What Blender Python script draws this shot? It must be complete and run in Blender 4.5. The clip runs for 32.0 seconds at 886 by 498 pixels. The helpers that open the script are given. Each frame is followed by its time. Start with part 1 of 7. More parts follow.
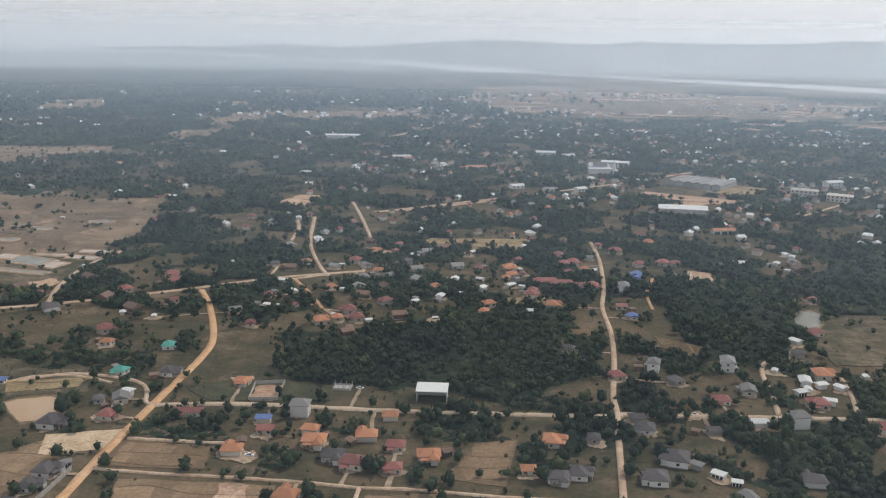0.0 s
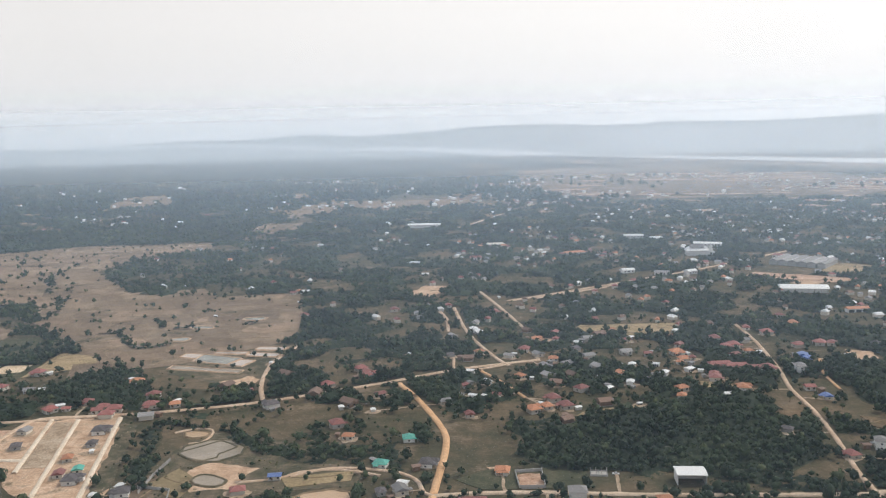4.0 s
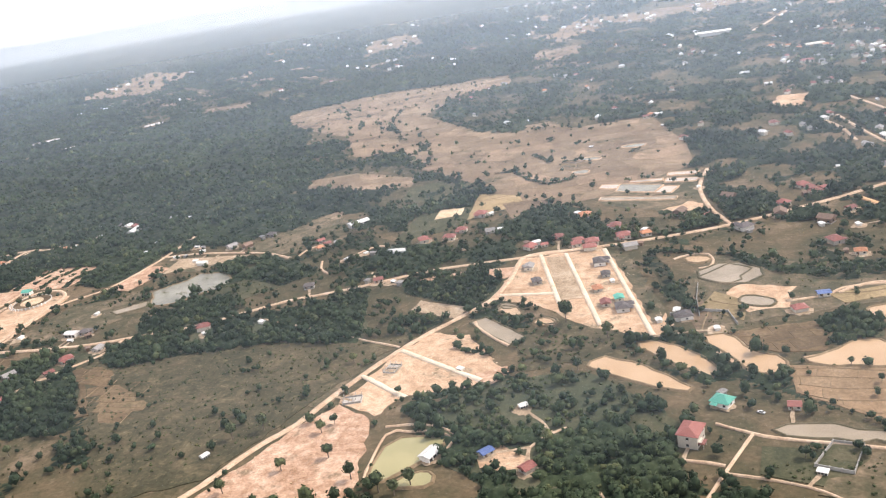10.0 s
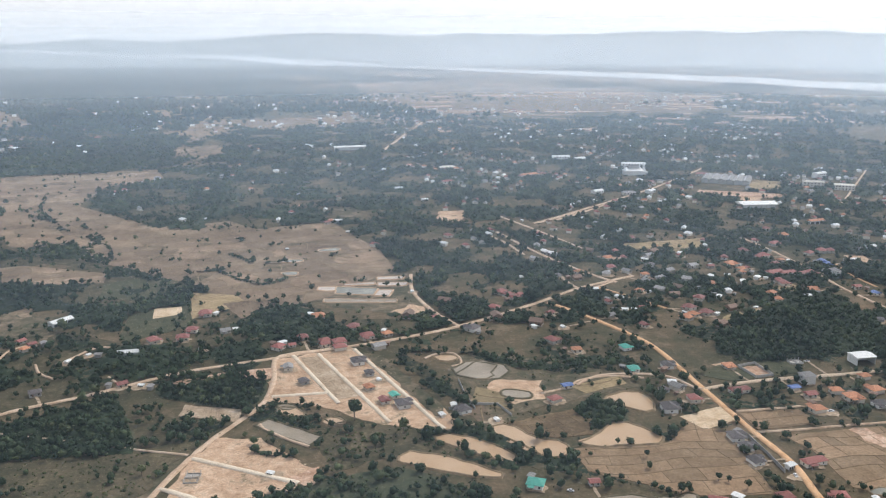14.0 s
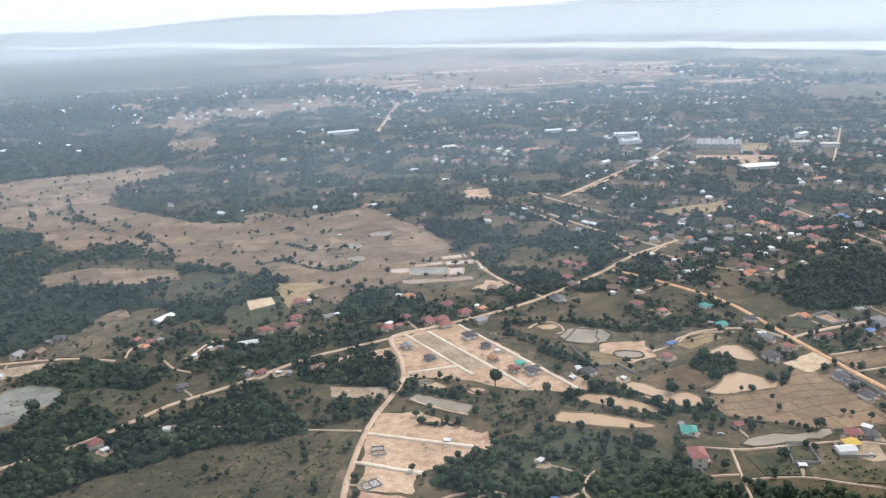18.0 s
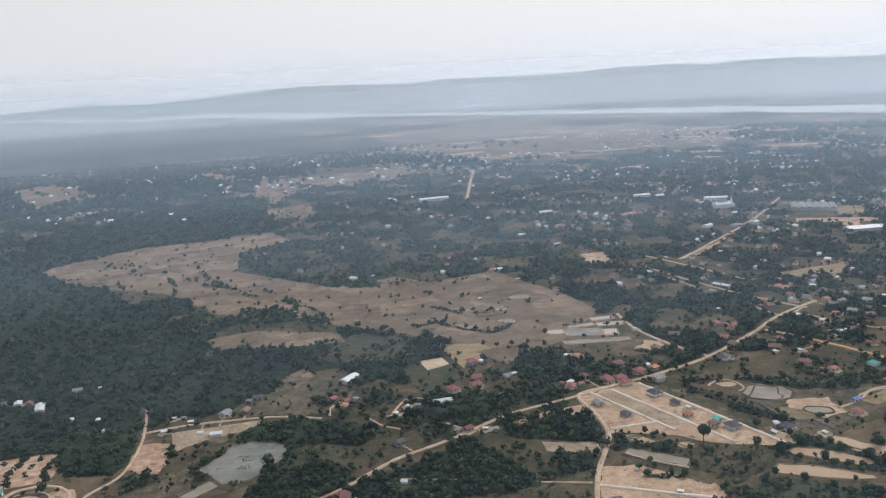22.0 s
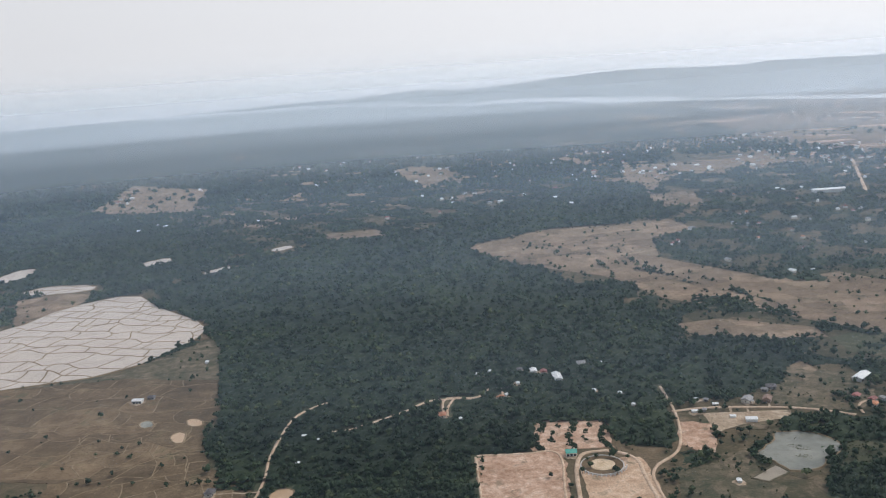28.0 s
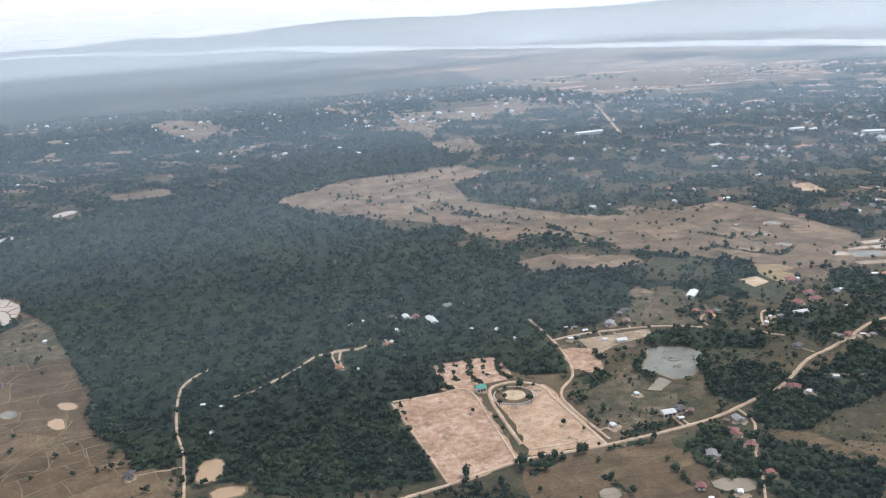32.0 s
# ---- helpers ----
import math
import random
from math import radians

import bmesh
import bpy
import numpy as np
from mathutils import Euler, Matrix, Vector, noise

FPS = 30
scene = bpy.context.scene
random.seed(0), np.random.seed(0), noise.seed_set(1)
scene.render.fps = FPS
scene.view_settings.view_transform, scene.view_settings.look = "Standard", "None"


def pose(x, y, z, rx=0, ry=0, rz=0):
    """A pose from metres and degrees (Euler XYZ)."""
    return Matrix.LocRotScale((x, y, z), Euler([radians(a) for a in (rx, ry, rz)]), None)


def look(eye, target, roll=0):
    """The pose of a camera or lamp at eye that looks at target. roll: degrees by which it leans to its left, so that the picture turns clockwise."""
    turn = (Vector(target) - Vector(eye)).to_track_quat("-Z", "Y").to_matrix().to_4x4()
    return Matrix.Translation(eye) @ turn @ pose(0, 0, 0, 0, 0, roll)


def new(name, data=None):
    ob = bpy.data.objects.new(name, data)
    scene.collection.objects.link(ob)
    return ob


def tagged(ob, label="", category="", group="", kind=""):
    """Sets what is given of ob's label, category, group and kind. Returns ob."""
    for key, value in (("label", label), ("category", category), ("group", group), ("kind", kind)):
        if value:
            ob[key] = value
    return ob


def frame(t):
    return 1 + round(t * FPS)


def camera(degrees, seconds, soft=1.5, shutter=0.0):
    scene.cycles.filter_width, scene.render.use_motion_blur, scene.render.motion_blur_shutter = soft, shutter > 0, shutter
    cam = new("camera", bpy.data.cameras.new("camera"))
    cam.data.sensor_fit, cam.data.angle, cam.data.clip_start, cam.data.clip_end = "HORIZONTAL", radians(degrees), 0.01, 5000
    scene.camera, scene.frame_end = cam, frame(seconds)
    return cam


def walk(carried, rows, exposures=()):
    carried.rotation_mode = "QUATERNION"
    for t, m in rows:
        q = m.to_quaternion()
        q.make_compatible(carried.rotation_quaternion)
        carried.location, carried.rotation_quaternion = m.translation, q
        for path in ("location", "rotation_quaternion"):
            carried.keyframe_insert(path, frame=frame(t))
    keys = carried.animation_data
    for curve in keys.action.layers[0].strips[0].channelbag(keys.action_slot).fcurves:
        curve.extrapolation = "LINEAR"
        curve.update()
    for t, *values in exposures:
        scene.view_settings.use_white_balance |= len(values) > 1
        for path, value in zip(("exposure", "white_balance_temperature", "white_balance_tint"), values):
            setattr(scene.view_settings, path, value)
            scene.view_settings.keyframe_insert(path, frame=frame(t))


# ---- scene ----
cam = camera(53.6, 32.0, soft=1.15)
PATH = [
    (0, (0.073, 0.103, 154.75), (0.056, 2.048, 154.283), 0.7),
    (0.5, (-13.625, -4.022, 155.927), (-13.546, -2.067, 155.514), 1.9),
    (1, (-27.774, -8.783, 157.589), (-27.864, -6.85, 157.085), 0.3),
    (1.5, (-41.647, -12.342, 159.12), (-41.937, -10.466, 158.488), -0.5),
    (2, (-55.499, -15.866, 160.855), (-55.764, -14.001, 160.183), -0.7),
    (2.5, (-69.338, -19.404, 162.719), (-69.574, -17.533, 162.051), -0.6),
    (3, (-83.22, -22.961, 164.653), (-83.502, -21.085, 164.02), 0.4),
    (3.5, (-97.159, -26.21, 166.55), (-97.46, -24.305, 166.022), 0.3),
    (4, (-111.368, -30.398, 168.699), (-111.412, -28.419, 168.413), -1.3),
    (4.5, (-125.45, -34.023, 170.53), (-125.407, -32.063, 170.134), 0.2),
    (6.5, (-182.494, -45.356, 180.126), (-182.283, -43.427, 179.644), -0.6),
    (7, (-196.638, -47.811, 181.789), (-196.43, -45.884, 181.295), -4.4),
    (7.5, (-210.942, -50.296, 183.514), (-210.75, -48.369, 183.013), -4.5),
    (8, (-225.221, -52.522, 185.359), (-225.129, -50.611, 184.776), -4.9),
    (8.5, (-239.375, -54.517, 187.281), (-239.484, -52.667, 186.528), -7.9),
    (9, (-253.548, -56.688, 189.277), (-253.816, -54.885, 188.453), -10.2),
    (9.5, (-267.803, -58.866, 191.235), (-268.166, -57.065, 190.445), -10.6),
    (10, (-282.24, -60.848, 193.037), (-282.715, -59.014, 192.396), -9.7),
    (10.5, (-296.585, -63.144, 194.979), (-297.131, -61.29, 194.465), -7.2),
    (11, (-310.902, -65.442, 197.003), (-311.499, -63.586, 196.56), -6.6),
    (11.5, (-325.235, -67.161, 198.951), (-325.811, -65.291, 198.538), -6.2),
    (12, (-339.52, -68.912, 200.797), (-339.945, -67.011, 200.341), -5.9),
    (12.5, (-353.969, -70.109, 202.712), (-354.224, -68.193, 202.197), -5.2),
    (13, (-368.623, -71.053, 204.645), (-368.7, -69.134, 204.086), -4.8),
    (13.5, (-383.641, -72.497, 206.747), (-383.366, -70.596, 206.187), -2.4),
    (14, (-398.257, -73.528, 208.583), (-397.758, -71.657, 208.081), 0.2),
    (14.5, (-412.665, -73.789, 210.12), (-412.093, -71.941, 209.613), -0.3),
    (16.5, (-470.114, -75.043, 218.755), (-469.559, -73.241, 218.087), -0.3),
    (17, (-484.729, -75.094, 220.224), (-484.199, -73.282, 219.564), -2.4),
    (17.5, (-499.549, -75.144, 221.755), (-498.985, -73.331, 221.128), -2.8),
    (18, (-514.702, -75.576, 223.549), (-514.063, -73.765, 222.99), -2.2),
    (18.5, (-529.543, -75.312, 225.356), (-528.874, -73.492, 224.865), -2.3),
    (19, (-544.457, -74.987, 227.032), (-543.793, -73.152, 226.597), -2.9),
    (19.5, (-559.213, -74.113, 228.51), (-558.556, -72.269, 228.099), -3.1),
    (20, (-573.813, -73.009, 230.04), (-573.218, -71.145, 229.624), -3.3),
    (20.5, (-588.419, -71.894, 231.586), (-587.86, -70.027, 231.135), -3.3),
    (21, (-603.208, -70.812, 233.097), (-602.627, -68.957, 232.627), -3.3),
    (21.5, (-618.227, -70.253, 234.725), (-617.643, -68.393, 234.278), -3.2),
    (22, (-633.152, -69.441, 236.406), (-632.546, -67.581, 235.991), -3.0),
    (22.5, (-648.067, -68.727, 238.103), (-647.386, -66.892, 237.692), -1.8),
    (23, (-662.951, -68.117, 239.741), (-662.243, -66.296, 239.312), -1.6),
    (23.5, (-677.904, -67.462, 241.57), (-677.197, -65.646, 241.124), -2.5),
    (24, (-692.897, -66.78, 243.193), (-692.195, -64.967, 242.724), -2.5),
    (24.5, (-707.84, -65.971, 244.754), (-707.154, -64.158, 244.26), -2.5),
    (25, (-722.873, -65.381, 246.214), (-722.219, -63.56, 245.71), -2.5),
    (25.5, (-737.822, -64.48, 247.466), (-737.3, -62.613, 246.972), -2.4),
    (26, (-752.865, -63.422, 248.63), (-752.489, -61.517, 248.151), -2.6),
    (26.5, (-767.879, -62.32, 249.764), (-767.623, -60.393, 249.293), -3.9),
    (28.5, (-828.374, -58.511, 256.193), (-828.406, -56.55, 255.797), -3.8),
    (29, (-843.338, -57.12, 257.331), (-843.223, -55.162, 256.942), -3.7),
    (29.5, (-858.239, -56.227, 258.808), (-857.815, -54.327, 258.353), -3.1),
    (30, (-872.636, -54.885, 260.159), (-872.084, -53.039, 259.623), -2.5),
    (30.5, (-887.603, -53.737, 261.413), (-887.022, -51.917, 260.821), -2.4),
    (31, (-902.656, -52.115, 262.554), (-902.077, -50.295, 261.961), -2.5),
    (31.5, (-917.996, -51.105, 263.746), (-917.417, -49.281, 263.165), -2.8),
    (32, (-933.23, -49.672, 264.686), (-932.634, -47.848, 264.124), -3.1),
]
LIGHT = [(0, -0.06), (0.9, -0.06), (1.5, 0.85), (3.2, 0.82), (3.7, 0.42), (4, 0.2), (7, 0.16), (8, 0.2), (8.5, 0.75), (9, 1.02), (9.6, 1.06), (10.2, 0.88), (11, 0.02), (12, 0.43), (13, 0.53), (14, 0.34), (16.5, 0.78), (17.3, 0.78), (18, 0.55), (19, -0.24), (20, -0.24), (22, -0.04), (23, -0.18), (24, -0.13), (26, 0.0), (28.8, 0.02), (29.5, -0.06), (30.2, 0.05), (31, 0.48), (32, 0.4)]
walk(cam, [(t, look(eye, target, roll)) for t, eye, target, roll in PATH], [(t, stops, 6300 + (520 if t < 15 else 40 if t < 27 else -250) * max(0, min((stops - 0.3) / 0.4, 1)) + 150 * max(-1, min((14 - t) / 6, 1)) + (150 if t < 7.5 else 0), 11 + 6 * max(0, min((stops - 0.3) / 0.4, 1)) * max(0, min((14 - t) / 4, 1))) for t, stops in LIGHT])

# ---- world and sun ----
world = bpy.data.worlds.new("world")
scene.world = world
world.use_nodes = True
wn, wl = world.node_tree.nodes, world.node_tree.links
wn.clear()
w_out = wn.new("ShaderNodeOutputWorld")
w_bg = wn.new("ShaderNodeBackground")
w_mix = wn.new("ShaderNodeMix")
w_mix.data_type = "RGBA"
sky = wn.new("ShaderNodeTexSky")
sky.sky_type = "NISHITA"
sky.sun_disc = False
sky.sun_elevation = radians(48)
sky.sun_rotation = radians(60)
sky.air_density, sky.dust_density, sky.ozone_density = 1.0, 6.0, 1.0
w_dim = wn.new("ShaderNodeMix")
w_dim.data_type, w_dim.blend_type = "RGBA", "MULTIPLY"
w_dim.inputs[0].default_value = 1.0
w_dim.inputs[7].default_value = (0.09, 0.09, 0.09, 1)
wl.new(sky.outputs[0], w_dim.inputs[6])
w_mix.inputs[0].default_value = 0.88
w_dir = wn.new("ShaderNodeTexCoord")
w_sep = wn.new("ShaderNodeSeparateXYZ")
wl.new(w_dir.outputs["Generated"], w_sep.inputs[0])
w_low = wn.new("ShaderNodeMath")
w_low.operation = "MAXIMUM"
w_low.inputs[1].default_value = 0.04
wl.new(w_sep.outputs[2], w_low.inputs[0])
w_vec = wn.new("ShaderNodeCombineXYZ")
wl.new(w_sep.outputs[0], w_vec.inputs[0])
wl.new(w_sep.outputs[1], w_vec.inputs[1])
wl.new(w_low.outputs[0], w_vec.inputs[2])
wl.new(w_vec.outputs[0], sky.inputs[0])
w_up = wn.new("ShaderNodeMapRange")
w_up.interpolation_type = "SMOOTHSTEP"
w_up.inputs[1].default_value, w_up.inputs[2].default_value = 0.12, 0.75
wl.new(w_sep.outputs[2], w_up.inputs[0])
w_air = wn.new("ShaderNodeMix")
w_air.data_type = "RGBA"
w_air.inputs[6].default_value = (0.98, 0.965, 0.95, 1)
w_air.inputs[7].default_value = (0.47, 0.54, 0.64, 1)
wl.new(w_up.outputs[0], w_air.inputs[0])
# brighter towards the sun's side
w_sun = wn.new("ShaderNodeVectorMath")
w_sun.operation = "DOT_PRODUCT"
w_sun.inputs[1].default_value = (0.868, 0.496, 0)
wl.new(w_dir.outputs["Generated"], w_sun.inputs[0])
w_side = wn.new("ShaderNodeMapRange")
w_side.inputs[1].default_value, w_side.inputs[2].default_value, w_side.inputs[3].default_value, w_side.inputs[4].default_value = 0.1, 0.95, 0.84, 1.08
wl.new(w_sun.outputs["Value"], w_side.inputs[0])
w_glow = wn.new("ShaderNodeVectorMath")
w_glow.operation = "SCALE"
wl.new(w_air.outputs[2], w_glow.inputs[0])
wl.new(w_side.outputs[0], w_glow.inputs["Scale"])
wl.new(w_glow.outputs[0], w_mix.inputs[7])
wl.new(w_dim.outputs[2], w_mix.inputs[6])
wl.new(w_mix.outputs[2], w_bg.inputs[0])
w_bg.inputs[1].default_value = 1.0
wl.new(w_bg.outputs[0], w_out.inputs[0])

sun = new("sun", bpy.data.lights.new("sun", "SUN"))
sun.data.energy, sun.data.angle, sun.data.color = 1.75, radians(10), (1.0, 0.93, 0.82)
sun.matrix_world = look((0, 0, 600), (-420, -240, 0))


# ---- materials ----
def nodes_of(name):
    m = bpy.data.materials.new(name)
    m.use_nodes = True
    n, l = m.node_tree.nodes, m.node_tree.links
    return m, n, l, n["Principled BSDF"]


def noise_node(n, l, where, scale, detail=4.0, rough=0.6):
    k = n.new("ShaderNodeTexNoise")
    k.inputs["Scale"].default_value = scale
    k.inputs["Detail"].default_value = detail
    k.inputs["Roughness"].default_value = rough
    l.new(where, k.inputs["Vector"])
    return k.outputs["Fac"]


def ramp(n, l, fac, stops):
    r = n.new("ShaderNodeValToRGB")
    e = r.color_ramp.elements
    while len(e) < len(stops):
        e.new(0.5)
    for el, (p, c) in zip(e, stops):
        el.position, el.color = p, (*c, 1)
    l.new(fac, r.inputs[0])
    return r.outputs[0]


def blend(n, l, fac, a, b, how="MIX"):
    k = n.new("ShaderNodeMix")
    k.data_type, k.blend_type = "RGBA", how
    for i, v in ((0, fac), (6, a), (7, b)):
        if isinstance(v, (int, float)):
            k.inputs[i].default_value = v
        elif isinstance(v, tuple):
            k.inputs[i].default_value = (*v, 1)
        else:
            l.new(v, k.inputs[i])
    return k.outputs[2]


def earth(name, stops, big=0.02, mid=0.12, fine=0.9, rough=0.95, bump=0.3, patch=None, plots=0.0, pale=None):
    """Ground surfaces, by world position: a ramp over broad noise, roughened by two finer ones, with patches of another tone."""
    m, n, l, p = nodes_of(name)
    pos = n.new("ShaderNodeNewGeometry").outputs["Position"]
    a, b, c = noise_node(n, l, pos, big, 5), noise_node(n, l, pos, mid, 5, 0.65), noise_node(n, l, pos, fine, 3)
    s = n.new("ShaderNodeMath")
    s.operation = "ADD"
    l.new(a, s.inputs[0])
    h = n.new("ShaderNodeMath")
    h.operation = "MULTIPLY_ADD"
    l.new(b, h.inputs[0])
    h.inputs[1].default_value, h.inputs[2].default_value = 0.9, -0.45
    l.new(h.outputs[0], s.inputs[1])
    col = ramp(n, l, s.outputs[0], stops)
    if patch:
        lo, hi, tone, scale = patch
        k = noise_node(n, l, pos, scale, 6, 0.7)
        f = ramp(n, l, k, [(lo, (0, 0, 0)), (hi, (1, 1, 1))])
        col = blend(n, l, f, col, tone)
    if pale:
        k = noise_node(n, l, pos, 0.21, 7, 0.75)
        col = blend(n, l, ramp(n, l, k, [(0.54, (0, 0, 0)), (0.68, (0.5, 0.5, 0.5))]), col, pale)
    if plots:
        own = ramp(n, l, n.new("ShaderNodeObjectInfo").outputs["Random"], [(0.0, (1 - plots,) * 3), (0.5, (1, 0.99, 0.97)), (1.0, (1 + plots, 1 + 0.8 * plots, 1 + 0.75 * plots))])
        col = blend(n, l, 1.0, col, own, "MULTIPLY")
    g = ramp(n, l, c, [(0.3, (0.78, 0.78, 0.78)), (0.7, (1.2, 1.2, 1.2))])
    col = blend(n, l, 1.0, col, g, "MULTIPLY")
    l.new(col, p.inputs["Base Color"])
    p.inputs["Roughness"].default_value = rough
    p.inputs["Specular IOR Level"].default_value = 0.15
    bu = n.new("ShaderNodeBump")
    bu.inputs["Strength"].default_value, bu.inputs["Distance"].default_value = bump, 0.5
    l.new(c, bu.inputs["Height"])
    l.new(bu.outputs[0], p.inputs["Normal"])
    return m


def coat(name, colour, rough=0.6, metal=0.0, wear=(0.5, 0.45, 0.4), amount=0.35, ribs=0.0, scale=1.2, spread=0.25):
    """Painted, tiled or metal parts of buildings, by the part's own coordinates, each copy a little lighter or darker."""
    m, n, l, p = nodes_of(name)
    pos = n.new("ShaderNodeTexCoord").outputs["Object"]
    k = noise_node(n, l, pos, scale, 6, 0.7)
    f = ramp(n, l, k, [(0.42, (0, 0, 0)), (0.75, (amount, amount, amount))])
    col = blend(n, l, f, colour, wear)
    rnd = n.new("ShaderNodeObjectInfo").outputs["Random"]
    v = ramp(n, l, rnd, [(0.0, (1 - spread,) * 3), (1.0, (1 + spread,) * 3)])
    col = blend(n, l, 1.0, col, v, "MULTIPLY")
    l.new(col, p.inputs["Base Color"])
    p.inputs["Roughness"].default_value, p.inputs["Metallic"].default_value = rough, metal
    if ribs:
        wv = n.new("ShaderNodeTexWave")
        wv.inputs["Scale"].default_value = ribs
        wv.bands_direction = "X"
        l.new(pos, wv.inputs["Vector"])
        bu = n.new("ShaderNodeBump")
        bu.inputs["Strength"].default_value, bu.inputs["Distance"].default_value = 0.5, 0.08
        l.new(wv.outputs["Fac"], bu.inputs["Height"])
        l.new(bu.outputs[0], p.inputs["Normal"])
    return m


def foliage(name, tones, spread=0.24):
    m, n, l, p = nodes_of(name)
    geo = n.new("ShaderNodeNewGeometry")
    pos = geo.outputs["Position"]
    col = ramp(n, l, noise_node(n, l, pos, 0.11, 3, 0.6), [(0.3, tones[0]), (0.5, tones[1]), (0.72, tones[2])])
    broad = ramp(n, l, noise_node(n, l, pos, 0.02, 4), [(0.32, (0.72, 0.78, 0.8)), (0.68, (1.4, 1.3, 1.05))])
    col = blend(n, l, 1.0, col, broad, "MULTIPLY")
    wide = ramp(n, l, noise_node(n, l, pos, 0.0065, 5, 0.6), [(0.34, (0.72, 0.76, 0.8)), (0.66, (1.32, 1.26, 1.16))])
    col = blend(n, l, 1.0, col, wide, "MULTIPLY")
    fine = ramp(n, l, noise_node(n, l, pos, 0.75, 3, 0.7), [(0.3, (0.78, 0.8, 0.82)), (0.7, (1.24, 1.2, 1.14))])
    col = blend(n, l, 1.0, col, fine, "MULTIPLY")
    v = ramp(n, l, geo.outputs["Random Per Island"], [(0.0, (1 - spread,) * 3), (1.0, (1 + spread,) * 3)])
    col = blend(n, l, 1.0, col, v, "MULTIPLY")
    l.new(col, p.inputs["Base Color"])
    p.inputs["Roughness"].default_value = 0.8
    p.inputs["Specular IOR Level"].default_value = 0.2
    return m


def water(name, colour, tone, rough=0.12):
    m, n, l, p = nodes_of(name)
    pos = n.new("ShaderNodeNewGeometry").outputs["Position"]
    col = ramp(n, l, noise_node(n, l, pos, 0.05, 4), [(0.35, colour), (0.65, tone)])
    l.new(col, p.inputs["Base Color"])
    p.inputs["Roughness"].default_value = rough
    p.inputs["IOR"].default_value = 1.33
    bu = n.new("ShaderNodeBump")
    bu.inputs["Strength"].default_value, bu.inputs["Distance"].default_value = 0.08, 0.1
    l.new(noise_node(n, l, pos, 0.8, 3), bu.inputs["Height"])
    l.new(bu.outputs[0], p.inputs["Normal"])
    return m


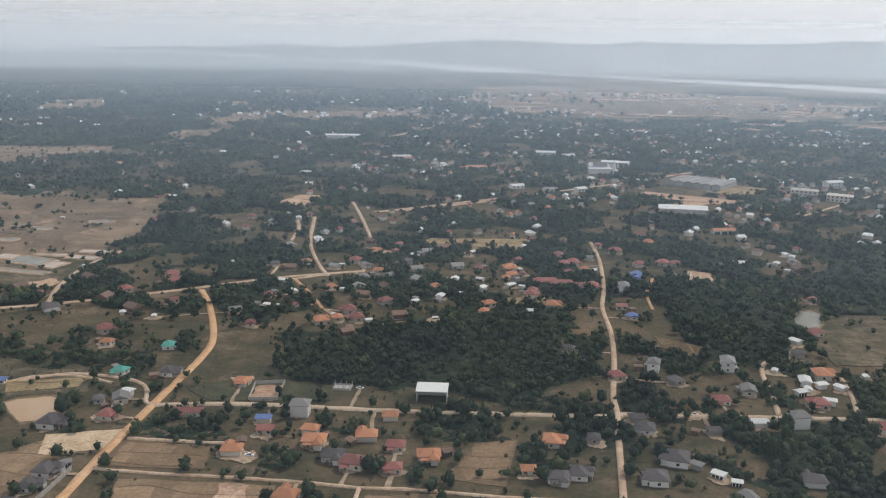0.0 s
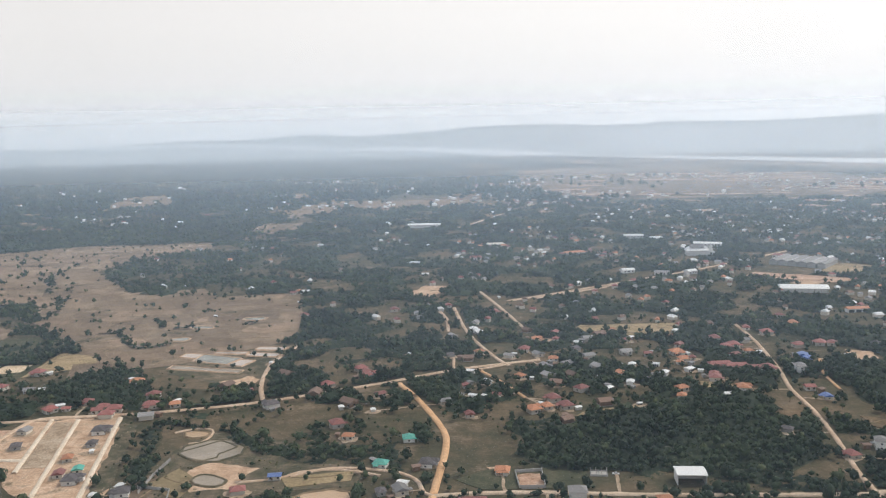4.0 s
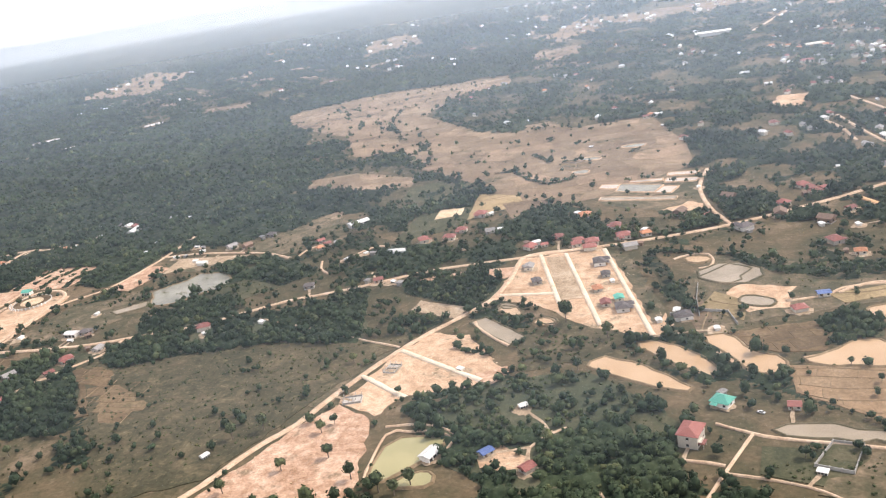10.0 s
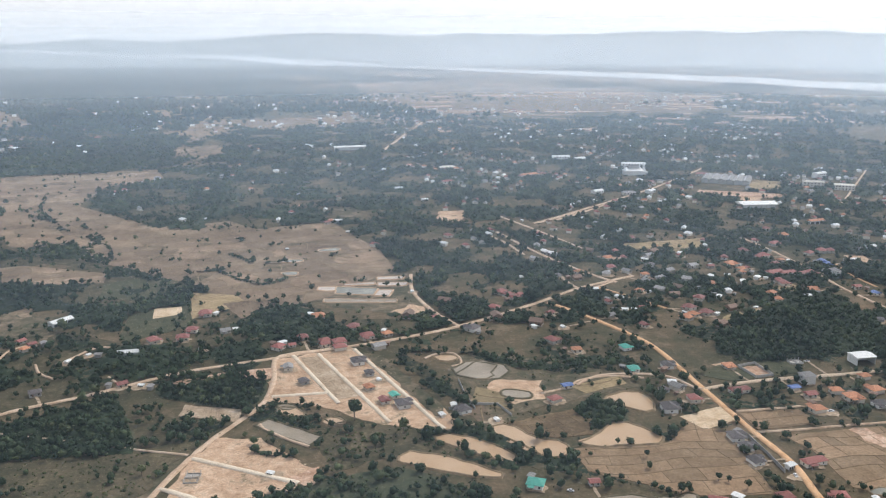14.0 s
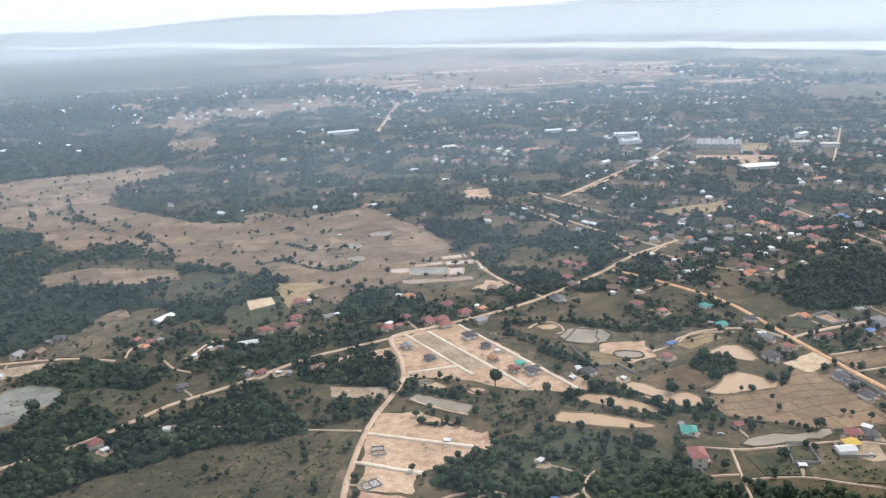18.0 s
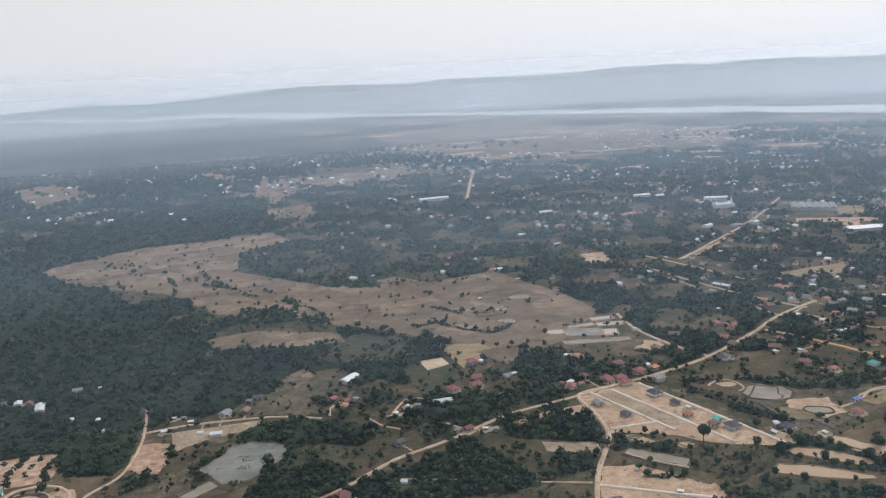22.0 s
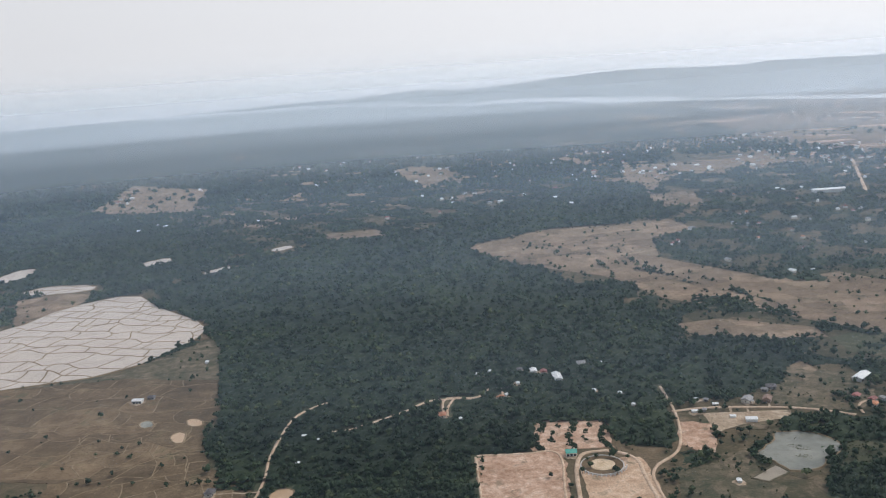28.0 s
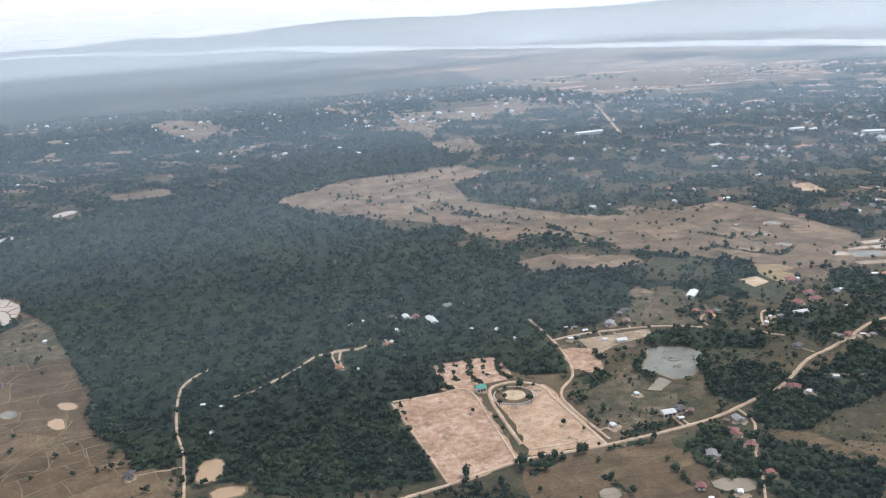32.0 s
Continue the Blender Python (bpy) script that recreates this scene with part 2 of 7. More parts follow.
M = {
    "ground": earth("dry_grass_ground", [(0.22, (0.0432, 0.0465, 0.0249)), (0.42, (0.0797, 0.0697, 0.039)), (0.6, (0.1311, 0.0979, 0.0581)), (0.82, (0.2033, 0.1428, 0.0888))],
                    0.012, 0.06, 0.5, patch=(0.57, 0.70, (0.20, 0.15, 0.10), 0.03), pale=(0.19, 0.15, 0.10)),
    "paddy": earth("stubble_paddy", [(0.25, (0.192, 0.130, 0.078)), (0.5, (0.252, 0.175, 0.108)), (0.75, (0.315, 0.226, 0.146))], 0.014, 0.09, 0.7, patch=(0.62, 0.75, (0.15, 0.12, 0.07), 0.05), plots=0.22),
    "stubble": earth("grey_brown_stubble", [(0.25, (0.165, 0.117, 0.078)), (0.5, (0.235, 0.171, 0.116)), (0.75, (0.315, 0.236, 0.164))], 0.012, 0.07, 0.6, patch=(0.55, 0.68, (0.105, 0.092, 0.056), 0.03), plots=0.24),
    "yard": earth("trodden_yard_earth", [(0.25, (0.2592, 0.189, 0.1242)), (0.5, (0.3888, 0.2916, 0.1998)), (0.75, (0.54, 0.432, 0.3186))], 0.06, 0.25, 1.0, patch=(0.58, 0.7, (0.11, 0.1, 0.055), 0.12)),
    "straw": earth("dry_straw_field", [(0.25, (0.22, 0.165, 0.09)), (0.5, (0.30, 0.23, 0.13)), (0.75, (0.36, 0.27, 0.16))], 0.02, 0.1, 0.7, plots=0.17),
    "brown": earth("brown_field", [(0.25, (0.0954, 0.0664, 0.0382)), (0.5, (0.1452, 0.1021, 0.0598)), (0.75, (0.2158, 0.1552, 0.093))], 0.015, 0.08, 0.6, patch=(0.58, 0.7, (0.09, 0.085, 0.045), 0.03), plots=0.17),
    "rough": earth("rough_weedy_ground", [(0.25, (0.0622, 0.0622, 0.0365)), (0.45, (0.1037, 0.0896, 0.0548)), (0.6, (0.1535, 0.1203, 0.0772)), (0.8, (0.2407, 0.1784, 0.1203))], 0.03, 0.12, 0.7, patch=(0.56, 0.68, (0.06, 0.068, 0.036), 0.07)),
    "soil": earth("bare_sandy_soil", [(0.25, (0.3584, 0.2296, 0.1434)), (0.5, (0.5152, 0.3494, 0.2296)), (0.75, (0.6608, 0.4816, 0.3416))], 0.04, 0.16, 0.9, patch=(0.55, 0.66, (0.2, 0.15, 0.09), 0.08), pale=(0.61, 0.48, 0.37)),
    "pinksoil": earth("pink_laterite_soil", [(0.25, (0.318, 0.1887, 0.1187)), (0.5, (0.4664, 0.2989, 0.2035)), (0.75, (0.6148, 0.4399, 0.3233))], 0.05, 0.2, 0.9, patch=(0.55, 0.66, (0.25, 0.18, 0.12), 0.09), pale=(0.68, 0.53, 0.42)),
    "sand": earth("pale_sand", [(0.25, (0.48, 0.345, 0.215)), (0.5, (0.60, 0.455, 0.305)), (0.75, (0.70, 0.56, 0.40))], 0.05, 0.2, 0.9),
    "green": earth("short_green_grass", [(0.25, (0.0456, 0.0515, 0.0299)), (0.5, (0.0747, 0.0764, 0.0432)), (0.75, (0.1203, 0.1062, 0.0647))], 0.03, 0.15, 0.8),
    "scrub": earth("olive_scrub_ground", [(0.25, (0.046, 0.046, 0.026)), (0.5, (0.074, 0.065, 0.038)), (0.75, (0.125, 0.098, 0.060))], 0.02, 0.12, 0.6, patch=(0.55, 0.70, (0.16, 0.13, 0.075), 0.05), pale=(0.22, 0.185, 0.105)),
    "forest_floor": earth("forest_floor", [(0.25, (0.055, 0.066, 0.04)), (0.5, (0.08, 0.086, 0.052)), (0.75, (0.125, 0.112, 0.07))], 0.02, 0.1, 0.6),
    "clay_road": earth("orange_clay_road", [(0.25, (0.53, 0.3074, 0.159)), (0.5, (0.636, 0.3869, 0.212)), (0.75, (0.7208, 0.4717, 0.2862))], 0.05, 0.25, 1.2),
    "sand_road": earth("sandy_road", [(0.25, (0.44, 0.3025, 0.2035)), (0.5, (0.561, 0.407, 0.286)), (0.75, (0.682, 0.528, 0.396))], 0.05, 0.25, 1.2),
    "paved_road": earth("dusty_paved_road", [(0.25, (0.45, 0.335, 0.235)), (0.5, (0.54, 0.415, 0.30)), (0.75, (0.60, 0.475, 0.355))], 0.05, 0.25, 1.2),
    "pale_road": earth("pale_concrete_street", [(0.25, (0.572, 0.462, 0.341)), (0.5, (0.693, 0.583, 0.451)), (0.75, (0.77, 0.671, 0.539))], 0.05, 0.25, 1.2),
    "bund": earth("grassy_bund", [(0.25, (0.17, 0.125, 0.075)), (0.5, (0.235, 0.172, 0.105)), (0.75, (0.32, 0.238, 0.15))], 0.05, 0.3, 1.2),
    "dike_road": earth("weedy_dike", [(0.25, (0.075, 0.07, 0.042)), (0.5, (0.115, 0.10, 0.062)), (0.75, (0.2, 0.155, 0.10))], 0.05, 0.3, 1.2),
    "clay_water": water("muddy_ochre_water", (0.45, 0.295, 0.17), (0.51, 0.35, 0.215), 0.3),
    "grey_water": water("grey_pond_water", (0.15, 0.15, 0.12), (0.26, 0.25, 0.20), 0.22),
    "green_water": water("yellow_green_water", (0.30, 0.28, 0.145), (0.38, 0.34, 0.18)),
    "pale_water": water("silty_flooded_paddy", (0.47, 0.385, 0.315), (0.56, 0.475, 0.395), 0.35),
    "silt_water": water("brown_silty_water", (0.26, 0.21, 0.15), (0.34, 0.28, 0.205), 0.25),
    # pale base colour stands in for the bright sky the river reflects
    "river": water("sky_toned_river", (0.62, 0.62, 0.60), (0.68, 0.67, 0.65), 0.25),
    "leaf": foliage("tree_leaves", [(0.021, 0.037, 0.023), (0.030, 0.049, 0.029), (0.048, 0.069, 0.038)]),
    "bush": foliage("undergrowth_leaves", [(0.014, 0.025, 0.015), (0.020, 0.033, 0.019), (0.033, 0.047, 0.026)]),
    "shrub": foliage("shrub_leaves", [(0.058, 0.068, 0.037), (0.082, 0.088, 0.047), (0.118, 0.115, 0.06)]),
    "leaf_light": foliage("light_tree_leaves", [(0.050, 0.069, 0.038), (0.067, 0.087, 0.047), (0.092, 0.108, 0.060)]),
    "bark": coat("bark", (0.12, 0.09, 0.065), 0.9),
    "hill": earth("far_hill_forest", [(0.3, (0.05, 0.065, 0.05)), (0.7, (0.10, 0.11, 0.08))], 0.004, 0.02, 0.1),
    "wall": coat("cream_plaster", (0.62, 0.57, 0.49), 0.85, wear=(0.35, 0.29, 0.23)),
    "wall_white": coat("white_plaster", (0.74, 0.73, 0.70), 0.85, wear=(0.45, 0.41, 0.36)),
    "wall_grey": coat("bare_cement_block", (0.36, 0.35, 0.33), 0.9, wear=(0.24, 0.22, 0.2)),
    "orange": coat("orange_roof_tiles", (0.52, 0.225, 0.115), 0.7, wear=(0.42, 0.2, 0.12), ribs=4, spread=0.2),
    "red": coat("faded_red_roof_sheets", (0.28, 0.09, 0.074), 0.6, wear=(0.30, 0.15, 0.12), ribs=3),
    "dark": coat("dark_grey_roof_tiles", (0.095, 0.082, 0.082), 0.65, wear=(0.15, 0.13, 0.12), ribs=4),
    "grey": coat("grey_fibre_cement_roof", (0.27, 0.26, 0.25), 0.75, wear=(0.16, 0.14, 0.13), ribs=3),
    "rust": coat("rusted_zinc_roof", (0.22, 0.135, 0.095), 0.7, wear=(0.12, 0.08, 0.06), ribs=3),
    "blue": coat("blue_metal_roof", (0.09, 0.16, 0.40), 0.45, wear=(0.2, 0.28, 0.45), ribs=3, spread=0.15),
    "teal": coat("turquoise_metal_roof", (0.08, 0.40, 0.31), 0.5, wear=(0.15, 0.45, 0.38), ribs=3, spread=0.1),
    "yellow": coat("yellow_metal_roof", (0.75, 0.48, 0.05), 0.5, ribs=3, spread=0.05),
    "white": coat("white_metal_roof", (0.78, 0.78, 0.76), 0.4, wear=(0.55, 0.52, 0.48), ribs=3, spread=0.12),
    "tyre": coat("black_tyre_rubber", (0.02, 0.02, 0.02), 0.9, amount=0.1),
    "paint": coat("white_car_paint", (0.72, 0.72, 0.72), 0.3, wear=(0.5, 0.45, 0.4), amount=0.2),
    "glass": coat("dark_window_glass", (0.03, 0.035, 0.04), 0.15, amount=0.1),
    "frame": coat("brown_door_wood", (0.16, 0.09, 0.05), 0.6),
    "cement": coat("cement_post", (0.45, 0.42, 0.38), 0.9),
}


# ---- the plan, in metres ----
ROADS = {
    "town_road": ("sand", 5.0, [(46, 1765), (-41, 1553), (-122, 1354)]),
    "arch_lane": ("sand", 1.22, [(-274, 437), (-264, 443), (-254, 441), (-252, 431), (-255, 421), (-261, 420)]),
    "dike_lane": ("dike", 1.3, [(-262, 407), (-253, 415), (-244, 423), (-238, 419), (-233, 414), (-240, 404), (-240, 399), (-246, 395), (-255, 399), (-260, 403), (-262, 407)]),
    "basin_lane": ("sand", 1.5, [(-222, 367), (-203, 371), (-193, 379), (-174, 381), (-153, 373)]),
    "court_lane": ("sand", 2.72, [(-747, 388), (-745, 416), (-741, 452), (-733, 470), (-714, 470), (-702, 456), (-702, 436), (-701, 393), (-701, 367)]),
    "court_strip": ("sand", 1.77, [(-745, 381), (-723, 378), (-701, 378)]),
    "square_edge": ("sand", 1.63, [(-757, 373), (-753, 419), (-750, 472), (-773, 475), (-803, 477)]),
    "square_edge_b": ("sand", 1.5, [(-804, 475), (-803, 417), (-802, 366)]),
    "house_track": ("sand", 1.63, [(-497, 483), (-490, 495), (-479, 508), (-470, 507)]),
    "short_track": ("sand", 1.36, [(-466, 455), (-459, 442), (-451, 437)]),
    "wet_track": ("sand", 1.7, [(-782, 575), (-778, 580), (-778, 595)]),
    "dike_b": ("sand", 1.36, [(-405, 261), (-395, 262), (-381, 260), (-372, 253)]),
    "camp_track": ("sand", 1.36, [(-339, 241), (-332, 250), (-325, 255)]),
    "gully": ("sand", 1.5, [(-310, 210), (-304, 198), (-294, 187), (-297, 179), (-298, 170)]),
    "main_road": ("clay", 4.08, [(-150, 173), (-146, 200), (-141, 227), (-133, 257), (-131, 294), (-127, 349), (-122, 409), (-125, 440), (-141, 492), (-155, 525)]),
    "cross_road": ("paved", 3.4, [(-127, 349), (-104, 351), (-78, 351), (-40, 348), (-3, 346), (44, 345), (74, 345)]),
    "cross_road_east": ("paved", 3.4, [(72, 347), (98, 346), (145, 346), (185, 345), (216, 345)]),
    "east_road": ("sand", 2.72, [(59, 260), (68, 322), (72, 347), (74, 368), (82, 411), (88, 454), (91, 501), (99, 544), (108, 618), (110, 673)]),
    "south_lane": ("sand", 1.9, [(-130, 292), (-107, 289), (-80, 287), (-52, 284), (-31, 281), (-10, 280), (19, 276), (47, 274), (60, 273)]),
    "short_lane": ("sand", 2.04, [(-126, 317), (-104, 315), (-87, 314)]),
    "field_lane": ("sand", 1.9, [(-31, 281), (-33, 254), (-36, 233), (-38, 213), (-40, 192)]),
    "pond_lane": ("sand", 1.9, [(-147, 213), (-160, 214), (-178, 218), (-195, 229), (-219, 236), (-244, 242), (-253, 246), (-266, 254)]),
    "wood_lane": ("sand", 1.63, [(-253, 246), (-265, 222), (-276, 199)]),
    "villa_drive": ("sand", 2.04, [(-279, 229), (-271, 227), (-265, 225)]),
    "wall_track": ("sand", 1.1, [(-265, 220), (-239, 211), (-221, 196), (-204, 186), (-191, 205), (-181, 217)]),
    "west_road": ("sand", 3.3, [(-491, 187), (-482, 207), (-474, 220), (-462, 246), (-449, 266), (-439, 291), (-424, 324), (-408, 352), (-393, 372), (-378, 394), (-370, 425), (-367, 456), (-358, 465), (-336, 467), (-317, 467)]),
    "north_road": ("sand", 3.4, [(-364, 461), (-329, 468), (-291, 474), (-236, 490), (-168, 524), (-117, 554), (-58, 576)]),
    "bend_road": ("sand", 3.2, [(-240, 626), (-249, 580), (-246, 529), (-236, 490)]),
    "pale_road": ("sand", 2.7, [(-878, 358), (-837, 360), (-800, 364), (-752, 371), (-699, 367), (-630, 369), (-577, 383)]),
    "pale_road_east": ("sand", 2.9, [(-568, 384), (-545, 396), (-513, 416), (-480, 427), (-447, 441), (-423, 451), (-395, 456), (-362, 461)]),
    "village_lane": ("sand", 1.9, [(-696, 372), (-698, 422), (-693, 444), (-672, 468), (-660, 518), (-657, 576)]),
    "village_road": ("sand", 2.5, [(-661, 527), (-631, 529), (-574, 518), (-542, 500)]),
    "pond_side_lane": ("sand", 2.04, [(-127, 349), (-131, 352), (-136, 368), (-149, 378), (-177, 383), (-197, 373)]),
    "hill_track": ("sand", 2.9, [(-80, 561), (-91, 590), (-108, 659), (-120, 757)]),
    "hill_lane": ("sand", 2.6, [(-62, 672), (-79, 760), (-95, 833)]),
    "lower_track": ("clay", 2.38, [(-74, 489), (-89, 527), (-102, 553)]),
    "shop_lane": ("clay", 1.77, [(120, 496), (124, 532), (135, 566)]),
    "villa_lane": ("sand", 2.31, [(141, 348), (146, 371), (151, 399), (159, 414), (169, 415)]),
    "edge_lane": ("sand", 2.04, [(175, 349), (182, 372), (186, 392)]),
    "wood_track": ("sand", 2.04, [(-908, 533), (-893, 533), (-875, 545), (-854, 560), (-835, 578), (-813, 579), (-797, 580), (-788, 595)]),
    "yard_track": ("sand", 1.7, [(-816, 579), (-821, 562), (-821, 546)]),
    "market_road": ("sand", 2.8, [(-70, 784), (-14, 821), (149, 937), (303, 1069)]),
    "upper_lane": ("sand", 2.72, [(-133, 743), (-126, 710), (-124, 663)]),
    "town_street": ("sand", 2.04, [(547, 1016), (420, 889), (318, 788)]),
    "estate_street_a": ("pale", 2.72, [(-355, 462), (-337, 382)]),
    "estate_street_b": ("pale", 2.72, [(-339, 461), (-314, 351)]),
    "estate_street_c": ("pale", 2.72, [(-315, 464), (-288, 336)]),
    "estate_cross": ("pale", 2.72, [(-373, 401), (-341, 398)]),
    "plot_street_a": ("pale", 3.06, [(-416, 336), (-368, 299)]),
    "plot_street_b": ("pale", 3.06, [(-430, 310), (-402, 286)]),
    "foot_path": ("sand", 0.9, [(-520, 392), (-492, 378), (-454, 358), (-418, 340)]),
    "upper_street": ("sand", 2.5, [(-42, 793), (-3, 818), (46, 856)]),
    "east_lane": ("sand", 2.2, [(-65, 784), (-15, 816), (33, 842)]),
    "bend_lane": ("sand", 1.9, [(-119, 583), (-115, 550), (-81, 565)]),
    "dike_h": ("sand", 1.2, [(-404, 220), (-403, 254), (-393, 256), (-379, 255), (-372, 247), (-377, 234)]),
    "site_track": ("sand", 1.8, [(-194, 158), (-187, 173), (-180, 184), (-166, 199), (-151, 203)]),
    "forest_road": ("sand", 1.7, [(-824, 545), (-824, 576), (-816, 582), (-802, 576)]),
    "hut_track": ("sand", 1.5, [(-536, 501), (-533, 515), (-524, 523)]),
    "lane_short": ("sand", 1.5, [(-512, 486), (-507, 470), (-497, 459)]),
    "pool_dike": ("sand", 1.5, [(-382, 366), (-380, 360), (-369, 345), (-359, 334)]),
    "forest_path": ("sand", 1.7, [(-944, 400), (-941, 459), (-943, 491), (-942, 525), (-937, 562), (-926, 580), (-915, 589)]),
    "south_track": ("sand", 1.7, [(-604, 373), (-606, 354), (-624, 331), (-643, 299), (-656, 280)]),
}
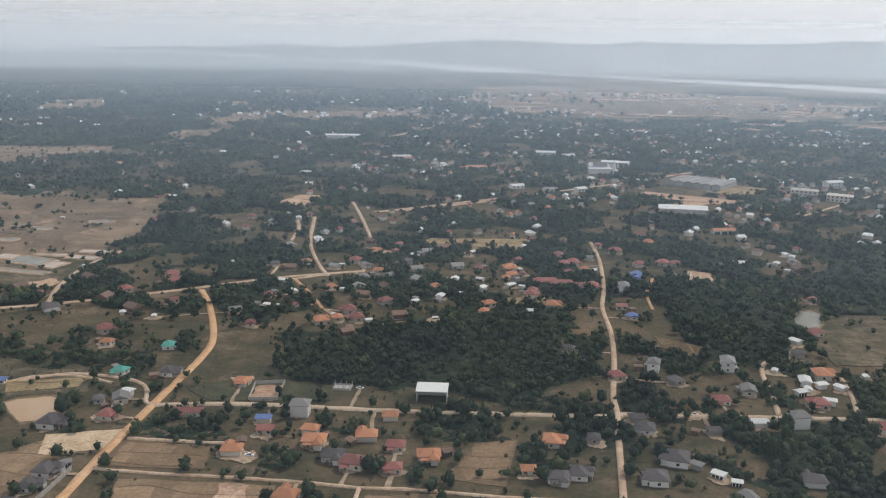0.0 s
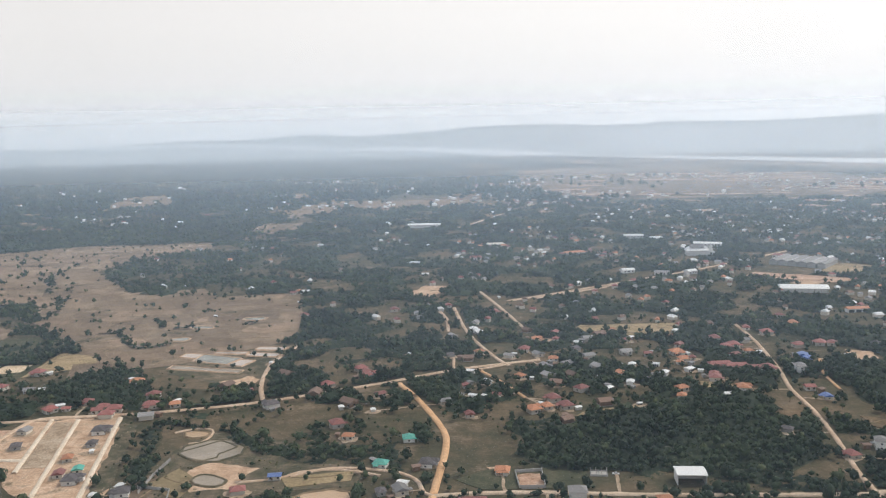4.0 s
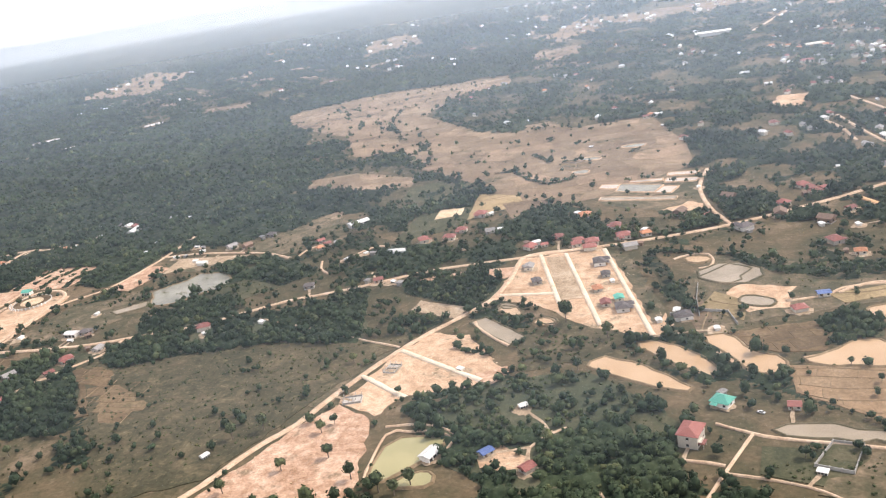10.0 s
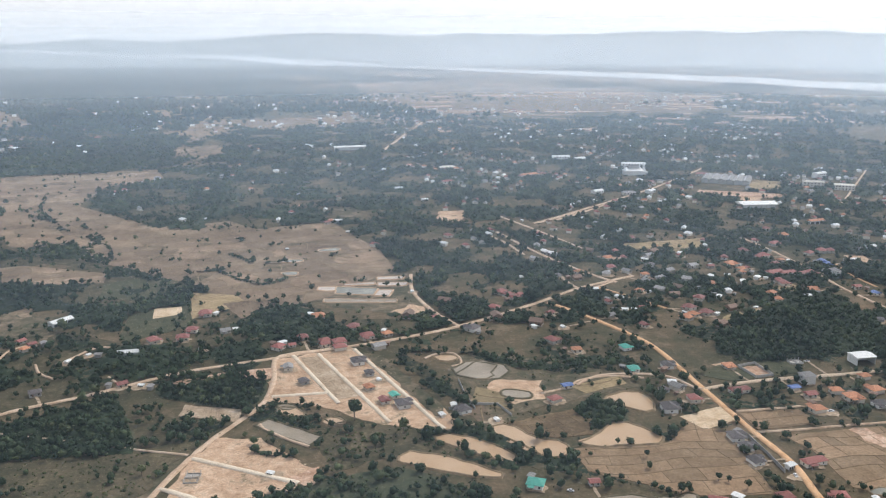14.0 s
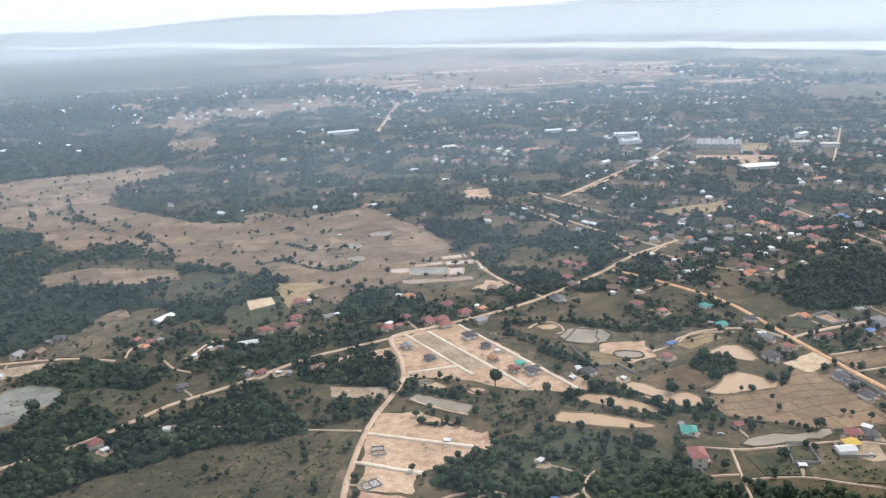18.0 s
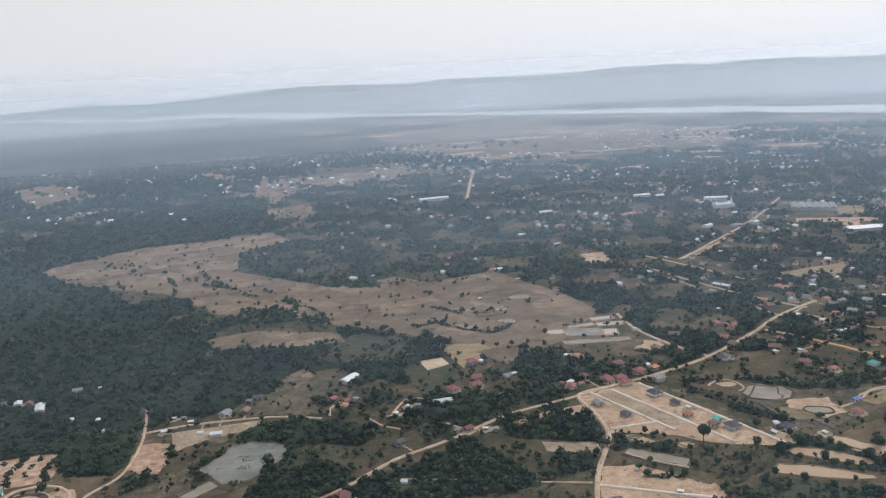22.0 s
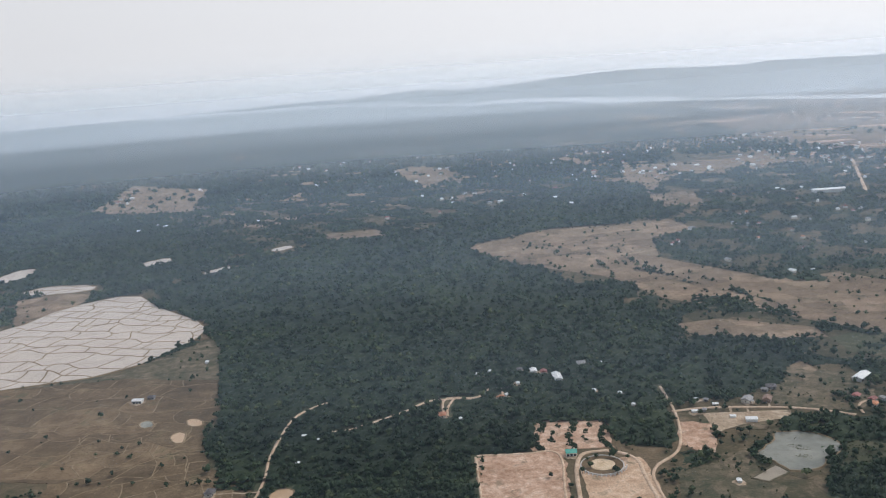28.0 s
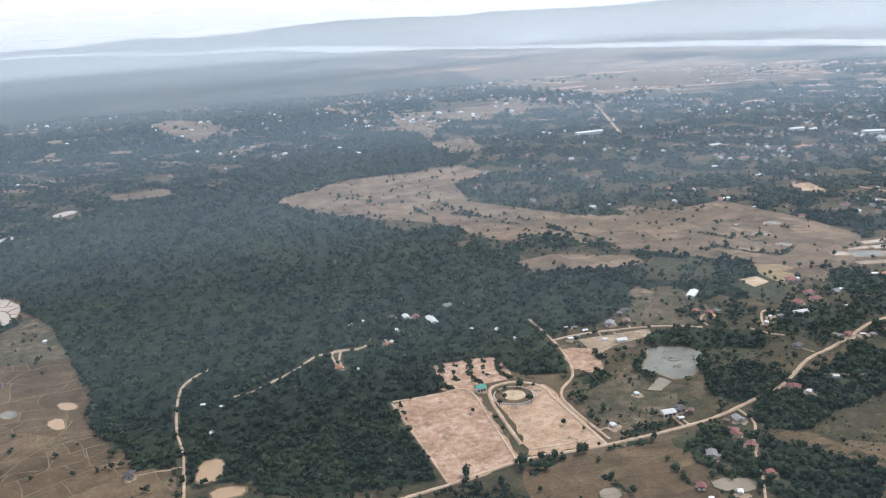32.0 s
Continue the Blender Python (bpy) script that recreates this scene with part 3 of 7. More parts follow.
FIELDS = {
    "fish_open": ("rough", [(-323, 621), (-285, 644), (-242, 628), (-251, 580), (-243, 534), (-265, 522), (-315, 554), (-330, 582)]),
    "basin_open": ("rough", [(-251, 439), (-209, 423), (-166, 385), (-160, 363), (-234, 348), (-265, 327), (-271, 374), (-266, 411)]),
    "bank_scrub": ("scrub", [(-358, 349), (-322, 353), (-280, 329), (-270, 314), (-288, 302), (-321, 315), (-351, 305)]),
    "corner_rough": ("rough", [(-183, 181), (-178, 191), (-165, 199), (-140, 196), (-161, 145), (-191, 148), (-213, 153), (-213, 163), (-190, 163)]),
    "basin_soil": ("soil", [(-241, 395), (-215, 384), (-220, 373), (-221, 361), (-241, 357), (-251, 367), (-250, 382)]),
    "pool_yard": ("stubble", [(-266, 382), (-258, 368), (-260, 340), (-267, 336), (-272, 364)]),
    "fish_pad": ("soil", [(-277, 532), (-260, 546), (-248, 540), (-251, 528), (-267, 523)]),
    "plain_dark": ("brown", [(-488, 851), (-386, 830), (-386, 761), (-364, 705), (-418, 664), (-454, 691), (-482, 766)]),
    "green_strip": ("green", [(-489, 661), (-465, 670), (-440, 684), (-424, 624), (-450, 602), (-488, 623)]),
    "plots_green": ("green", [(-462, 575), (-417, 586), (-421, 535), (-461, 515), (-466, 531)]),
    "green_west": ("green", [(-573, 544), (-547, 540), (-543, 521), (-579, 517)]),
    "pale_b": ("sand", [(-463, 713), (-445, 722), (-446, 706), (-461, 701)]),
    "lake_meadow": ("green", [(-580, 493), (-527, 487), (-524, 445), (-555, 419), (-588, 420), (-571, 460)]),
    "lake_meadow_b": ("rough", [(-683, 433), (-630, 459), (-636, 419), (-625, 408), (-644, 377), (-693, 378)]),
    "south_brown": ("brown", [(-758, 365), (-719, 363), (-705, 312), (-732, 299), (-772, 315)]),
    "south_brown_b": ("brown", [(-715, 362), (-665, 357), (-676, 307), (-702, 305)]),
    "south_green": ("green", [(-663, 358), (-608, 358), (-616, 314), (-672, 306)]),
    "puddle_a": ("green", [(-784, 428), (-778, 431), (-771, 426), (-774, 420), (-783, 421)]),
    "puddle_b": ("green", [(-780, 387), (-774, 390), (-770, 386), (-773, 381), (-780, 382)]),
    "wet_edge": ("rough", [(-1206, 671), (-1166, 692), (-1117, 696), (-1069, 764), (-1044, 832), (-1024, 788), (-1015, 660), (-1112, 681)]),
    "wet_brown": ("stubble", [(-1355, 1004), (-1311, 1032), (-1253, 1008), (-1266, 943), (-1299, 879)]),
    "south_open": ("rough", [(-519, 361), (-481, 364), (-419, 337), (-440, 279), (-524, 312)]),
    "house_meadow": ("rough", [(-226, 227), (-187, 214), (-150, 209), (-149, 195), (-203, 188)]),
    "lawn": ("green", [(-60, 260), (-36, 269), (-39, 239), (-52, 244), (-61, 250)]),
    "plain": ("stubble", [(-793, 1143), (-750, 1212), (-622, 1242), (-475, 1244), (-457, 1145), (-530, 1125), (-550, 999), (-454, 857), (-384, 876), (-358, 830), (-278, 844), (-250, 714), (-249, 644), (-315, 582), (-384, 545), (-411, 632), (-502, 734), (-590, 815), (-631, 925), (-738, 1029)]),
    "north_paddy": ("stubble", [(-602, 729), (-560, 737), (-489, 692), (-489, 664), (-544, 667), (-600, 692)]),
    "grove_paddy": ("stubble", [(-570, 586), (-534, 611), (-529, 568), (-536, 551), (-573, 561)]),
    "pale_plot": ("sand", [(-446, 584), (-426, 586), (-426, 566), (-446, 560)]),
    "dry_plot": ("straw", [(-420, 619), (-385, 604), (-378, 580), (-419, 552)]),
    "estate": ("soil", [(-368, 458), (-317, 467), (-308, 446), (-278, 348), (-285, 335), (-310, 345), (-319, 351), (-347, 380), (-376, 398)]),
    "south_plots": ("soil", [(-402, 355), (-382, 350), (-364, 319), (-356, 306), (-371, 295), (-394, 289), (-405, 289), (-413, 270), (-434, 284), (-416, 339)]),
    "pink_clearing": ("pinksoil", [(-434, 283), (-414, 267), (-407, 224), (-406, 209), (-457, 210), (-478, 204), (-467, 225), (-448, 264)]),
    "furrow_field": ("paddy", [(-233, 300), (-181, 293), (-156, 315), (-146, 295), (-158, 235), (-194, 242), (-232, 276)]),
    "wide_paddy": ("paddy", [(-118, 285), (-60, 282), (-62, 239), (-69, 222), (-101, 218), (-120, 231), (-114, 268)]),
    "east_paddy": ("paddy", [(-28, 276), (-2, 278), (-7, 242), (-31, 239)]),
    "far_paddy": ("brown", [(1, 270), (35, 269), (29, 246), (-7, 215), (-3, 250)]),
    "edge_paddy": ("brown", [(37, 269), (82, 267), (68, 230), (24, 227)]),
    "lane_paddy": ("paddy", [(-126, 316), (-91, 311), (-89, 293), (-127, 294)]),
    "sand_yard": ("sand", [(-159, 319), (-127, 326), (-132, 308), (-154, 301)]),
    "house_paddy": ("paddy", [(11, 317), (28, 321), (21, 283), (-1, 289)]),
    "brick_yard": ("pinksoil", [(-89, 374), (-75, 375), (-77, 358), (-88, 356)]),
    "villa_yard": ("soil", [(-101, 383), (-90, 386), (-89, 367), (-99, 368)]),
    "cleared_square": ("pinksoil", [(-804, 475), (-745, 479), (-755, 369), (-802, 363)]),
    "shrine_court": ("soil", [(-739, 457), (-699, 460), (-697, 428), (-700, 368), (-747, 374), (-740, 419)]),
    "striped_plot": ("pinksoil", [(-772, 530), (-709, 522), (-713, 477), (-766, 479)]),
    "west_fields": ("brown", [(-1106, 611), (-1007, 525), (-982, 485), (-949, 470), (-945, 407), (-953, 371), (-1080, 426)]),
    "far_west_field": ("brown", [(-1128, 890), (-1052, 855), (-1056, 784), (-1111, 780)]),
    "brown_plain": ("brown", [(-1288, 690), (-1206, 671), (-1112, 681), (-1015, 660), (-991, 594), (-1003, 543), (-973, 461), (-1183, 496)]),
    "gravel_plot": ("rough", [(-646, 522), (-591, 512), (-608, 487), (-647, 496)]),
    "track_plot": ("scrub", [(-856, 561), (-835, 578), (-818, 578), (-822, 550), (-818, 537), (-834, 540), (-852, 537)]),
    "cut_clay": ("yard", [(-424, 388), (-421, 402), (-390, 388), (-393, 372)]),
    "bank_clay": ("pinksoil", [(-428, 435), (-419, 443), (-397, 444), (-366, 446), (-368, 432), (-375, 428), (-400, 430), (-419, 424)]),
    "south_clay": ("pinksoil", [(-394, 185), (-390, 200), (-370, 197), (-367, 182), (-377, 173), (-390, 175)]),
    "market_yard": ("pinksoil", [(-157, 855), (-128, 866), (-147, 825), (-169, 818)]),
    "school_yard": ("soil", [(216, 845), (249, 885), (262, 860), (228, 817)]),
    "parade_ground": ("straw", [(268, 903), (315, 968), (347, 945), (308, 889)]),
    "shrub_field": ("green", [(-99, 380), (-72, 379), (-53, 374), (-52, 357), (-104, 355), (-117, 367)]),
    "grass_corner": ("green", [(-254, 219), (-229, 209), (-206, 189), (-192, 205), (-198, 216), (-217, 231), (-236, 235), (-251, 237)]),
    "west_plot": ("brown", [(-580, 301), (-568, 319), (-553, 319), (-539, 302), (-535, 290), (-540, 278), (-581, 285)]),
    "ring_plot": ("straw", [(-264, 367), (-255, 385), (-240, 370), (-245, 347)]),
    "pond_meadow": ("brown", [(-253, 336), (-213, 343), (-208, 327), (-215, 311), (-234, 312), (-246, 320)]),
    "lane_strip": ("straw", [(-201, 372), (-167, 380), (-167, 368), (-196, 360)]),
    "pink_bank": ("soil", [(-268, 324), (-258, 321), (-249, 307), (-253, 301)]),
    "pink_bank_b": ("soil", [(-224, 307), (-213, 310), (-210, 299), (-221, 300)]),
    "town_field": ("straw", [(19, 676), (58, 684), (51, 641), (15, 637)]),
    "town_field_b": ("straw", [(32, 518), (59, 521), (57, 502), (34, 503)]),
    "town_field_c": ("brown", [(67, 459), (83, 461), (81, 446), (65, 443)]),
    "town_field_d": ("straw", [(-44, 462), (-24, 470), (-27, 454), (-52, 447)]),
    "town_clearing": ("soil", [(-154, 869), (-123, 867), (-140, 811), (-163, 814)]),
    "town_clearing_b": ("soil", [(-53, 641), (-40, 634), (-47, 617), (-61, 618)]),
    "camp_clearing": ("soil", [(-360, 236), (-350, 242), (-339, 232), (-336, 226), (-347, 224), (-358, 227)]),
    "villa_lawn": ("green", [(-302, 264), (-287, 265), (-279, 255), (-285, 247), (-297, 248)]),
    "south_plain": ("brown", [(-725, 357), (-689, 358), (-653, 339), (-663, 308), (-682, 282), (-749, 309)]),
    "east_plain": ("brown", [(-601, 342), (-536, 290), (-551, 262), (-579, 297), (-605, 332)]),
    "bank_soil": ("green", [(-973, 413), (-942, 412), (-923, 398), (-910, 402), (-873, 380), (-873, 364), (-970, 400)]),
    "side_plot": ("brown", [(111, 448), (136, 432), (126, 415), (110, 431)]),
    "pink_patch": ("pinksoil", [(-80, 282), (-69, 282), (-69, 259), (-78, 260), (-81, 270)]),
    "walled_plot": ("pinksoil", [(-87, 357), (-75, 357), (-75, 374), (-87, 373)]),
    "estate_strip": ("yard", [(-351, 457), (-340, 457), (-324, 389), (-337, 388)]),
    "estate_side": ("rough", [(-310, 456), (-299, 446), (-281, 363), (-288, 351)]),
    "west_plots": ("brown", [(-614, 336), (-599, 343), (-582, 329), (-566, 287), (-575, 280), (-593, 310)]),
    "scrub_west": ("scrub", [(-616, 350), (-534, 358), (-455, 350), (-423, 339), (-444, 295), (-477, 225), (-518, 207)]),
    "far_tan_a": ("stubble", [(-1545, 1732), (-1599, 2178), (-1357, 1998), (-1314, 1636)]),
    "far_tan_b": ("stubble", [(-1007, 1317), (-918, 1322), (-904, 1248), (-992, 1249)]),
    "far_tan_c": ("stubble", [(-442, 1431), (-372, 1465), (-390, 1346), (-459, 1335)]),
    "far_tan_d": ("stubble", [(-443, 1479), (-380, 1493), (-396, 1377), (-450, 1363)]),
    "far_tan_g": ("stubble", [(-1182, 1521), (-1078, 1502), (-1084, 1410), (-1177, 1446)]),
    "far_tan_h": ("stubble", [(-892, 1886), (-773, 2027), (-757, 1815), (-854, 1776)]),
    "site_earth": ("rough", [(-192, 174), (-187, 185), (-170, 200), (-165, 204), (-148, 203), (-158, 155), (-180, 158), (-193, 164)]),
    "site_orange": ("yard", [(-186, 174), (-176, 191), (-165, 201), (-158, 197), (-162, 180), (-172, 177)]),
    "site_floor": ("pinksoil", [(-217, 167), (-209, 167), (-199, 160), (-186, 157), (-186, 140), (-222, 142)]),
    "dump_patch": ("yard", [(-222, 178), (-216, 185), (-211, 186), (-205, 183), (-210, 175), (-219, 174)]),
    "walled_dark": ("green", [(-226, 238), (-216, 235), (-223, 218), (-235, 223)]),
    "weed_meadow": ("rough", [(-215, 231), (-204, 229), (-209, 220), (-194, 209), (-192, 205), (-206, 189), (-237, 207), (-232, 215), (-222, 217)]),
    "compound": ("yard", [(-202, 225), (-189, 226), (-185, 221), (-191, 208), (-199, 209), (-205, 218)]),
    "bank_pink_west": ("pinksoil", [(-373, 307), (-357, 312), (-357, 301), (-365, 294)]),
    "court_field": ("pinksoil", [(-662, 511), (-641, 501), (-650, 459), (-660, 462), (-670, 473)]),
    "rubble_yard": ("yard", [(-642, 520), (-598, 517), (-581, 516), (-585, 503), (-619, 498), (-640, 488), (-641, 503)]),
    "forest_yard": ("yard", [(-791, 621), (-789, 657), (-768, 666), (-740, 660), (-737, 620), (-759, 619)]),
    "open_meadow": ("rough", [(-548, 600), (-537, 589), (-506, 581), (-507, 545), (-520, 520), (-536, 508), (-556, 512), (-587, 527), (-580, 555), (-562, 587)]),
    "strip_tan": ("straw", [(-15, 679), (73, 682), (51, 652), (-28, 658)]),
    "green_town": ("green", [(-182, 1068), (-138, 1066), (-152, 1020), (-189, 1027)]),
    "small_tan": ("straw", [(-46, 452), (-7, 474), (-15, 461), (-51, 440)]),
    "market_front": ("pinksoil", [(205, 916), (293, 866), (276, 840), (187, 890)]),
    "far_tan_i": ("stubble", [(90, 2980), (358, 3016), (608, 2867), (916, 2430), (993, 2101), (718, 1796), (523, 1908), (329, 1911), (116, 1851), (84, 2152), (28, 2378)]),
    "far_tan_j": ("stubble", [(-412, 1899), (-312, 1890), (-198, 1871), (-61, 2001), (-94, 1837), (-230, 1715), (-304, 1710), (-345, 1741), (-442, 1486), (-420, 1402), (-480, 1391), (-467, 1579)]),
    "far_tan_k": ("stubble", [(-935, 2099), (-870, 2217), (-829, 2106), (-780, 2069), (-799, 1857), (-896, 1883)]),
    "far_tan_l": ("stubble", [(-472, 2229), (-375, 2207), (-389, 2118), (-481, 2152)]),
    "far_tan_m": ("stubble", [(-794, 1621), (-716, 1676), (-722, 1621), (-788, 1570)]),
    "far_tan_n": ("stubble", [(-509, 2147), (-448, 1997), (-469, 1942), (-525, 2057)]),
    "yard_east": ("soil", [(162, 589), (180, 583), (173, 561), (156, 557)]),
    "open_east": ("rough", [(222, 491), (255, 492), (224, 409), (190, 408), (192, 441)]),
}
PONDS = {
    "pond_k": ("silt", [(-267, 410), (-244, 429), (-224, 408), (-243, 390)]),
    "pond_k2": ("silt", [(-243, 375), (-239, 377), (-228, 371), (-228, 366), (-232, 362), (-244, 368)]),
    "farm_pool": ("grey", [(-344, 701), (-323, 698), (-325, 689), (-343, 692)]),
    "farm_pool_b": ("grey", [(-306, 730), (-285, 731), (-288, 718), (-305, 721)]),
    "farm_pool_c": ("grey", [(-346, 659), (-333, 659), (-333, 647), (-346, 650)]),
    "paddy_wet_b": ("pale", [(-1372, 1041), (-1345, 1078), (-1275, 1064), (-1269, 1031), (-1350, 1024)]),
    "pond_a": ("clay", [(-320, 311), (-308, 318), (-273, 285), (-276, 280), (-293, 288), (-312, 302)]),
    "pond_b": ("clay", [(-299, 328), (-283, 330), (-264, 307), (-261, 296), (-265, 291), (-280, 308)]),
    "pond_c": ("clay", [(-267, 331), (-253, 335), (-246, 314), (-232, 306), (-234, 295), (-247, 293), (-253, 310)]),
    "pond_d": ("clay", [(-226, 303), (-213, 309), (-200, 321), (-188, 318), (-179, 293), (-209, 296)]),
    "pond_e": ("clay", [(-193, 351), (-167, 358), (-164, 343), (-171, 327), (-184, 339)]),
    "pond_f": ("silt", [(-384, 365), (-377, 371), (-352, 344), (-359, 336)]),
    "pond_g": ("silt", [(-372, 386), (-358, 380), (-357, 369), (-371, 376)]),
    "pond_n": ("silt", [(-348, 366), (-339, 365), (-337, 359), (-344, 357)]),
    "pond_h": ("green", [(-403, 224), (-400, 251), (-378, 251), (-375, 247), (-380, 237), (-388, 228), (-398, 218)]),
    "pool_a": ("silt", [(-668, 311), (-644, 301), (-655, 290), (-672, 300)]),
    "pool_b": ("silt", [(-729, 326), (-718, 324), (-721, 313), (-732, 316)]),
    "pond_i": ("green", [(-394, 216), (-383, 225), (-376, 225), (-375, 217), (-384, 216)]),
    "pond_j": ("silt", [(-245, 248), (-240, 251), (-234, 251), (-223, 250), (-216, 246), (-204, 244), (-197, 245), (-194, 243), (-196, 239), (-206, 237), (-211, 240), (-216, 238), (-224, 241), (-231, 241), (-241, 244)]),
    "pond_m": ("clay", [(-268, 439), (-256, 438), (-252, 431), (-264, 427)]),
    "lake": ("grey", [(-605, 481), (-592, 481), (-584, 478), (-575, 468), (-572, 458), (-577, 448), (-589, 441), (-594, 432), (-600, 427), (-615, 427), (-618, 434), (-620, 441), (-628, 453), (-620, 458), (-617, 464), (-608, 470)]),
    "lake_pool": ("silt", [(-641, 421), (-622, 435), (-618, 426), (-633, 416)]),
    "fish_a": ("pale", [(-320, 609), (-307, 605), (-309, 595), (-322, 599)]),
    "fish_b": ("grey", [(-306, 605), (-275, 593), (-282, 577), (-309, 588)]),
    "fish_c": ("pale", [(-274, 589), (-264, 586), (-270, 572), (-281, 575)]),
    "fish_d": ("pale", [(-299, 611), (-274, 611), (-275, 605), (-299, 607)]),
    "fish_e": ("pale", [(-271, 609), (-248, 603), (-251, 596), (-273, 600)]),
    "fish_f": ("pale", [(-269, 624), (-247, 622), (-250, 615), (-270, 617)]),
    "fish_g": ("silt", [(-320, 575), (-267, 561), (-268, 555), (-321, 568)]),
    "pool_east": ("grey", [(200, 494), (220, 501), (207, 464), (191, 458)]),
    "south_pool": ("green", [(-454, 180), (-452, 196), (-444, 194), (-444, 179)]),
    "south_pool_b": ("green", [(-434, 177), (-434, 192), (-426, 192), (-422, 176)]),
    "low_pool": ("clay", [(-371, 385), (-363, 385), (-356, 372), (-366, 372)]),
    "low_pool_b": ("clay", [(-350, 362), (-342, 365), (-337, 357), (-346, 355)]),
    "clay_a": ("clay", [(-938, 422), (-930, 450), (-917, 445), (-921, 422)]),
    "clay_b": ("clay", [(-929, 413), (-910, 412), (-909, 401), (-927, 399)]),
    "clay_c": ("clay", [(-1026, 546), (-1018, 551), (-1011, 531), (-1018, 530)]),
    "clay_d": ("clay", [(-1021, 576), (-1010, 571), (-1006, 560), (-1017, 560)]),
    "clay_e": ("grey", [(-1058, 574), (-1051, 578), (-1044, 565), (-1053, 563)]),
    "paddy_wet": ("pale", [(-1365, 833), (-1295, 870), (-1273, 952), (-1203, 1002), (-1153, 925), (-1068, 834), (-1072, 778), (-1117, 696), (-1207, 674), (-1268, 654)]),
    "river_arm": ("pale", [(-1145, 1093), (-1115, 1126), (-1104, 1113), (-1131, 1079)]),
    "river_arm_b": ("pale", [(-1259, 1183), (-1224, 1216), (-1211, 1182), (-1238, 1151)]),
    "river_arm_c": ("pale", [(-1076, 1221), (-1051, 1244), (-1039, 1224), (-1065, 1201)]),
    "river_arm_d": ("pale", [(-1450, 1146), (-1440, 1193), (-1416, 1203), (-1401, 1158), (-1415, 1105)]),
    "south_pool_c": ("silt", [(-372, 387), (-366, 389), (-360, 383), (-366, 380)]),
    "meadow_pool": ("grey", [(-119, 225), (-105, 228), (-100, 218), (-105, 218)]),
}
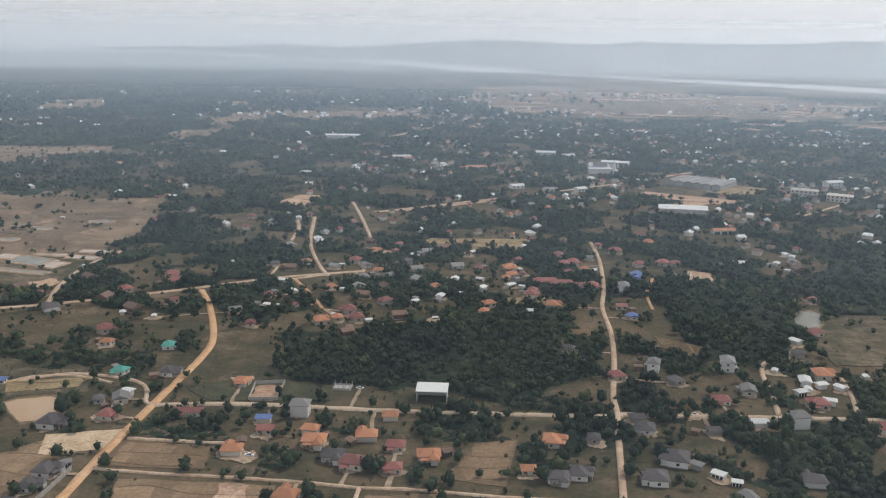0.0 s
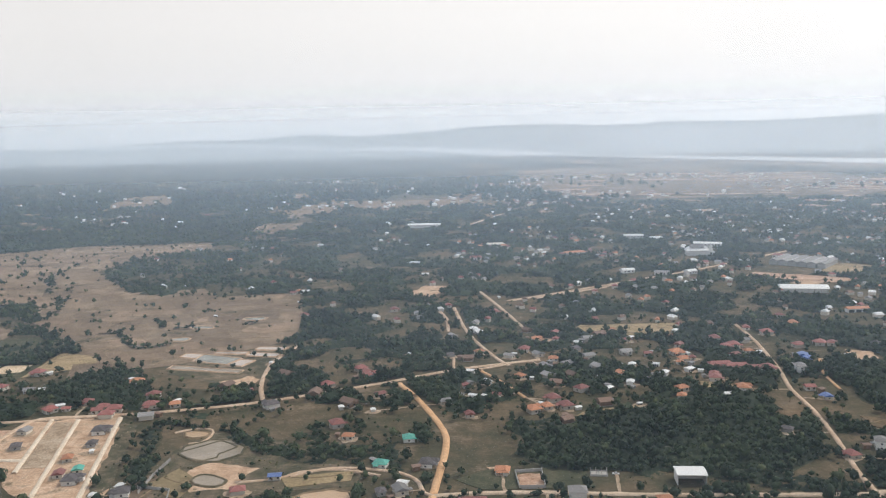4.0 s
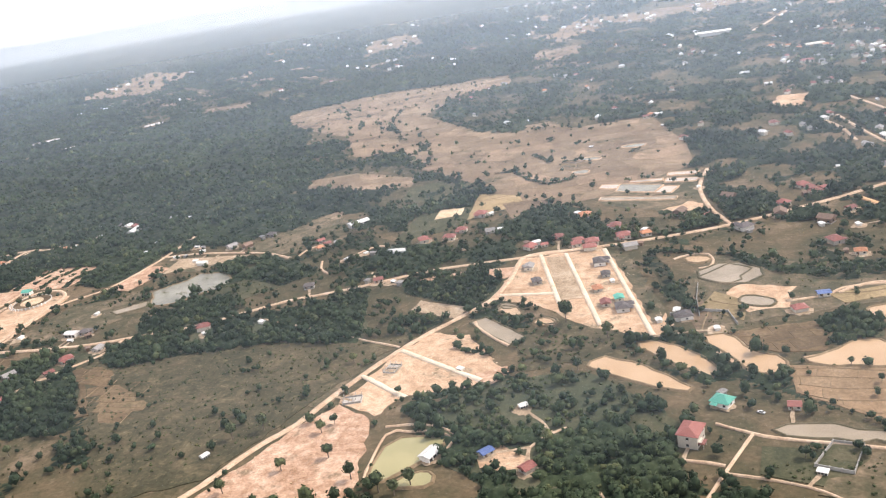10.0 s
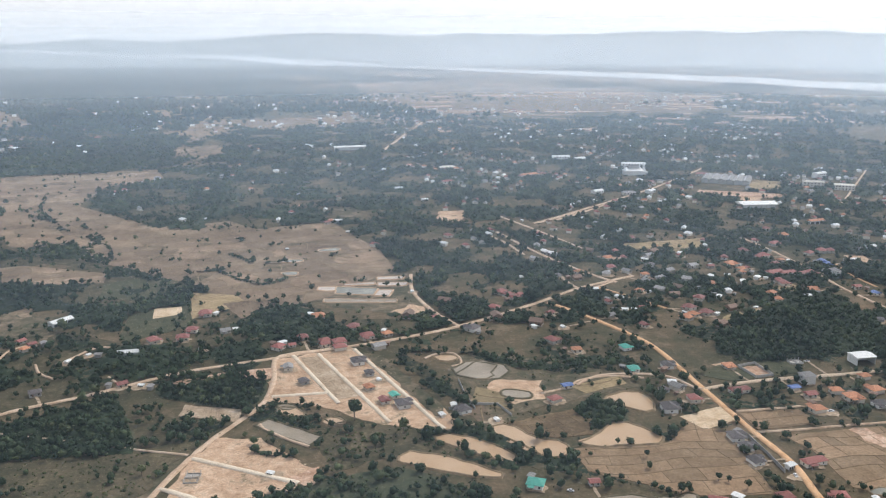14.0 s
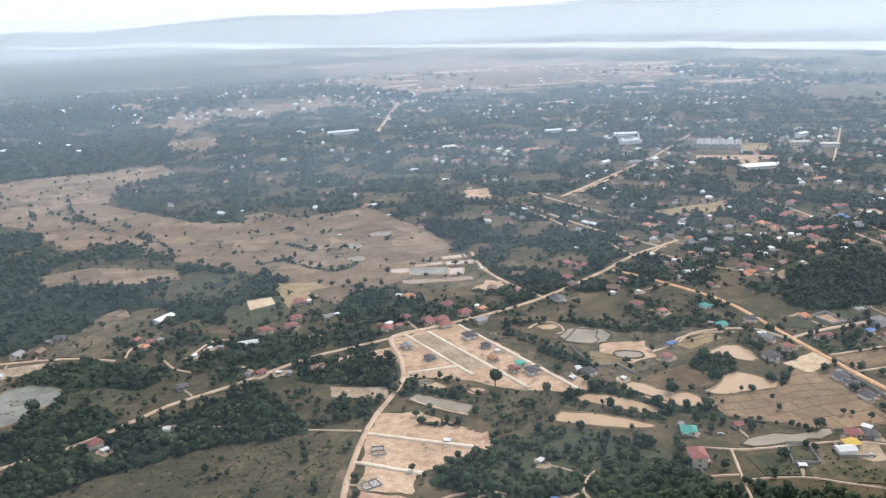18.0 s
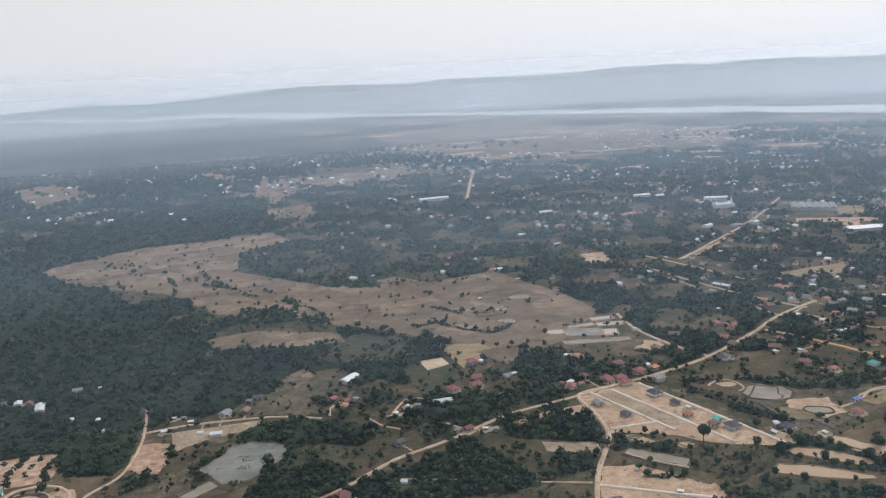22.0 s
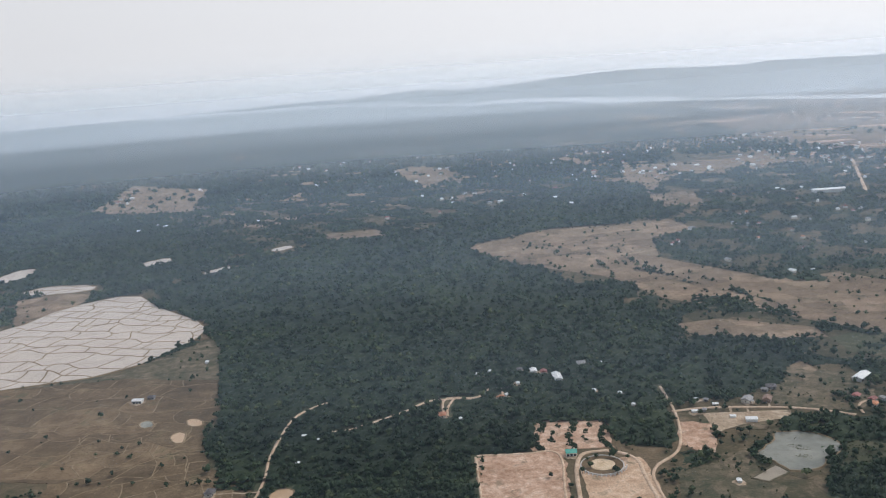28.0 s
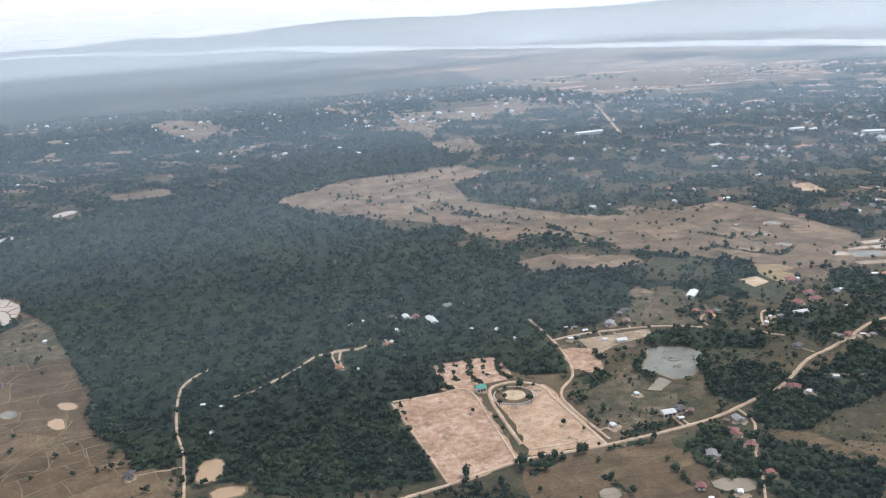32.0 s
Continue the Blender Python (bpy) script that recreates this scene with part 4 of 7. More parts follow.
WOODS = {
    "hedge_wood": ("mid", [(-592, 761), (-568, 768), (-523, 787), (-499, 743), (-459, 685), (-422, 639), (-441, 601), (-499, 661), (-483, 687), (-534, 739), (-585, 730)]),
    "lane_grove": ("mid", [(-544, 527), (-497, 500), (-466, 508), (-434, 492), (-410, 493), (-361, 493), (-366, 460), (-420, 444), (-472, 430), (-509, 485), (-534, 477)]),
    "south_grove": ("mid", [(-805, 372), (-748, 369), (-725, 366), (-755, 352), (-782, 350), (-809, 356)]),
    "far_west_wood": ("dense", [(-1530, 1138), (-1855, 1738), (-1563, 1719), (-1370, 1640), (-1211, 1383), (-1117, 1280), (-1132, 1115), (-1212, 1032), (-1276, 1070), (-1359, 1045)]),
    "far_mid_wood": ("mid", [(-1382, 1645), (-1059, 1512), (-1002, 1354), (-1038, 1212), (-1101, 1194), (-1211, 1383)]),
    "gap_wood": ("mid", [(-520, 484), (-501, 468), (-458, 454), (-447, 435), (-488, 420), (-526, 441)]),
    "grove": ("dense", [(-87, 400), (-65, 437), (-24, 469), (45, 488), (57, 441), (62, 387), (23, 358), (-13, 373), (-71, 378)]),
    "south_wood": ("dense", [(-389, 269), (-368, 297), (-318, 303), (-285, 266), (-280, 223), (-276, 199), (-259, 209), (-240, 199), (-217, 177), (-220, 151), (-359, 166), (-354, 216), (-381, 239)]),
    "great_forest": ("dense", [(-970, 453), (-1040, 757), (-1185, 1010), (-1035, 1191), (-871, 1194), (-793, 1110), (-698, 965), (-639, 810), (-613, 681), (-530, 638), (-566, 565), (-656, 544), (-700, 516), (-759, 525), (-766, 480), (-797, 472), (-802, 426)]),
    "far_forest": ("dense", [(-1035, 1191), (-993, 1258), (-872, 1258), (-758, 1417), (-539, 1660), (-429, 1604), (-478, 1299), (-548, 1228), (-668, 1227), (-766, 1157), (-793, 1110), (-871, 1194)]),
    "west_trees": ("mid", [(-616, 377), (-568, 395), (-485, 404), (-411, 377), (-417, 341), (-455, 350), (-534, 358)]),
    "bank_bush_a": ("mid", [(-311, 323), (-300, 327), (-262, 292), (-263, 285), (-273, 288)]),
    "bank_bush_b": ("mid", [(-279, 330), (-269, 334), (-257, 317), (-259, 306), (-267, 311)]),
    "bank_bush_c": ("mid", [(-351, 347), (-322, 350), (-309, 337), (-319, 321), (-336, 325), (-354, 329)]),
    "estate_wood": ("mid", [(-298, 472), (-288, 471), (-273, 399), (-263, 358), (-270, 356), (-282, 402)]),
    "road_wood": ("dense", [(-406, 479), (-397, 495), (-381, 497), (-372, 480), (-371, 463), (-382, 444), (-397, 436)]),
    "lake_bush": ("mid", [(-631, 448), (-600, 495), (-573, 487), (-563, 464), (-586, 425), (-612, 417), (-626, 430)]),
    "plant_belt": ("dense", [(-438, 427), (-429, 430), (-375, 418), (-375, 402), (-388, 386), (-418, 405), (-434, 414)]),
    "west_band": ("mid", [(-501, 405), (-492, 408), (-456, 392), (-435, 380), (-416, 380), (-400, 369), (-403, 353), (-417, 342), (-434, 350), (-456, 362), (-496, 380)]),
    "village_wood": ("mid", [(-544, 547), (-500, 545), (-463, 513), (-434, 500), (-370, 494), (-365, 466), (-383, 457), (-445, 441), (-466, 434), (-493, 433), (-509, 445), (-523, 441)]),
    "right_wood": ("dense", [(-602, 340), (-600, 365), (-578, 388), (-529, 392), (-504, 403), (-459, 424), (-443, 352), (-502, 354), (-543, 347), (-566, 341), (-582, 333)]),
    "low_wood": ("dense", [(-665, 329), (-658, 350), (-629, 357), (-612, 338), (-594, 310), (-577, 280), (-600, 262), (-640, 270)]),
    "lake_wood": ("dense", [(-591, 428), (-548, 427), (-551, 395), (-593, 378), (-608, 395)]),
    "belt_wood": ("dense", [(-555, 505), (-506, 467), (-526, 445), (-569, 469)]),
    "shed_wood": ("mid", [(-475, 510), (-336, 497), (-393, 439), (-468, 424), (-514, 456)]),
    "row_belt": ("mid", [(-41, 337), (-24, 343), (2, 339), (18, 345), (17, 326), (2, 318), (-39, 321)]),
    "road_belt": ("dense", [(-7, 348), (2, 356), (18, 351), (18, 339), (-5, 338)]),
    "cross_wood": ("mid", [(73, 334), (110, 343), (103, 327), (88, 304), (67, 303)]),
    "corner_wood": ("dense", [(145, 337), (175, 346), (159, 306), (124, 305)]),
    "side_wood": ("mid", [(81, 395), (97, 403), (86, 362), (74, 359)]),
    "north_east_wood": ("dense", [(152, 484), (210, 502), (172, 425), (128, 419)]),
    "pond_bush": ("dense", [(-211, 318), (-211, 340), (-195, 352), (-184, 340), (-188, 323), (-204, 315)]),
    "garden_strip": ("mid", [(-247, 432), (-226, 430), (-181, 398), (-184, 386), (-224, 407)]),
    "pond_strip": ("mid", [(-282, 332), (-273, 336), (-240, 281), (-247, 276), (-264, 294)]),
    "plant_wood": ("dense", [(-416, 437), (-391, 436), (-372, 426), (-380, 404), (-398, 402), (-421, 412)]),
    "north_wood": ("mid", [(-400, 544), (-370, 537), (-350, 509), (-351, 473), (-377, 467), (-410, 498)]),
    "pond_wood": ("mid", [(-210, 330), (-202, 347), (-188, 347), (-182, 331), (-191, 318), (-205, 310)]),
    "plain_wood": ("mid", [(-550, 999), (-532, 1106), (-458, 1137), (-341, 1028), (-309, 895), (-347, 824), (-455, 852)]),
    "strip_wood": ("mid", [(-544, 667), (-483, 670), (-434, 626), (-455, 588), (-500, 596), (-533, 620)]),
    "lane_wood": ("mid", [(-591, 809), (-534, 812), (-483, 718), (-505, 716), (-584, 762)]),
    "east_wood": ("dense", [(137, 533), (188, 562), (216, 537), (171, 415), (138, 447), (123, 475)]),
    "forest_south": ("dense", [(-942, 455), (-939, 420), (-905, 418), (-900, 395), (-870, 384), (-840, 376), (-806, 372), (-803, 440), (-850, 470)]),
    "forest_east": ("dense", [(-708, 520), (-700, 478), (-680, 470), (-668, 482), (-662, 530)]),
    "lake_thicket": ("mid", [(-569, 429), (-549, 430), (-538, 414), (-559, 394), (-575, 397), (-583, 410)]),
    "far_east_wood": ("dense", [(227, 564), (330, 649), (389, 618), (317, 495), (222, 491)]),
    "north_grove": ("mid", [(-417, 523), (-389, 556), (-349, 508), (-308, 524), (-265, 515), (-257, 495), (-290, 479), (-366, 467), (-411, 476)]),
}
HEDGES = {
    "row_a": [(-642, 894), (-618, 858), (-591, 856), (-581, 863)],
    "row_b": [(-532, 887), (-511, 838), (-492, 771), (-489, 738)],
    "row_c": [(-594, 1056), (-584, 957), (-566, 919)],
    "row_d": [(-494, 659), (-477, 703), (-452, 663), (-429, 626), (-423, 607)],
    "row_e": [(-421, 675), (-400, 683), (-378, 643), (-362, 627), (-338, 642), (-315, 649)],
    "row_f": [(-390, 740), (-366, 696), (-336, 690), (-291, 711)],
    "row_g": [(-369, 596), (-356, 574), (-362, 533)],
    "row_h": [(-593, 947), (-565, 924), (-552, 880), (-511, 819), (-510, 775), (-488, 710), (-473, 697)],
    "row_i": [(-533, 989), (-510, 951), (-486, 886)],
    "row_j": [(-625, 987), (-624, 901), (-623, 851), (-590, 796), (-559, 767), (-513, 755), (-497, 713)],
    "row_k": [(-299, 328), (-286, 318), (-272, 301), (-265, 291)],
    "row_l": [(-322, 353), (-292, 332), (-280, 332)],
    "row_m": [(-385, 336), (-365, 326), (-355, 335), (-351, 347)],
    "row_n": [(-232, 429), (-207, 404), (-181, 398), (-162, 392), (-141, 379)],
    "row_o": [(-283, 455), (-239, 438), (-216, 412), (-200, 401)],
    "row_p": [(-1, 281), (-3, 257), (-7, 233)],
    "row_q": [(-31, 240), (-19, 231), (-6, 227)],
    "row_r": [(-384, 261), (-399, 278), (-371, 298)],
    "row_s": [(-725, 366), (-717, 330), (-710, 304)],
    "row_t": [(-677, 346), (-680, 309)],
}
HOMES = {
    "red": [(-626, 348), (-553, 382), (91, 541), (52, 530), (79, 623), (80, 598), (87, 602), (155, 698), (151, 605), (159, 603), (-58, 484), (-52, 470), (-174, 748), (-84, 730), (-183, 556), (-141, 336), (-20, 312), (-20, 294), (-35, 297), (-157, 230), (-184, 444), (-133, 223), (-18, 216), (-218, 355), (50, 521), (-177, 539), (-323, 476), (-303, 482), (-189, 233), (-363, 477), (-346, 491), (-332, 481), (-324, 466), (161, 358), (120, 361), (-179, 549), (178, 334), (-424, 510), (-409, 558), (-418, 525)],
    "grey": [(-613, 361), (-23, 579), (5, 588), (109, 544), (-121, 646), (-152, 729), (-149, 712), (-360, 440), (-142, 353), (-708, 637), (-653, 331), (-396, 518), (-299, 462)],
    "white_s": [(-680, 293), (-662, 293), (-66, 477), (-27, 522), (6, 525), (-8, 474), (-77, 799), (-268, 792), (-250, 577), (-152, 594), (-309, 409), (-285, 352), (-258, 339), (164, 376), (-118, 218), (-166, 469), (-380, 311), (-233, 219), (-345, 273), (-692, 637), (-785, 634), (-796, 630), (-922, 482), (-764, 602), (-516, 385), (-548, 374), (-775, 579), (-912, 519), (-812, 539), (-708, 575), (-493, 485), (-482, 495), (-412, 487), (-483, 241), (-685, 543), (-628, 533), (-1040, 709), (-650, 418), (-623, 510), (-639, 545), (-690, 566), (198, 393), (157, 399), (-643, 377), (-924, 527), (-646, 523), (-686, 386), (-446, 435), (-407, 889), (-334, 737)],
    "red_s": [(-636, 301), (13, 624), (20, 583), (49, 632), (113, 655), (-125, 761), (-283, 837), (-312, 377), (-73, 324), (-154, 220), (-61, 240), (-171, 546), (-109, 457), (-235, 264), (-354, 479), (-333, 474), (-338, 225), (-520, 522), (-741, 622), (-457, 438), (49, 571), (-626, 331), (-678, 305), (-528, 530)],
    "white": [(-647, 385), (-153, 932), (-132, 746), (-103, 664), (-271, 841), (-99, 655), (-97, 521), (166, 385), (-205, 221), (-379, 236), (-471, 197), (-749, 626), (-1074, 619), (-613, 502), (129, 338), (206, 606)],
    "dark_s": [(-638, 387), (-313, 419), (-353, 416), (-151, 352), (58, 321), (-1065, 626), (-504, 437), (108, 330), (79, 341), (-972, 448), (-760, 631), (-579, 557)],
    "redlong": [(62, 551), (72, 547), (84, 544), (-109, 340), (-123, 255), (-54, 239), (-53, 216)],
    "orange": [(41, 585), (-56, 631), (155, 668), (-72, 464), (-82, 306), (-52, 315), (-32, 320), (-7, 304), (-55, 272), (41, 318), (-94, 375), (-126, 209), (61, 500), (177, 393), (41, 568), (-330, 532)],
    "orange_s": [(37, 560), (7, 658), (-317, 398), (-55, 325), (-24, 339), (30, 294), (-175, 424), (-289, 484), (-63, 469), (-780, 574), (-523, 514), (-825, 546), (-278, 844)],
    "villa_white": [(110, 535), (135, 402), (99, 400), (-469, 1144)],
    "whitelong": [(-170, 1011), (-732, 607), (-457, 490), (-508, 564)],
    "dark": [(-317, 439), (-303, 370), (-272, 355), (-150, 263), (-146, 277), (-145, 288), (-43, 303), (40, 289), (48, 292), (-161, 328), (-131, 385), (-182, 229), (-229, 480), (81, 331), (76, 289), (87, 304), (132, 289)],
    "teal_s": [(-305, 383)],
    "car": [(-40, 371), (-75, 304), (-248, 261), (-139, 247), (-196, 214), (105, 348)],
    "ruin": [(-48, 372), (-416, 316), (-428, 286)],
    "villa_grey": [(145, 338), (-62, 342)],
    "gate": [(-742, 469)],
    "blue_s": [(-76, 335), (-166, 221), (-204, 371), (-356, 237)],
    "blue": [(-114, 206), (124, 563), (105, 480), (125, 570)],
    "yellow": [(-198, 225)],
    "teal": [(-262, 269), (-154, 385), (-142, 420)],
    "villa_red": [(-276, 242)],
    "orangelong": [(226, 713)],
}
COURT = (-725, 451)
MARKET = (277, 964, -38)
TEMPLE = (177, 1044)
WALLS = [([(-226, 238), (-216, 235), (-223, 218), (-235, 223)], 1.6, 'pale block wall round an empty plot'), ([(-208, 226), (-210, 219), (-195, 212)], 1.4, 'low grey wall beside the white compound'), ([(-201, 161), (-188, 157), (-170, 151)], 1.0, 'low block wall along the building site'), ([(-166, 197), (-154, 194)], 1.4, 'short white block wall on the building site'), ([(-279, 359), (-264, 362), (-251, 358), (-248, 343)], 1.5, 'grey block wall round the estate plots'), ([(-142, 251), (-139, 270), (-137, 291)], 1.8, 'pale block wall along the clay road'), ([(-87, 356), (-75, 356), (-75, 376), (-88, 374)], 1.8, 'block wall round the building plot'), ([(-265, 356), (-265, 376), (-263, 396)], 1.6, 'grey block wall between pond plots')]
LONE = [(-434, 258, 1), (-430, 265, 0.8), (-424, 238, 1), (-442, 229, 1), (-462, 214, 1), (-463, 261, 1.2), (-476, 255, 1.1), (-409, 222, 1.1), (-207, 297, 0.6), (-201, 296, 0.6), (-332, 359, 1.6), (-310, 337, 1.2), (-196, 247, 0.7), (-173, 250, 0.6), (-168, 242, 0.7), (-178, 162, 0.8), (-164, 176, 1.5), (-186, 184, 0.9), (-383, 217, 1.2), (-395, 213, 1.2), (-388, 211, 1.1), (-406, 290, 0.7), (-2, 257, 1.3), (-200, 246, 1), (-177, 252, 0.7), (-71, 230, 0.8), (7, 336, 1.6), (-199, 281, 0.6), (-733, 448, 0.8), (-719, 440, 0.8), (-739, 442, 0.7), (-718, 438, 0.8)]

MID = Vector((-400, -50))
rng = np.random.default_rng(7)


def land(x, y):
    """Height of the ground: flat, then rising to the far hills."""
    d = math.hypot(x - MID.x, y - MID.y)
    if d < 4350:
        return 0.0
    s = min((d - 4350) / 430, 1.0)
    k = noise.noise(Vector((x * 0.0022, y * 0.0022, 3.1))) * 22 + noise.noise(Vector((x * 0.007, y * 0.007, 5.0))) * 6 + noise.noise(Vector((x * 0.0007, y * 0.0007, 7.0))) * 18
    west, east = min(max((x + 2600) / 1500, 0), 1), min(max((x + 900) / 2200, 0), 1)
    top = 78 + 32 * west * west * (3 - 2 * west) + 45 * east * east * (3 - 2 * east) + 1.0 * west * k
    return top * s ** 1.2 if d <= 4785 else top - (d - 4785) * 0.35


def mesh_from(name, verts, faces, material, parent=None, label="", smooth=False):
    me = bpy.data.meshes.new(name)
    me.from_pydata(verts, [], faces)
    me.materials.append(M[material])
    if smooth:
        me.polygons.foreach_set("use_smooth", [True] * len(me.polygons))
    ob = new(name, me)
    if parent:
        ob.parent = parent
    if label:
        ob["label"] = label
    return ob


def part(name, bm, material, parent=None, label=""):
    me = bpy.data.meshes.new(name)
    bm.to_mesh(me)
    bm.free()
    me.materials.append(M[material])
    ob = new(name, me)
    if parent:
        ob.parent = parent
    if label:
        ob["label"] = label
    return ob


def inside(poly, x, y):
    r = np.zeros(x.shape, bool)
    px, py = poly[-1]
    for qx, qy in poly:
        if qy != py:
            r ^= ((qy > y) != (py > y)) & (x < (px - qx) * (y - qy) / (py - qy) + qx)
        px, py = qx, qy
    return r


def rounded(poly, times=2):
    for _ in range(times):
        out = []
        for (ax, ay), (bx, by) in zip(poly, poly[1:] + poly[:1]):
            out += [(ax * 0.75 + bx * 0.25, ay * 0.75 + by * 0.25), (ax * 0.25 + bx * 0.75, ay * 0.25 + by * 0.75)]
        poly = out
    return poly


def ragged(poly, step, amount):
    out = []
    for (ax, ay), (bx, by) in zip(poly, poly[1:] + poly[:1]):
        k = max(1, int(math.hypot(bx - ax, by - ay) / step))
        for i in range(k):
            x, y = ax + (bx - ax) * i / k, ay + (by - ay) * i / k
            v = noise.noise_vector(Vector((x * 0.13, y * 0.13, 0.5))) * amount
            out.append((x + v.x, y + v.y))
    return out


def slab(name, poly, z0, z1, material, parent=None, inset=0.6):
    """A low plot of ground: its outline at z0, drawn in by inset and raised to z1."""
    bm = bmesh.new()
    f = bm.faces.new([bm.verts.new((x, y, z0)) for x, y in poly])
    if f.calc_area() > 0:
        f.normal_update()
        if f.normal.z < 0:
            f.normal_flip()
    top = bmesh.ops.extrude_face_region(bm, geom=[f])
    vs = [e for e in top["geom"] if isinstance(e, bmesh.types.BMVert)]
    for v in vs:
        v.co.z = z1
    bmesh.ops.triangulate(bm, faces=bm.faces[:])
    return part(name, bm, material, parent)


def smooth_line(pts, step=4.0):
    out = []
    p = [pts[0]] + list(pts) + [pts[-1]]
    for a, b, c, d in zip(p, p[1:], p[2:], p[3:]):
        k = max(1, int(math.hypot(c[0] - b[0], c[1] - b[1]) / step))
        for i in range(k):
            t = i / k
            q = []
            for j in (0, 1):
                q.append(0.5 * (2 * b[j] + (c[j] - a[j]) * t + (2 * a[j] - 5 * b[j] + 4 * c[j] - d[j]) * t * t + (3 * b[j] - a[j] - 3 * c[j] + d[j]) * t ** 3))
            out.append(tuple(q))
    out.append(tuple(pts[-1]))
    return out


# ---- the ground, one sheet to the far hills ----
rings = [0, 60, 130, 210, 300, 400, 520, 650, 800, 1000, 1300, 1700, 2200, 2800, 3400, 4000, 4200, 4350, 4390, 4430, 4470, 4510, 4550, 4590, 4630, 4670, 4710, 4750, 4785, 4830, 4880, 4950]
SEG = 360
gv, gf = [(MID.x, MID.y, 0)], []
for r in rings[1:]:
    for i in range(SEG):
        a = 2 * math.pi * i / SEG
        x, y = MID.x + r * math.cos(a), MID.y + r * math.sin(a)
        gv.append((x, y, land(x, y)))
for i in range(SEG):
    gf.append((0, 1 + i, 1 + (i + 1) % SEG))
for k in range(len(rings) - 2):
    b = 1 + k * SEG
    for i in range(SEG):
        j = (i + 1) % SEG
        gf.append((b + i, b + SEG + i, b + SEG + j, b + j))
near_end = next(i for i, f in enumerate(gf) if max(math.hypot(gv[v][0] - MID.x, gv[v][1] - MID.y) for v in f) > 4360)
ground = tagged(mesh_from("ground", gv, gf, "ground", smooth=True), "dry grassy plain rising to hazy wooded hills", "ground", kind="structure")
ground.data.materials.append(M["hill"])
ground.data.polygons.foreach_set("material_index", [0 if i < near_end else 1 for i in range(len(gf))])

# ---- the map of what grows where, in 2 m squares ----
X0, X1, Y0, Y1, CELL = -1700, 760, 90, 1750, 2.0
gx, gy = np.meshgrid(np.arange(X0, X1, CELL) + 1, np.arange(Y0, Y1, CELL) + 1)
clump = np.zeros(gx.shape)
for size, weight in ((55, 0.6), (23, 0.4)):
    for _ in range(3):
        ang = rng.uniform(0, 6.28)
        u, v = gx * math.cos(ang) + gy * math.sin(ang), gy * math.cos(ang) - gx * math.sin(ang)
        clump += weight * np.sin(u / size * 2.1 + rng.uniform(0, 6)) * np.sin(v / size * 2.6 + rng.uniform(0, 6))
near_east = np.clip((gx - 40) / 60, 0, 1) * (gy < 520)
town_side = np.clip((gx + 250) / 250, 0, 1) * np.clip((gy - 560) / 200, 0, 1)
trees = (np.where(gy > 480, 0.088, 0.028) + 0.05 * near_east * (gy <= 480)) * (1 - 0.1 * town_side) * np.clip(0.62 + 1.5 * clump, 0.04, 1.7)
spread = np.clip(0.75 + 0.7 * clump, 0.15, 1.3)
free = np.ones(gx.shape, bool)


def cover(poly):
    xs, ys = [p[0] for p in poly], [p[1] for p in poly]
    s = (slice(max(0, int((min(ys) - Y0) / CELL)), max(0, int((max(ys) - Y0) / CELL) + 1)), slice(max(0, int((min(xs) - X0) / CELL)), max(0, int((max(xs) - X0) / CELL) + 1)))
    return s, inside(poly, gx[s], gy[s])


def set_trees(poly, value, uneven=False):
    s, k = cover(poly)
    trees[s][k] = value * (spread[s][k] if uneven else 1)


def hedge(poly, value, reach=2.6):
    """A broken row of trees and shrubs along an outline."""
    for (ax, ay), (bx, by) in zip(poly, poly[1:] + poly[:1]):
        n = max(1, int(math.hypot(bx - ax, by - ay) / 3))
        for i in range(n):
            x, y = ax + (bx - ax) * i / n, ay + (by - ay) * i / n
            r, c = int((y - Y0) / CELL), int((x - X0) / CELL)
            if 1 < r < gx.shape[0] - 2 and 1 < c < gx.shape[1] - 2 and noise.noise(Vector((x * 0.03, y * 0.03, 9))) > -0.12:
                trees[r - 1:r + 1, c - 1:c + 1] = np.maximum(trees[r - 1:r + 1, c - 1:c + 1], value)


def clear_trees(x, y, r):
    i0, i1, j0, j1 = int((y - r - Y0) / CELL), int((y + r - Y0) / CELL) + 1, int((x - r - X0) / CELL), int((x + r - X0) / CELL) + 1
    if i1 <= 0 or j1 <= 0:
        return
    s = (slice(max(0, i0), i1), slice(max(0, j0), j1))
    k = (gx[s] - x) ** 2 + (gy[s] - y) ** 2 < r * r
    free[s] &= ~k


